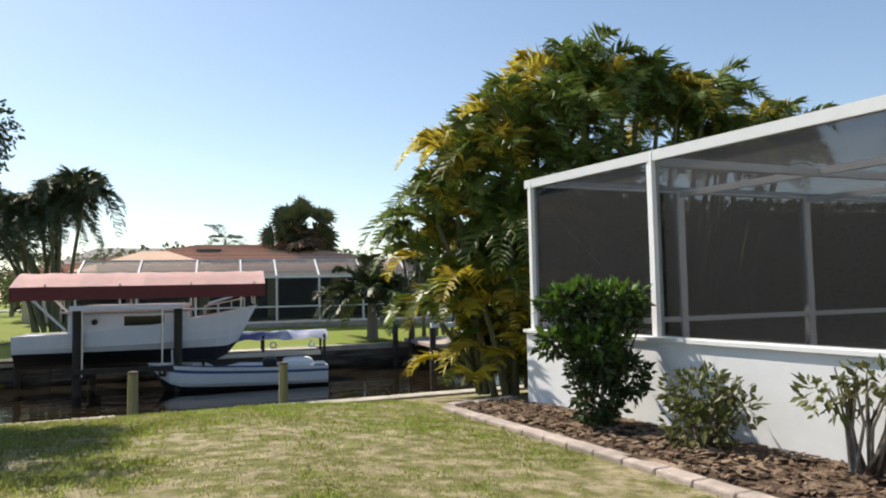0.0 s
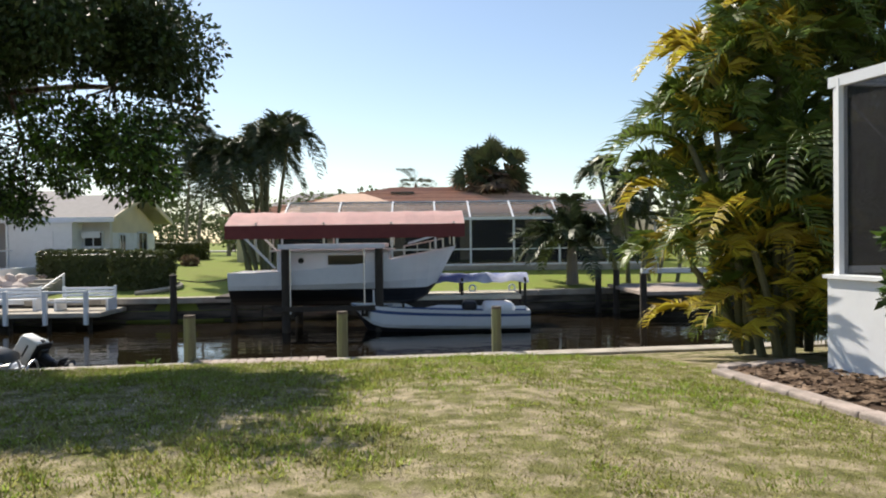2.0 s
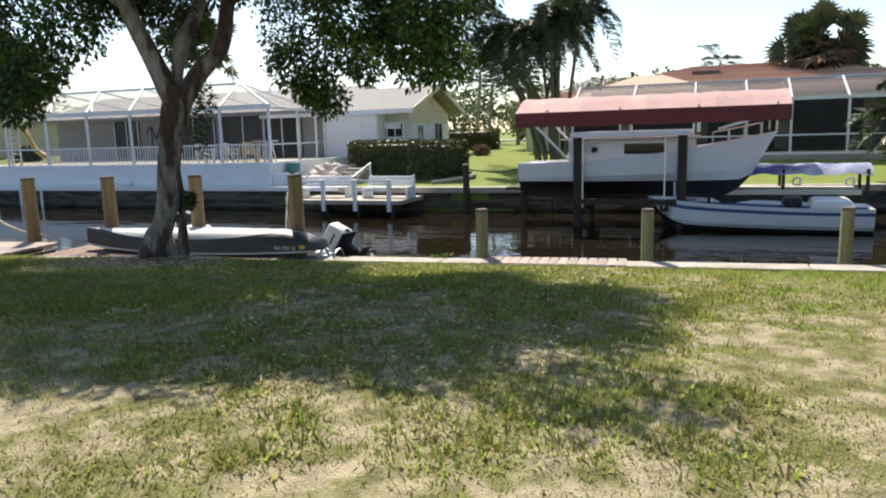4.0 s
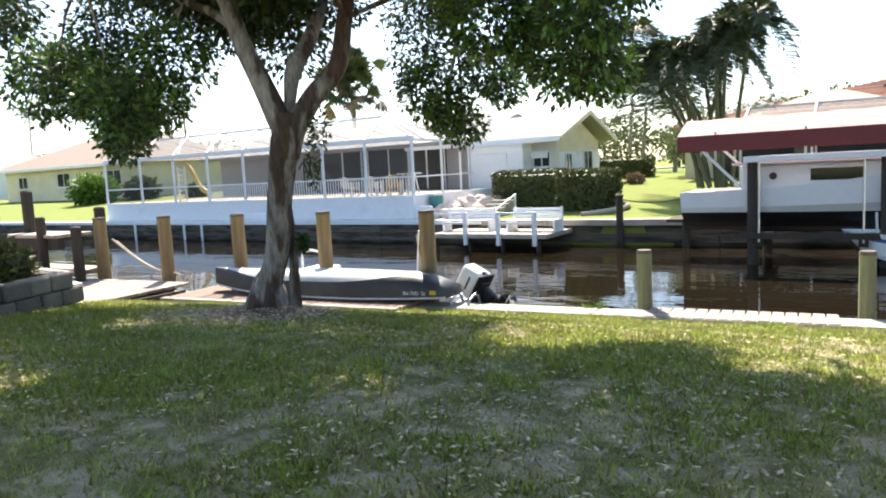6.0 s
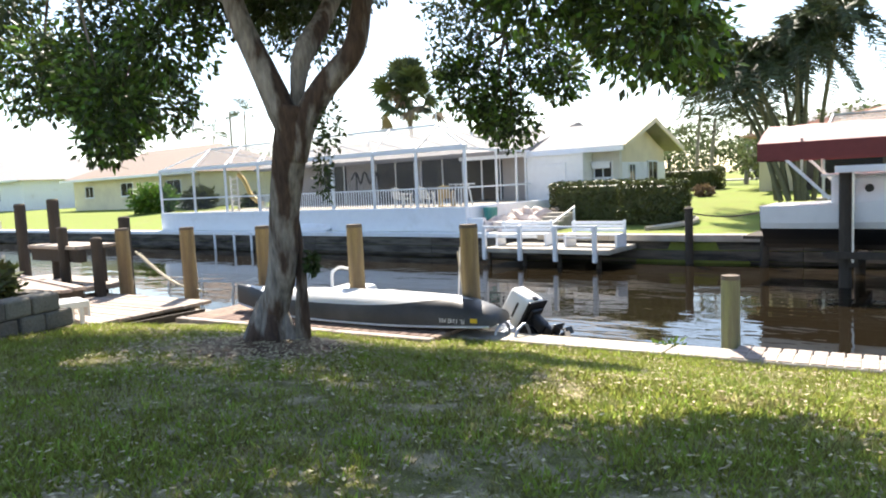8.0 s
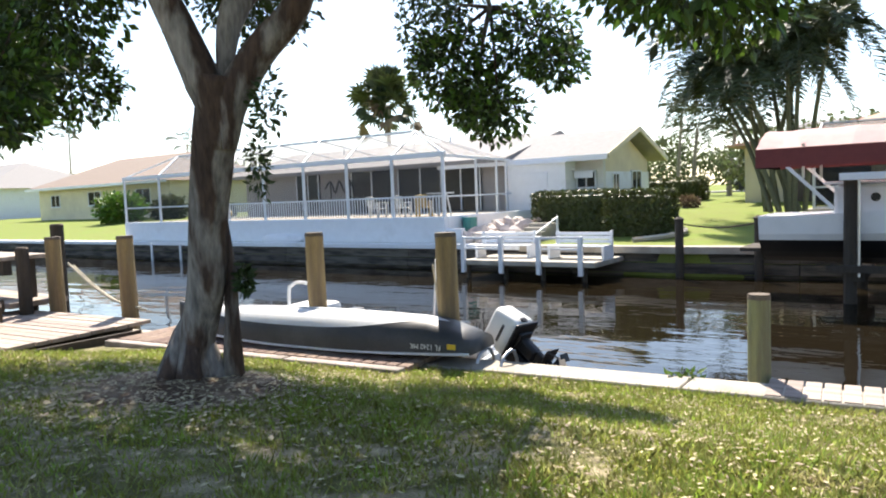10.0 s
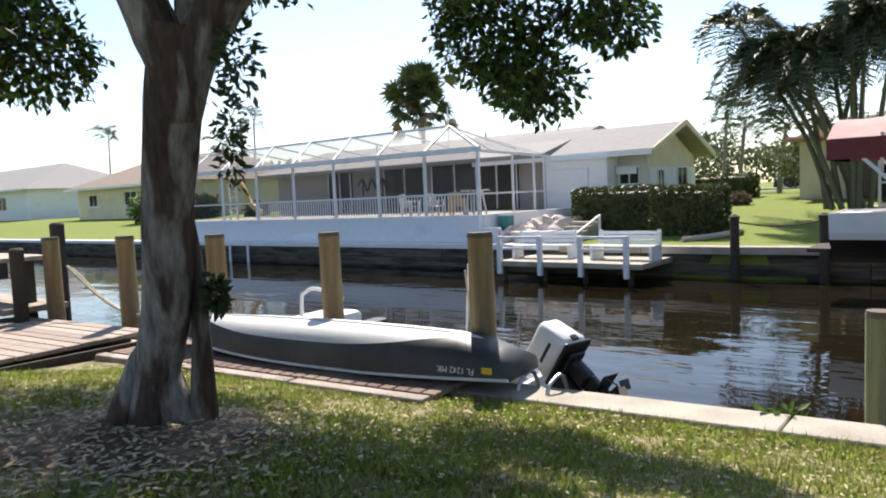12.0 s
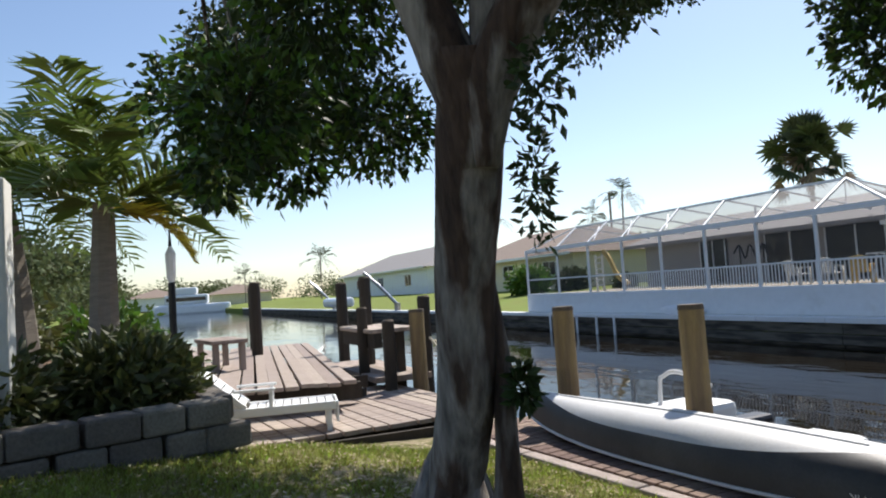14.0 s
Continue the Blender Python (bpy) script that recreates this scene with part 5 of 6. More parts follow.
for x, y, top, r in ((-14.9, 6.75, 1.55, 0.085), (-16.2, 6.9, 1.5, 0.085), (-14.1, 7.9, 1.45, 0.085), (-12.25, 7.66, 1.1, 0.07), (-11.5, 7.75, 0.95, 0.075), (-13.2, 8.0, 1.5, 0.085), (-11.75, 8.3, 1.2, 0.08)):
    p = thing("dock_post", "dark creosoted dock post", "post", "dark posts of the dock", (x, y, 0))
    part("shaft", tubed([(0, 0, -2.2), (0, 0, top - 0.02)], r, 10), DARK_WOOD, p)
    part("top", tubed([(0, 0, top - 0.02), (0, 0, top)], [r, r * 0.8], 10), PILE_TOP, p)
pf = thing("lift_platform", "small pale platform between dark posts", "platform", at=(-12.8, 7.9, 0))
part("board", boxed((-0.55, -0.25, 0.78), (0.9, 0.35, 0.83), 0.01), PLANK, pf)
part("beam", boxed((-0.55, -0.2, 0.6), (0.9, -0.1, 0.777)), DARK_WOOD, pf)
part("step", boxed((-1.2, -0.3, 0.22), (1.2, 0.4, 0.29), 0.01), PLANK, pf)
part("prop", boxed((-0.5, 0.1, -1.8), (-0.4, 0.2, 0.777)), DARK_WOOD, pf)
part("prop", boxed((0.75, 0.1, -1.8), (0.85, 0.2, 0.777)), DARK_WOOD, pf)
lp = thing("lamp_post", "black dock lamp post with white glass lantern", "lamp post", at=(-12.1, 5.46, 0.43))
part("shaft", tubed([(0, 0, 0), (0, 0, 1.1)], 0.04, 10), RUBBER, lp)
part("lantern", tubed([(0, 0, 1.1), (0, 0, 1.16), (0, 0, 1.42), (0, 0, 1.5)], [0.03, 0.05, 0.06, 0.02], 8), PLASTIC, lp, "white glass lantern")
part("finial", tubed([(0, 0, 1.5), (0, 0, 1.68)], [0.02, 0.008], 6), RUBBER, lp)
bt = thing("dock_bench", "low weathered wooden bench on the raised dock", "bench", at=(-13.2, 6.05, 0.42), turn=8)
part("seat", boxed((-0.5, -0.22, 0.34), (0.5, 0.22, 0.39), 0.01), PLANK, bt)
for x in (-0.42, 0.42):
    for y in (-0.16, 0.16):
        part("leg", boxed((x - 0.035, y - 0.035, 0), (x + 0.035, y + 0.035, 0.338)), PLANK, bt)

# sun lounger
sl = thing("sun_lounger", "white resin sun lounger with raised back on the dock", "sun lounger", at=(-9.78, 6.66, 0.15), turn=259)
sl.scale = (0.68, 0.68, 0.85)
for k in range(10):
    part("bed_slat", boxed((0.02 + k * 0.105, -0.25, 0.25), (0.11 + k * 0.105, 0.25, 0.275), 0.004), PLASTIC, sl)
for s in (-0.28, 0.28):
    part("side_rail", boxed((0, s - 0.03, 0.2), (1.75, s + 0.03, 0.285), 0.012), PLASTIC, sl)
    part("armrest", boxed((0.72, s - 0.035, 0.44), (1.22, s + 0.035, 0.465), 0.01), PLASTIC, sl)
    part("arm_support", boxed((0.76, s - 0.02, 0.286), (0.8, s + 0.02, 0.438)), PLASTIC, sl)
    for x in (0.06, 1.2):
        part("leg", boxed((x, s - 0.025, 0), (x + 0.06, s + 0.025, 0.198)), PLASTIC, sl)
part("foot_board", boxed((-0.03, -0.31, 0.08), (-0.002, 0.31, 0.285), 0.008), PLASTIC, sl)
bm = bmesh.new()
back = Matrix.Translation((1.08, 0, 0.28)) @ pose(0, 0, 0, 0, -34, 0)
for k in range(7):
    part("back_slat", boxed((0.02 + k * 0.11, -0.25, 0.0), (0.115 + k * 0.11, 0.25, 0.025), 0.004, back), PLASTIC, sl)
for s in (-0.27, 0.27):
    box(bm, (0, s - 0.025, -0.03), (0.82, s + 0.025, 0.03), 0.01, back)
part("backrest", bm, PLASTIC, sl)

# ---- stone planter ----
pl_a, pl_b = Vector((-8.05, 5.56, 0)), Vector((-7.25, 3.3, 0))
planter = thing("stone_planter", "raised planter walled with rough grey blocks", "planter")
d = (pl_b - pl_a).normalized()
length = (pl_b - pl_a).length
nrm = Vector((-d.y, d.x, 0))
rnd = random.Random(11)
ang = math.degrees(math.atan2(d.y, d.x))
for c in range(3):
    s = -0.02 - 0.13 * (c % 2)
    while s < length:
        w = rnd.uniform(0.24, 0.36)
        h = 0.145
        p = pl_a + d * (s + w / 2)
        m = pose(p.x + rnd.uniform(-0.012, 0.012), p.y + rnd.uniform(-0.012, 0.012), 0.28 + c * 0.15, rnd.uniform(-2, 2), 0, ang + rnd.uniform(-2.5, 2.5))
        part("block", boxed((-w / 2 + 0.006, -0.09, 0), (w / 2 - 0.006, 0.1, h), 0.02, m), STONE, planter)
        s += w
e2 = Vector((-1, -0.12, 0)).normalized()
for c in range(3):
    for k in range(5):
        p = pl_a + e2 * (0.2 + 0.3 * k + 0.13 * (c % 2))
        part("block", boxed((-0.144, -0.09, 0), (0.144, 0.09, 0.145), 0.02, pose(p.x, p.y, 0.28 + c * 0.15, 0, 0, 7 + rnd.uniform(-2, 2))), STONE, planter)
bm = bmesh.new()
q = [pl_a + d * 0.1 - nrm * 0.02, pl_b, pl_b + Vector((-4, -3, 0)), Vector((-16, 1, 0)), Vector((-16, 5.0, 0)), pl_a + e2 * 1.5 - Vector((0, 0.1, 0))]
prism(bm, [(v.x, v.y) for v in q], 0.0, 0.66)
solo("planter_soil", bm, SOIL, "dark mulch filling the raised planter", "soil", kind="structure")
gp = thing("yard_post", "pale blue-grey painted post with a small handle", "post", at=(-8.0, 4.43, 0.6))
part("shaft", boxed((-0.12, -0.09, 0), (0.12, 0.09, 1.4), 0.01), PALE, gp)
part("handle", boxed((0.13, -0.02, 0.55), (0.16, 0.02, 0.68), 0.01), STEEL, gp)

# ---- plants ----
def leaf_cloud(rng, blobs, count, size, aspect=2.4, shell=0.55, droop=0.3):
    """Many small pointed leaves spread through ellipsoids (centre, radii), denser to the outside; each is a folded diamond."""
    vol = np.array([b[1][0] * b[1][1] * b[1][2] for b in blobs]) ** 0.75
    pick = rng.choice(len(blobs), count, p=vol / vol.sum())
    c = np.array([b[0] for b in blobs])[pick]
    r = np.array([b[1] for b in blobs])[pick]
    v = rng.normal(size=(count, 3))
    v /= np.linalg.norm(v, axis=1)[:, None]
    rad = shell + (1 - shell) * rng.random(count) ** 0.5
    rad *= 0.82 + 0.36 * rng.random(count)
    p = c + v * r * rad[:, None]
    a = rng.normal(size=(count, 3)) * 0.8 + v
    a[:, 2] -= droop
    a /= np.linalg.norm(a, axis=1)[:, None]
    b = np.cross(a, rng.normal(size=(count, 3)))
    b /= np.linalg.norm(b, axis=1)[:, None]
    n = np.cross(a, b)
    L = size * (0.6 + 0.8 * rng.random(count))[:, None]
    W = L / aspect
    q = np.stack([p, p + a * L * 0.45 + b * W * 0.5 + n * W * 0.12, p + a * L, p + a * L * 0.45 - b * W * 0.5 + n * W * 0.12], 1)
    verts = q.reshape(-1, 3)
    idx = np.arange(count)[:, None] * 4 + np.arange(4)
    return verts, idx


def raw_np(name, verts, quads, material, parent=None, label=""):
    me = bpy.data.meshes.new(name)
    me.from_pydata(verts.tolist(), [], quads.tolist())
    me.materials.append(material)
    ob = new(name, me)
    if parent:
        ob.parent = parent
    return tagged(ob, label)


def frond(out, base, yaw, rise, length, droop, leaflet, n, rng, vee=0.5, wide=1.0):
    """One feather palm leaf: an arching rib with two rows of leaflets that hang a little."""
    base = Vector(base)
    h = Vector((math.cos(yaw), math.sin(yaw), 0))
    pts = []
    for i in range(n + 1):
        t = i / n
        pts.append(base + h * (length * (t * math.cos(rise) * (1 - 0.12 * t * t))) + Vector((0, 0, length * (math.sin(rise) * t - droop * t * t))))
    V, F = out
    side = Vector((-h.y, h.x, 0))
    for i in range(n):
        a, b = pts[i], pts[i + 1]
        w = 0.018 * length / 2 * (1 - 0.8 * i / n)
        k = len(V)
        V += [tuple(a - side * w), tuple(a + side * w), tuple(b + side * w * 0.9), tuple(b - side * w * 0.9)]
        F.append((k, k + 1, k + 2, k + 3))
        t = (i + 0.5) / n
        if t < 0.12:
            continue
        d = (b - a).normalized()
        up = side.cross(d).normalized() * -1
        if up.z < 0:
            up = -up
        ll = leaflet * (math.sin(math.pi * min(1, 0.12 + 0.86 * t)) ** 0.6) * rng.uniform(0.85, 1.1)
        for s in (-1, 1):
            way = (side * s * 0.8 + d * 0.62 + up * vee * rng.uniform(0.6, 1.2)).normalized()
            q0 = a + (b - a) * rng.random()
            mid = q0 + way * ll * 0.5
            tip = q0 + (way - Vector((0, 0, 0.5 * rng.uniform(0.1, 1.3)))).normalized() * ll
            wd = d * 0.022 * wide * (length / 2) ** 0.5
            k = len(V)
            V += [tuple(q0 - wd * 0.5), tuple(q0 + wd * 0.5), tuple(mid + wd), tuple(tip), tuple(mid - wd)]
            F.append((k, k + 1, k + 2, k + 3, k + 4))


def palm(name, label, at, stems, material, length=1.6, fronds=9, leaflet=0.5, n=22, bark=None, seed=1, gold=None, gold_share=0.0, droop=0.55, rise=(0.2, 1.3), r0=0.06, category="palm", dry=0, wide=1.0):
    """A palm with one or more stems: each stem is (foot, head) in the plant's own space."""
    rng = random.Random(seed)
    ob = thing(name, label, category, at=at)
    for foot, head in stems:
        f, hd = Vector(foot), Vector(head)
        mid = f.lerp(hd, 0.5) + Vector((hd.x - f.x, hd.y - f.y, 0)) * -0.12
        line = spline([f, mid, hd], 5)
        k = len(line)
        part("stem", tubed(line, [r0 * (1.25 - 0.5 * i / k) for i in range(k)], 8), bark or CANE, ob)
        a, b = ([], []), ([], [])
        for i in range(fronds):
            yaw = i * 2.4 + rng.uniform(-0.3, 0.3)
            up = rng.uniform(*rise)
            L = length * rng.uniform(0.8, 1.15)
            frond(b if rng.random() < gold_share else a, hd + Vector((0, 0, rng.uniform(-0.1, 0.05))), yaw, up, L, droop * rng.uniform(0.7, 1.3), leaflet, n, rng, 0.5, wide)
        if a[0]:
            raw("crown", a[0], a[1], material, ob)
        if b[0]:
            raw("yellowed_fronds", b[0], b[1], gold, ob, "yellowed fronds")
        if dry:
            c = ([], [])
            for i in range(dry):
                frond(c, hd, rng.uniform(0, 6.3), -0.7, length * 0.55, 0.5, leaflet * 0.7, n // 2, rng)
            raw("dry_skirt", c[0], c[1], DRY, ob, "hanging dry brown fronds")
    return ob


rng = np.random.default_rng(4)
rnd = random.Random(8)

# shade tree on the lawn
tree = thing("shade_tree", "forked smooth-barked shade tree with dark glossy leaves", "tree")
base_z = lawn_z(-5.93, 6.24) - 0.05
T = Vector((-5.95, 6.15, 0))
trunk_line = [T + Vector(v) for v in ((-0.02, -0.02, base_z), (-0.02, -0.02, base_z + 0.07), (-0.015, -0.01, base_z + 0.22), (0.09, 0, 0.85), (0.19, 0.0, 1.35), (0.29, -0.01, 1.75), (0.36, -0.02, 2.02))]
bm = bmesh.new()
trunk_r = [0.19, 0.148, 0.115, 0.098, 0.1, 0.108, 0.1]
fine = spline(trunk_line, 7)
tube(bm, fine, [float(np.interp(i / 7, range(7), trunk_r)) for i in range(len(fine))], 28, wob=0.2)
for v in bm.verts:
    away = v.co - T
    away.z = 0
    v.co += away.normalized() * (0.02 * noise.noise((v.co.x * 13, v.co.y * 13, v.co.z * 2.2)) + 0.006 * noise.noise((v.co.x * 25, v.co.y * 25, v.co.z * 12)))
for a in (0.4, 1.7, 2.6, 3.7, 4.6, 5.6):
    r = Vector((math.cos(a), math.sin(a), 0))
    tube(bm, [trunk_line[0] + r * 0.27 + Vector((0, 0, -0.03)), trunk_line[0] + r * 0.16 + Vector((0, 0, 0.05)), trunk_line[2] + r * 0.065 + Vector((0, 0, 0.1))], [0.03, 0.055, 0.04], 8, wob=0.1)
# a thin twin stem fused against the trunk
tube(bm, [T + Vector(v) for v in ((0.17, 0.1, base_z), (0.19, 0.1, 0.75), (0.21, 0.09, 1.0), (0.22, 0.06, 1.3))], [0.065, 0.04, 0.036, 0.02], 10, wob=0.15)
part("trunk", bm, BARK, tree, "grey bark with brown flaked patches", smooth=True)
fork = trunk_line[-1]


def fo(side, away, up):
    """A point from the fork: to the side along the canal view, away from the lawn, up."""
    return fork + Vector((0.8 * side - 0.6 * away, 0.6 * side + 0.8 * away, up))


limbs = [
    ([fo(-0.03, 0, -0.38), fo(-0.06, 0, -0.1), fo(-0.17, 0, 0.2), fo(-0.32, 0.02, 0.55), fo(-0.48, 0.1, 1.0), fo(-1.0, 0.5, 1.9), fo(-1.7, 0.8, 2.6)], 0.108),
    ([fo(0.03, 0.0, -0.38), fo(0.07, 0.0, -0.12), fo(0.21, 0.0, 0.1), fo(0.42, 0.0, 0.34), fo(0.5, 0.05, 0.72), fo(0.62, 0.2, 1.2), fo(1.4, 0.7, 2.1)], 0.106),
    ([fo(0, 0.05, -0.08), fo(0.05, 0.12, 0.32), fo(0.18, 0.32, 0.62), fo(0.3, 0.7, 1.1), fo(0.2, 1.3, 1.9)], 0.09),
    ([fo(-0.16, 0.0, 0.2), fo(-0.4, 0.2, 0.7), fo(-0.85, 0.5, 1.0), fo(-1.6, 0.3, 1.2), fo(-2.1, -0.3, 0.95)], 0.055),
    ([fo(0.5, 0.05, 0.72), fo(1.2, 0.4, 1.05), fo(2.2, 0.2, 1.2), fo(3.0, -0.2, 1.0)], 0.045),
    ([fo(0.62, 0.2, 1.2), fo(1.0, 0.9, 1.4), fo(1.4, 1.6, 1.3), fo(1.6, 2.0, 0.8)], 0.045),
    ([fo(-0.48, 0.1, 1.0), fo(-1.2, -0.3, 1.4), fo(-2.0, -0.7, 1.3)], 0.045),
]
for line, r in limbs:
    s = spline(line, 5)
    part("limb", tubed(s, [r * min(1, 0.35 + 0.65 * i / 6) * (1 - 0.65 * i / len(s)) for i in range(len(s))], 12, wob=0.12), BARK, tree, smooth=True)
blobs = []


def blob(x, y, z, rx, ry, rz):
    blobs.append(((x, y, z), (rx, ry, rz)))


for k in range(56):
    a = rnd.uniform(0, 2 * math.pi)
    d = rnd.uniform(0.2, 1.0) ** 0.7
    x, y = -7.0 + 2.4 * d * math.cos(a), 8.0 + 1.8 * d * math.sin(a)
    if x > -5.8:
        continue
    z = (3.5 if y > 7.2 else 3.15) + 1.0 * (1 - d ** 2) + rnd.uniform(-0.15, 0.4)
    blob(x, y, z, rnd.uniform(0.4, 0.7), rnd.uniform(0.4, 0.65), rnd.uniform(0.28, 0.45))
# low masses: beside the dock, over the water, above the lawn
for x, y, z, s in ((-7.9, 5.6, 2.45, 0.42), (-6.6, 7.3, 2.85, 0.42), (-6.0, 6.75, 2.88, 0.32), (-6.3, 6.55, 2.98, 0.35), (-5.6, 6.8, 3.02, 0.32), (-6.65, 6.45, 2.92, 0.35), (-7.2, 5.7, 2.25, 0.36), (-6.85, 5.6, 2.1, 0.28), (-6.8, 5.5, 1.85, 0.2), (-7.4, 5.9, 2.0, 0.26), (-6.6, 5.9, 2.55, 0.35), (-8.3, 6.2, 2.6, 0.42), (-7.9, 6.6, 2.3, 0.36), (-8.8, 6.8, 2.7, 0.45), (-9.6, 6.0, 3.35, 0.42), (-9.0, 6.3, 2.75, 0.4), (-10.0, 6.0, 3.5, 0.4), (-9.2, 5.9, 3.3, 0.4),
                   (-6.1, 8.8, 2.75, 0.36), (-5.9, 8.7, 2.4, 0.38), (-5.6, 8.6, 2.15, 0.3), (-5.35, 8.5, 1.95, 0.24), (-5.8, 8.9, 2.05, 0.22), (-5.2, 8.8, 2.55, 0.34), (-4.9, 8.6, 2.3, 0.22),
                   (-4.0, 6.6, 2.6, 0.4), (-3.6, 6.9, 2.4, 0.38), (-3.3, 6.5, 2.2, 0.34), (-3.1, 6.2, 2.45, 0.3), (-3.0, 6.6, 2.75, 0.36), (-3.85, 7.2, 2.75, 0.38), (-3.3, 7.1, 2.15, 0.24)):
    blob(x, y, z, s, s, s * 0.85)
for k in range(20):
    x = rnd.uniform(-7.2, -3.8)
    blob(x, rnd.uniform(5.0, 5.9) + 0.12 * (x + 5), rnd.uniform(3.15, 3.7), rnd.uniform(0.4, 0.6), rnd.uniform(0.35, 0.55), rnd.uniform(0.25, 0.4))
for k in range(12):
    blob(rnd.uniform(-4.7, -3.2), rnd.uniform(6.3, 7.4), rnd.uniform(3.3, 4.0), rnd.uniform(0.35, 0.5), rnd.uniform(0.35, 0.5), rnd.uniform(0.25, 0.4))
for k in range(16):
    blob(rnd.uniform(-7.4, -4.9), rnd.uniform(5.5, 6.9), rnd.uniform(3.05, 3.7), rnd.uniform(0.35, 0.55), rnd.uniform(0.35, 0.5), rnd.uniform(0.25, 0.4))
# the dense canopy that reaches over the lawn
for k in range(30):
    x = rnd.uniform(-5.4, -2.85)
    blob(x, rnd.uniform(5.25, 6.9) + 0.2 * (x + 4), rnd.uniform(3.15, 3.8), rnd.uniform(0.3, 0.48), rnd.uniform(0.3, 0.48), rnd.uniform(0.2, 0.32))
v, q = leaf_cloud(rng, blobs, 185000, 0.06, 2.0, 0.2, 0.5)
raw_np("crown", v, q, LEAF, tree, "dark glossy leaves")
# sunlit outer sprays: the light is put into a brighter leaf colour
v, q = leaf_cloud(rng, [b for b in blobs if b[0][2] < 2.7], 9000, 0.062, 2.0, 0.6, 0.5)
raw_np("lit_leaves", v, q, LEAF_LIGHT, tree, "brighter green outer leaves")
# short leafy shoots on the trunk
for c, rad in (((-5.5, 6.27, 1.6), (0.06, 0.06, 0.24)), ((-5.66, 6.27, 0.95), (0.04, 0.04, 0.08)), ((-5.38, 6.25, 1.88), (0.09, 0.09, 0.18))):
    v, q = leaf_cloud(rng, [(c, rad)], 230, 0.042, 2.2, 0.1, 0.2)
    tagged(raw_np("trunk_shoot", v, q, LEAF, tree), kind="stuff")
# twigs that carry the sprays
bm = bmesh.new()
for (x, y, z), (a, b, c) in blobs:
    p = Vector((x, y, z))
    k = min((pt for line, _ in limbs for pt in line[2:]), key=lambda pt: (pt - p).length)
    if (k - p).length > 1.2:
        continue
    s = [k, k.lerp(p, 0.5) + Vector((0, 0, 0.12)), p]
    tube(bm, s, [0.02, 0.012, 0.005], 5)
tagged(part("twig_work", bm, BARK, tree), kind="stuff")

# areca clump behind the enclosure
stems = []
for k in range(30):
    x = -0.3 + 6.6 * k / 29 + rnd.uniform(-0.12, 0.12)
    foot = max(0.15, x * 0.85 + rnd.uniform(-0.1, 0.2))
    top = float(np.interp(x, (-0.4, 0.2, 1.0, 2.1, 3.2, 4.5, 6.4), (3.0, 3.7, 4.4, 5.15, 4.8, 4.3, 4.1))) + rnd.uniform(-0.75, 0.2)
    y = rnd.uniform(-0.4, 0.5) + 0.15 * x
    stems.append(((foot, y, 0), (x, y + rnd.uniform(-0.3, 0.4), top)))
stems += [((0.2, -0.2, 0), (-0.55, 0.1, 2.6)), ((0.1, 0.2, 0), (-0.45, 0.6, 2.0)), ((0.3, -0.4, 0), (-0.1, -0.5, 1.5)), ((0.1, 0.1, 0), (-0.5, 0.2, 1.1)), ((0.5, -0.3, 0), (0.4, -0.5, 2.3)), ((0.3, 0.3, 0), (-0.2, 0.8, 3.0))]
clump = palm("areca_palm_clump", "tall dense areca palm clump with golden lower fronds", (2.72, 7.2, 0.27), stems, FROND, 1.75, 11, 0.42, 30, CANE, 3, FROND_GOLD, 0.32, 0.75, (0.6, 1.5), 0.045)
low = ([], [])
rr = random.Random(2)
for k in range(46):
    frond(low, (rr.uniform(-0.2, 1.6), rr.uniform(-0.6, 0.9), rr.uniform(0.1, 1.4)), rr.uniform(1.8, 4.9), rr.uniform(0.3, 1.2), rr.uniform(0.8, 1.3), 0.6, 0.42, 20, rr)
raw("low_fronds", low[0], low[1], FROND_GOLD, clump, "golden green low fronds")
low = ([], [])
for k in range(420):
    frond(low, (rr.uniform(0.1, 3.2), rr.uniform(-0.3, 0.9), rr.uniform(0.05, 3.9)), rr.uniform(0, 6.28), rr.uniform(0.3, 1.3), rr.uniform(0.8, 1.3), 0.6, 0.42, 20, rr)
raw("inner_fronds", low[0], low[1], FROND, clump)
clump.scale = (0.86, 0.86, 0.86)

# shrubs in the bed
def shrub(label, at, blobs_, count, size, material, seed, lit=None, stems=10):
    g = np.random.default_rng(seed)
    r = random.Random(seed)
    ob = thing("garden_shrub", label, "shrub", "shrubs along the knee wall", at)
    bm = bmesh.new()
    for k in range(stems):
        c, rad = r.choice(blobs_)
        tip = Vector(c) + Vector((r.uniform(-1, 1) * rad[0], r.uniform(-1, 1) * rad[1], r.uniform(-0.2, 0.9) * rad[2])) * 0.85
        tube(bm, [(r.uniform(-0.06, 0.06), r.uniform(-0.06, 0.06), -0.05), tip * 0.5 + Vector((r.uniform(-0.05, 0.05), r.uniform(-0.05, 0.05), 0.05)), tip], [0.014, 0.01, 0.004], 5)
    part("stem_cluster", bm, BARK, ob)
    v, q = leaf_cloud(g, blobs_, count, size, 2.2, 0.3, 0.15)
    raw_np("leaves", v, q, material, ob)
    if lit:
        v, q = leaf_cloud(g, [((c[0], c[1], c[2] + rad[2] * 0.45), (rad[0] * 0.9, rad[1] * 0.9, rad[2] * 0.6)) for c, rad in blobs_ if c[2] > 0.6], count // 4, size * 1.3, 2.2, 0.5, -0.3)
        raw_np("young_leaves", v, q, lit, ob, "bright young leaves")
    return ob


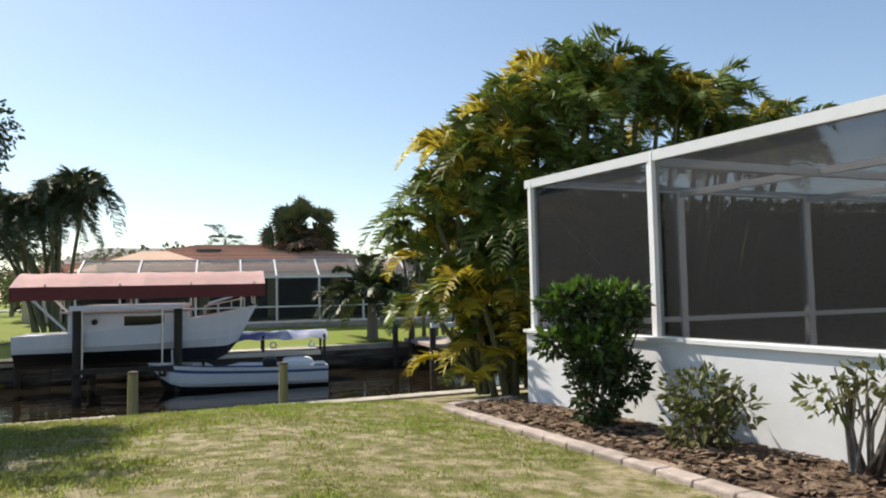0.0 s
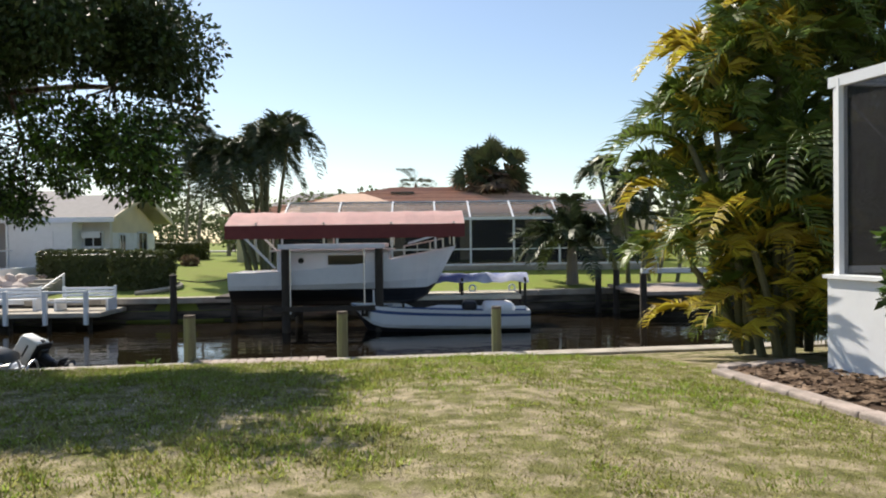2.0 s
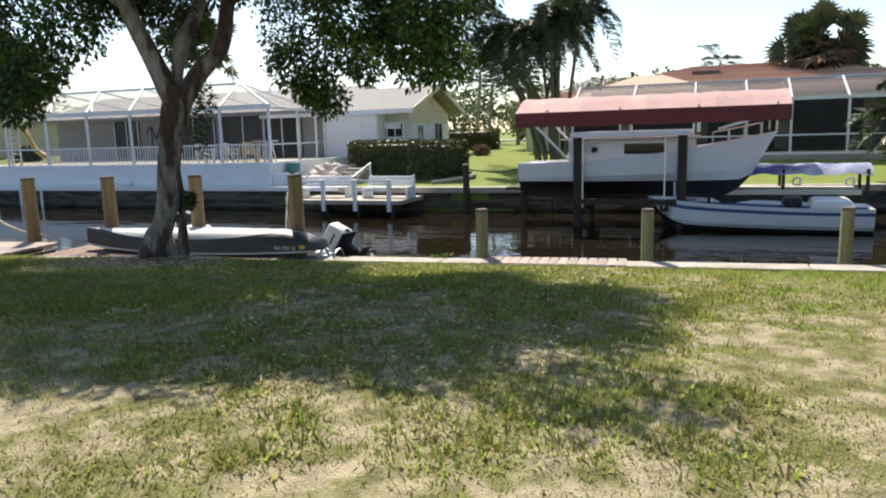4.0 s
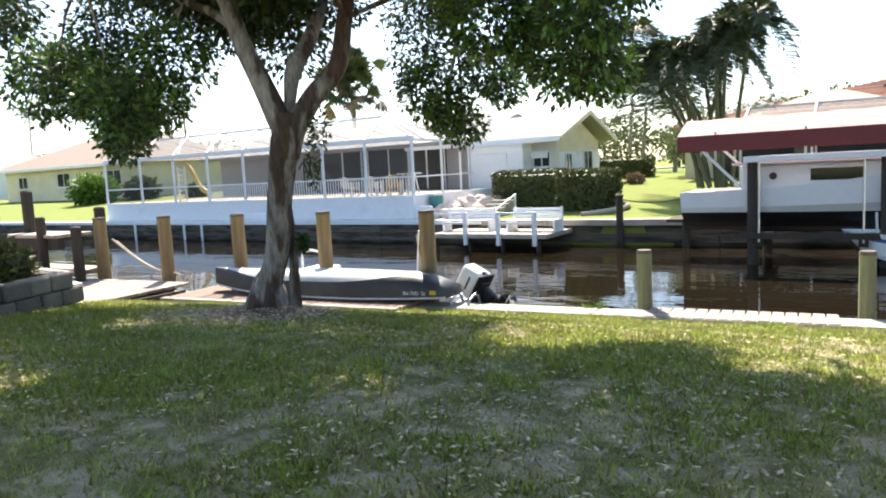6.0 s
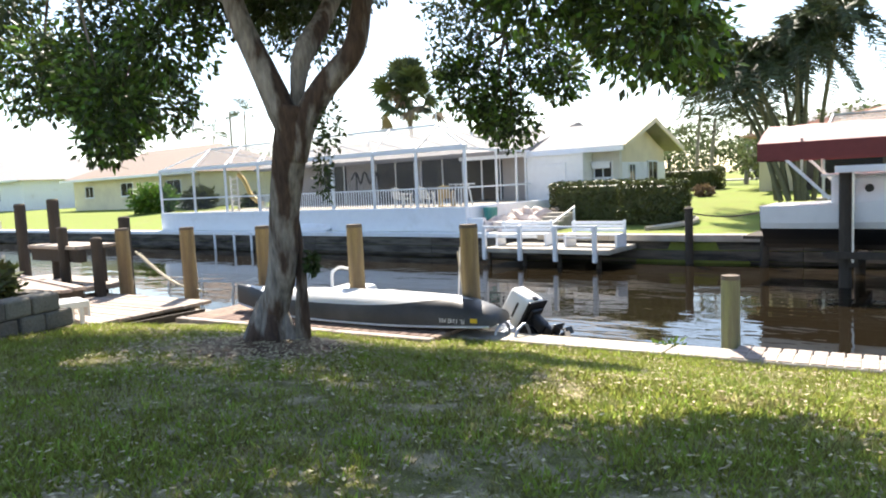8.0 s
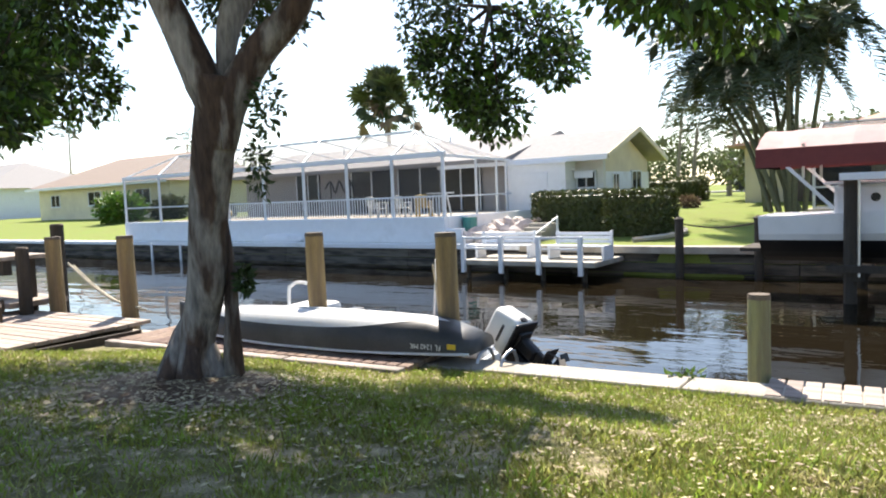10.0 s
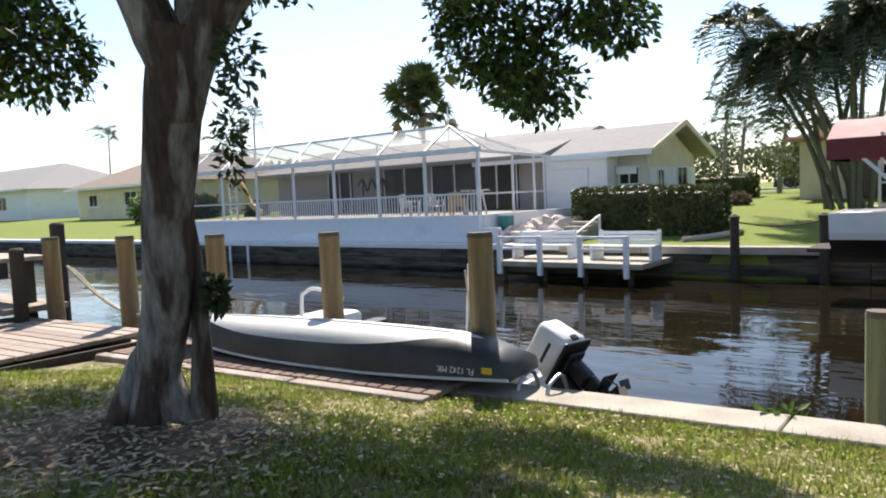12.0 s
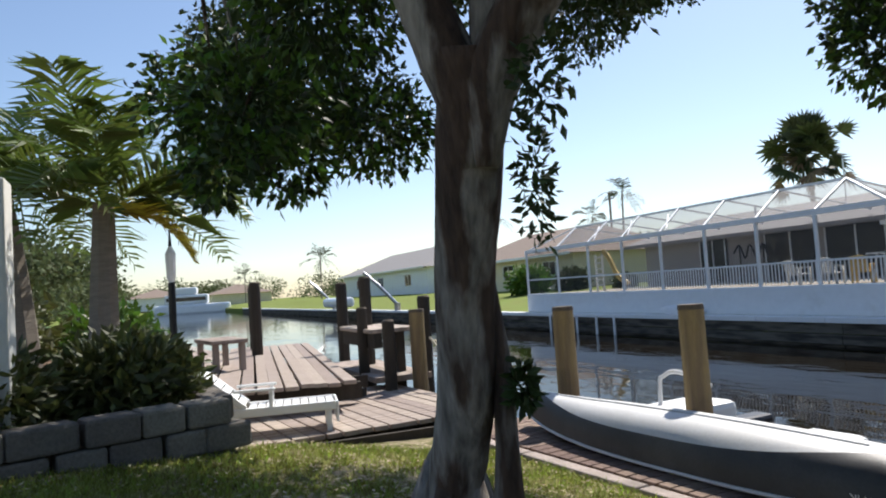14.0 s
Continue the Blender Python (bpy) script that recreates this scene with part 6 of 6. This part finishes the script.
shrub("tall leafy green shrub with bright young tips", (2.6, 3.8, 0.35), [((0.02, 0, 0.36), (0.2, 0.24, 0.32)), ((0.02, 0.0, 0.72), (0.26, 0.28, 0.26)), ((-0.34, 0.1, 0.82), (0.14, 0.16, 0.1)), ((-0.24, 0.13, 1.12), (0.2, 0.18, 0.14)), ((0.2, -0.05, 1.12), (0.26, 0.24, 0.18)), ((-0.02, 0.15, 1.2), (0.2, 0.22, 0.12)), ((0.2, -0.2, 0.55), (0.16, 0.18, 0.2))], 3600, 0.075, LEAF, 21, LEAF_LIGHT)
shrub("sparse olive shrub with yellowing leaves", (2.84, 2.75, 0.37), [((0, 0, 0.27), (0.22, 0.28, 0.2)), ((0.05, 0.04, 0.5), (0.24, 0.28, 0.16)), ((0.15, -0.24, 0.44), (0.13, 0.16, 0.15))], 700, 0.08, SHRUB, 22, None, 16)
shrub("leggy shrub with bare stems and pale leaf tips", (3.2, 1.7, 0.4), [((-0.08, 0.16, 0.55), (0.17, 0.2, 0.13)), ((0.08, -0.08, 0.63), (0.2, 0.24, 0.15)), ((0.08, -0.3, 0.6), (0.2, 0.16, 0.15))], 280, 0.08, SHRUB, 23, None, 26)

# hedges and bushes of the far bank
def hedge(label, lo, hi, count, seed, material=None):
    g = np.random.default_rng(seed)
    ob = thing("clipped_hedge", label, "hedge", "hedges on the far lawn")
    lo, hi = np.array(lo, float), np.array(hi, float)
    part("core", boxed(lo + 0.1, hi - 0.1, 0.08), HEDGE, ob)
    p = lo + (hi - lo) * g.random((count, 3))
    ax = g.integers(0, 3, count)
    sd = g.integers(0, 2, count)
    for a in range(3):
        m = ax == a
        p[m, a] = np.where(sd[m], hi[a], lo[a]) + g.normal(size=m.sum()) * 0.03
    v = g.normal(size=(count, 3))
    v /= np.linalg.norm(v, axis=1)[:, None]
    b = np.cross(v, g.normal(size=(count, 3)))
    b /= np.linalg.norm(b, axis=1)[:, None]
    L = 0.11 * (0.6 + 0.7 * g.random(count))[:, None]
    q = np.stack([p - v * L * 0.5, p + b * L * 0.3, p + v * L * 0.5, p - b * L * 0.3], 1).reshape(-1, 3)
    raw_np("leaves", q, np.arange(count)[:, None] * 4 + np.arange(4), material or HEDGE, ob)


hedge("long box hedge on the far bank, browning on top", (-12.3, 22.0, 0.1), (-10.1, 23.0, 1.31), 5200, 31)
hedge("square box hedge beside the far seawall", (-9.85, 21.3, 0.0), (-8.42, 22.9, 1.26), 5200, 32)
hedge("tall dark hedge behind the screen enclosure", (5.2, 8.2, 0.1), (12, 8.9, 3.0), 9000, 34)
hedge("tall dark hedge beside the screen enclosure", (12.1, 0, 0.3), (12.8, 7.7, 2.9), 5200, 35)
hedge("low box hedge by the cream gable", (-12.9, 33, 0.6), (-10.6, 34.2, 1.65), 3500, 33)


def bush(label, at, r, count, size, material, seed, name="round_bush"):
    g = np.random.default_rng(seed)
    ob = thing(name, label, "bush", at=at)
    v, q = leaf_cloud(g, [((0, 0, r * 0.6), (r, r, r * 0.7)), ((r * 0.3, 0, r * 0.5), (r * 0.8, r * 0.7, r * 0.55))], count, size, 2.2, 0.4, 0)
    raw_np("leaves", v, q, material, ob)
    bm = bmesh.new()
    for k in range(6):
        tube(bm, [(0, 0, -0.05), (r * 0.4 * math.cos(k), r * 0.4 * math.sin(k), r * 0.7)], [0.02, 0.008], 5)
    part("stem_cluster", bm, BARK, ob)


bush("small brown ornamental grass on the far lawn", (-9.9, 29, far_z(29)), 0.3, 500, 0.14, DRY, 41, "ornamental_grass")
bush("leafy low bush under the window", (-13.2, 25.0, far_z(25)), 0.55, 900, 0.13, LEAF_LIGHT, 42)
bush("leafy low bush under the window", (-12.2, 25.2, far_z(25)), 0.5, 900, 0.13, HEDGE, 43)
bush("leafy low bush by the gable wall", (-10.7, 27.6, far_z(27)), 0.4, 700, 0.12, HEDGE, 44)
bush("bright green rounded bush on the neighbouring lawn", (-42, 27, far_z(27)), 1.3, 2500, 0.3, LEAF_LIGHT, 45)
bush("dark rounded bush by the cream bungalow", (-41, 29.5, far_z(29)), 1.0, 1500, 0.3, HEDGE, 46)
bush("dark rounded bush by the cream bungalow", (-36.5, 30, far_z(29)), 0.6, 900, 0.25, HEDGE, 47)
bush("green weed sprouting from the seawall", (-4.05, 8.8, -0.1), 0.12, 90, 0.07, LEAF_LIGHT, 48, "seawall_weed")
bush("bright leafy shrub beside the raised dock", (-15.2, 4.7, 0.35), 0.75, 1500, 0.16, LEAF_LIGHT, 49)
bush("dark spreading juniper in the stone planter", (-9.3, 5.0, 0.5), 0.45, 4200, 0.09, HEDGE, 50)
bush("dark spreading juniper in the stone planter", (-8.2, 4.2, 0.5), 0.5, 4200, 0.09, HEDGE, 51)
bush("dark spreading juniper in the stone planter", (-8.55, 5.05, 0.5), 0.45, 4200, 0.09, HEDGE, 54)
bush("dark spreading juniper in the stone planter", (-10.3, 5.0, 0.5), 0.42, 2400, 0.09, HEDGE, 52)
bush("yellow-green shrub under the palms", (-14.5, 3.3, 0.5), 0.9, 1500, 0.16, SHRUB, 53)

# palms
palm("dock_palm", "small feather palm with one yellowed frond", (-12.3, 4.75, 0.45), [((0, 0, 0), (-0.05, 0.05, 2.0))], FROND, 2.3, 15, 0.62, 34, PALM_BARK, 61, FROND_GOLD, 0.0, 0.42, (0.1, 1.2), 0.15)
p = palm("dock_palm", "small feather palm crowded beside another", (-13.0, 3.9, 0.45), [((0, 0, 0), (0.1, -0.2, 2.3))], FROND, 2.2, 15, 0.6, 30, PALM_BARK, 62, FROND_GOLD, 0.0, 0.5, (0.1, 1.2), 0.17)
hang = ([], [])
rr = random.Random(6)
for k in range(4):
    frond(hang, (0.5 + 0.1 * k, 0.85, 1.9), rr.uniform(1.0, 1.7), 0.25, 1.15, 0.75, 0.4, 26, rr)
raw("old_frond", hang[0], hang[1], FROND_GOLD, p, "orange-yellow ageing frond")
palm("coconut_palm", "young coconut palm on the far lawn", (4.1, 21.6, 0.1), [((0, 0, 0), (0.0, 0.0, 1.35))], FROND_FAR, 2.3, 22, 0.62, 34, PALM_BARK, 63, None, 0, 0.62, (0.1, 1.4), 0.16, wide=1.7)
palm("areca_palm_clump", "clump of slender palms on the far bank", (5.6, 22.0, 0.1), [((0, 0, 0), (-0.4, 0.3, 3.4)), ((0.4, 0.2, 0), (0.5, 0.5, 3.0)), ((0.8, 0, 0), (1.3, 0.2, 3.6)), ((0.3, -0.3, 0), (0.1, -0.5, 2.3)), ((1.4, 0.2, 0), (2.1, 0.2, 3.0)), ((2.0, 0.2, 0), (2.9, 0.2, 3.7)), ((1.2, 0.5, 0), (1.0, 0.9, 2.0))], FROND_FAR, 1.5, 13, 0.45, 24, CANE, 64, None, 0, 0.85, (0.6, 1.5), 0.05, wide=1.7)
stems = [((rnd.uniform(-0.5, 0.6), rnd.uniform(-0.4, 0.4), 0), (rnd.uniform(-2.6, 1.7), rnd.uniform(-1.2, 1.0), rnd.uniform(3.4, 5.2))) for k in range(13)]
palm("tall_areca_palm_clump", "tall many-stemmed palm clump behind the boat lift", (-6.2, 25.0, 0.55), stems, FROND_FAR, 1.8, 14, 0.6, 26, CANE, 65, None, 0, 1.05, (0.1, 1.5), 0.06, wide=1.35)


def fan_palm(label, at, height, r, seed, dry=60):
    g = random.Random(seed)
    ob = thing("cabbage_palm", label, "palm", at=at)
    part("trunk", tubed([(0, 0, 0), (0.05, 0, height * 0.6), (0, 0, height)], [0.2, 0.17, 0.19], 10), PALM_BARK, ob)
    for nm, count, m, lo, hi in (("crown", 64, FROND_FAR, -0.7, 1.5), ("dry_skirt", dry, DRY, -1.5, 0.1)):
        V, F = [], []
        for i in range(count):
            yaw, up = g.uniform(0, 6.28), g.uniform(lo, hi)
            d = Vector((math.cos(yaw) * math.cos(up), math.sin(yaw) * math.cos(up), math.sin(up)))
            c = Vector((0, 0, height)) + d * r * g.uniform(0.02, 0.85)
            s = d.cross(Vector((0, 0, 1))).normalized()
            s = Matrix.Rotation(g.uniform(-1.2, 1.2), 3, d) @ s
            for j in range(11):
                a = -1.35 + 2.7 * j / 10
                e = (d * math.cos(a) + s * math.sin(a)).normalized()
                tip = c + e * r * 0.48 - Vector((0, 0, 0.12 * r * g.random()))
                w = (s * math.cos(a) - d * math.sin(a)) * 0.04 * r
                k = len(V)
                V += [tuple(c), tuple(c + e * r * 0.25 + w), tuple(tip), tuple(c + e * r * 0.25 - w)]
                F.append((k, k + 1, k + 2, k + 3))
        raw(nm, V, F, m, ob, "" if nm == "crown" else "brown dead fan leaves")


fan_palm("shaggy cabbage palm with brown dead skirt", (2.93, 34.5, 0.7), 3.9, 1.75, 71, 110)
fan_palm("cabbage palm behind the porch house", (-38, 47, 0.8), 7.6, 2.9, 72, 6)
for k, (x, y, h, L) in enumerate(((-13.5, 42, 3.6, 2.2), (-11.2, 40, 3.0, 2.2), (-15.5, 46, 4.6, 2.3), (-60, 48, 8.5, 2.8), (-110, 30, 6.0, 3.6), (-84, 46, 9, 3), (-1, 48, 4.6, 2.4), (-68, 50, 7, 3), (-150, 24, 5, 4))):
    palm("distant_palm", "tall slim feather palm in the distance", (x, y, 0.7), [((0, 0, 0), (0.3, 0, h))], FROND_FAR, L, 16, L * 0.28, 14, PALM_BARK, 80 + k, None, 0, 0.45, (-0.5, 1.4), 0.1)


def far_tree(label, at, h, w, seed, count=900):
    g = np.random.default_rng(seed)
    r = random.Random(seed)
    ob = thing("distant_tree", label, "tree", at=at)
    part("trunk", tubed([(0, 0, 0), (0, 0, h * 0.5)], [0.18, 0.1], 7), BARK, ob)
    bl = [((r.uniform(-0.5, 0.5) * w, r.uniform(-0.4, 0.4) * w, h * r.uniform(0.25, 0.85)), (w * r.uniform(0.25, 0.4), w * r.uniform(0.25, 0.4), h * r.uniform(0.14, 0.24))) for k in range(11)]
    v, q = leaf_cloud(g, bl, int(count * 2.4), max(0.16, w * 0.05), 1.5, 0.2, 0)
    raw_np("crown", v, q, FAR_TREES, ob)


for k, (x, y, h, w) in enumerate(((-9, 46, 3.2, 4), (-4.5, 50, 4.2, 6), (-16, 60, 4.2, 6), (1, 46, 3.6, 4), (8, 46, 4, 5), (12, 30, 4.5, 6), (16, 34, 5, 7), (-22, 60, 4.6, 6), (-70, 52, 5.5, 8), (-100, 55, 6, 12), (-6.5, 36, 3.4, 3.5), (-8.4, 33, 2.2, 2.5))):
    far_tree("rounded broadleaf tree in the distance", (x, y, 0.7), h, w, 100 + k)
for k in range(26):
    y = -60 + k * 5.5
    far_tree("hazy tree at the far end of the canal", (-178 - 8 * rnd.random() - (30 if 0 < y < 40 else 0), y, 0.2), rnd.uniform(5, 9), rnd.uniform(8, 13), 200 + k, 420)
for k in range(9):
    far_tree("dark tree behind the neighbouring houses", (-70 - k * 12 + rnd.uniform(-3, 3), 56 + rnd.uniform(-4, 6), 0.5), rnd.uniform(5, 7.5), rnd.uniform(8, 12), 300 + k, 500)
for k in range(7):
    far_tree("dense tree on the near bank beyond the dock", (-24 - k * 9, 1.5 - rnd.uniform(0, 3), 0.1), rnd.uniform(3.5, 5.5), rnd.uniform(4, 6), 330 + k, 900)

# ---- lawn grass, weeds and leaf litter ----
def blades(name, label, n, area, hgt, material, seed, keep=None, width=0.006, patch=0.0):
    g = np.random.default_rng(seed)
    x = area[0] + (area[1] - area[0]) * g.random(n)
    top = 8.78 + 0.105 * (x + 4) - 0.34
    y = area[2] + (top - area[2]) * g.random(n)
    if keep is not None:
        m = keep(x, y, g)
        x, y = x[m], y[m]
    n = len(x)
    z = lawn_np(x, y) - 0.008
    a = g.random(n) * 2 * np.pi
    h = hgt * (0.5 + g.random(n))
    lean = h * (0.5 + 1.4 * g.random(n))
    c, s = np.cos(a), np.sin(a)
    w = width * (0.7 + 0.6 * g.random(n))
    p0 = np.stack([x - s * w, y + c * w, z], 1)
    p1 = np.stack([x + s * w, y - c * w, z], 1)
    p2 = np.stack([x + c * lean, y + s * lean, z + h], 1)
    v = np.stack([p0, p1, p2], 1).reshape(-1, 3)
    ob = raw_np(name, v, np.arange(n)[:, None] * 3 + np.arange(3), material)
    return tagged(ob, label, "grass", kind="stuff")


def patchy(x, y, g):
    walkway = (x < -5.88) & (y > 7.52 + 0.105 * (x + 9.35))
    f = np.sin(x * 1.9 + 1.3 * np.sin(y * 1.1)) + np.sin(y * 2.3 + 1.7 * np.sin(x * 0.8 + 1)) + 0.8 * np.sin(x * 5.1 + y * 3.7) + 0.9 * np.sin(x * 13 + 3 * np.sin(y * 7)) * np.sin(y * 15 + 2 * np.sin(x * 5))
    off = (x > 1.9 + (5.72 - y) * 0.148) | ((x < -7.3) & (y < 3.45 + (-7.3 - x) * 2.8 + 0.05)) | ((x < -9.35) & (y > 5.5))
    bare = np.exp(-((x + 5.9) ** 2 + (y - 6.05) ** 2) / 0.4)
    return (g.random(len(x)) < 0.66 + 0.25 * f) & ~off & ~walkway & (g.random(len(x)) > bare * 1.1)


def inside(x, y, g):
    pit_edge = 0.45 * (0.5 + 0.9 * g.random(len(x)))
    return ((x + 5.85) ** 2 + (y - 5.98) ** 2 > pit_edge) & ~((x < -5.88) & (y > 7.52 + 0.105 * (x + 9.35))) & ~((x > 1.9 + (5.72 - y) * 0.148) | ((x < -7.3) & (y < 3.45 + (-7.3 - x) * 2.8 + 0.05)) | ((x < -9.35) & (y > 5.5)))


def tufts(name, label, clumps, per, area, hgt, material, seed, keep, radius=0.06, width=0.005):
    """Clumps of blades that lean outwards from their middle."""
    g = np.random.default_rng(seed)
    cx = area[0] + (area[1] - area[0]) * g.random(clumps)
    cy = area[2] + (8.44 + 0.105 * (cx + 4) - area[2]) * g.random(clumps)
    m = keep(cx, cy, g)
    cx, cy = cx[m], cy[m]
    size = (0.5 + g.random(len(cx)))
    cx, cy, size = np.repeat(cx, per), np.repeat(cy, per), np.repeat(size, per)
    n = len(cx)
    a = g.random(n) * 2 * np.pi
    d = radius * size * np.sqrt(g.random(n))
    x, y = cx + d * np.cos(a), cy + d * np.sin(a)
    ok = inside(x, y, g) & (y < 8.44 + 0.105 * (x + 4))
    x, y, a, size, n = x[ok], y[ok], a[ok] + g.normal(size=ok.sum()) * 0.6, size[ok], ok.sum()
    z = lawn_np(x, y) - 0.006
    h = hgt * size * (0.5 + 0.8 * g.random(n))
    lean = h * (0.3 + 1.1 * g.random(n))
    c, s = np.cos(a), np.sin(a)
    w = width * (0.7 + 0.6 * g.random(n))
    v = np.stack([np.stack([x - s * w, y + c * w, z], 1), np.stack([x + s * w, y - c * w, z], 1), np.stack([x + c * lean, y + s * lean, z + h], 1)], 1).reshape(-1, 3)
    return tagged(raw_np(name, v, np.arange(n)[:, None] * 3 + np.arange(3), material), label, "grass", kind="stuff")


def lushness(x, y):
    """How thick the grass grows: thick under the tree and by the seawall, thin and patchy in the open."""
    f = 0.7 * np.sin(x * 2.3 + 1.9 * np.sin(y * 1.3)) + 0.7 * np.sin(y * 2.9 + 2.1 * np.sin(x * 1.1 + 1)) + 1.2 * np.sin(x * 7.1 + 1.9 * np.sin(y * 4.1)) * np.sin(y * 6.3 + 1.6 * np.sin(x * 3.3))
    return f + 0.9 * np.clip((y - 3.5) / 2.0, -0.6, 1) + 0.5 * np.clip((-1.5 - x) / 2, -0.5, 1)


blades("lawn_grass", "short green lawn grass growing in patches", 700000, (-10, 3.2, -2.0), 0.016, GRASS, 5, patchy, 0.005)
blades("lawn_thatch", "dry straw-coloured grass thatch", 230000, (-10, 3.2, -2.0), 0.01, STRAW, 6, inside, 0.0035)
tufts("lawn_tufts", "fresh green grass tufts on the thin lawn", 17000, 14, (-10, 3.2, -2.0), 0.034, WEED, 7, lambda x, y, g: lushness(x, y) + g.normal(size=len(x)) * 0.5 > 0.9)
tufts("lawn_tufts", "thick coarse grass tufts in the shade of the tree", 22000, 11, (-8.5, -0.8, 2.2), 0.03, GRASS, 9, lambda x, y, g: lushness(x, y) + g.normal(size=len(x)) * 0.8 > 0.5, 0.05, 0.0055)
tufts("lawn_tufts", "olive grass tufts on the thin lawn", 12000, 12, (-10, 3.2, -2.0), 0.028, GRASS, 8, lambda x, y, g: lushness(x, y) + g.normal(size=len(x)) * 0.6 > 0.1)


def litter(name, label, n, xr, yr, size, seed, centre=None, spread=1.0):
    g = np.random.default_rng(seed)
    if centre:
        x, y = centre[0] + g.normal(size=n) * spread, centre[1] + g.normal(size=n) * spread
    else:
        x, y = xr[0] + (xr[1] - xr[0]) * g.random(n), yr[0] + (yr[1] - yr[0]) * g.random(n)
    d = 8.78 + 0.105 * (x + 4) - 0.35 - y
    ok = (d > 0.05) & ~((x < -5.88) & (y > 7.52 + 0.105 * (x + 9.35))) & ~((x < -9.35) & (y > 5.5))
    x, y, d = x[ok], y[ok], d[ok]
    n = len(x)
    z = lawn_np(x, y) + 0.008 + 0.015 * g.random(n)
    a = g.random(n) * 2 * np.pi
    p = np.stack([x, y, z], 1)
    L = size * (0.6 + 0.8 * g.random(n))
    u = np.stack([np.cos(a), np.sin(a), 0.5 * (g.random(n) - 0.5)], 1) * L[:, None]
    w = np.stack([-np.sin(a), np.cos(a), 0.5 * (g.random(n) - 0.5)], 1) * (L * 0.4)[:, None]
    q = np.stack([p - u * 0.5, p + w * 0.5, p + u * 0.5, p - w * 0.5], 1).reshape(-1, 3)
    tagged(raw_np(name, q, np.arange(n)[:, None] * 4 + np.arange(4), LITTER), label, "leaf litter", kind="stuff")


litter("leaf_litter", "dry brown leaves fallen round the tree", 2600, None, None, 0.04, 14, (-5.85, 5.95), 0.55)
litter("leaf_litter", "dry leaves scattered over the lawn", 11000, (-9, -1.6), (3.3, 8.3), 0.028, 15)
pit = bmesh.new()
ctr = pit.verts.new((-5.92, 6.15, lawn_z(-5.92, 6.15) + 0.01))
ring1 = [pit.verts.new((-5.92 + 0.35 * math.cos(a), 6.15 + 0.35 * math.sin(a), lawn_z(-5.92 + 0.35 * math.cos(a), 6.15 + 0.35 * math.sin(a)) + 0.012)) for a in np.linspace(0, 2 * math.pi, 20, endpoint=False)]
ring2 = []
for a in np.linspace(0, 2 * math.pi, 20, endpoint=False):
    r = 0.6 + 0.3 * noise.noise((math.cos(a) * 3, math.sin(a) * 3, 5))
    x, y = -5.92 + r * math.cos(a), 6.08 + r * math.sin(a)
    ring2.append(pit.verts.new((x, y, lawn_z(x, y) + 0.004)))
for k in range(20):
    pit.faces.new((ctr, ring1[k], ring1[(k + 1) % 20]))
    pit.faces.new((ring1[k], ring2[k], ring2[(k + 1) % 20], ring1[(k + 1) % 20]))
solo("bare_soil", pit, SOIL, "bare sandy soil round the tree foot", "soil", kind="structure", smooth=True)

# ---- bring the plan to metres ----
for ob in list(scene.objects):
    if ob.parent is None and ob.type in {"MESH", "EMPTY"}:
        ob.matrix_basis = Matrix.Scale(S, 4) @ ob.matrix_basis
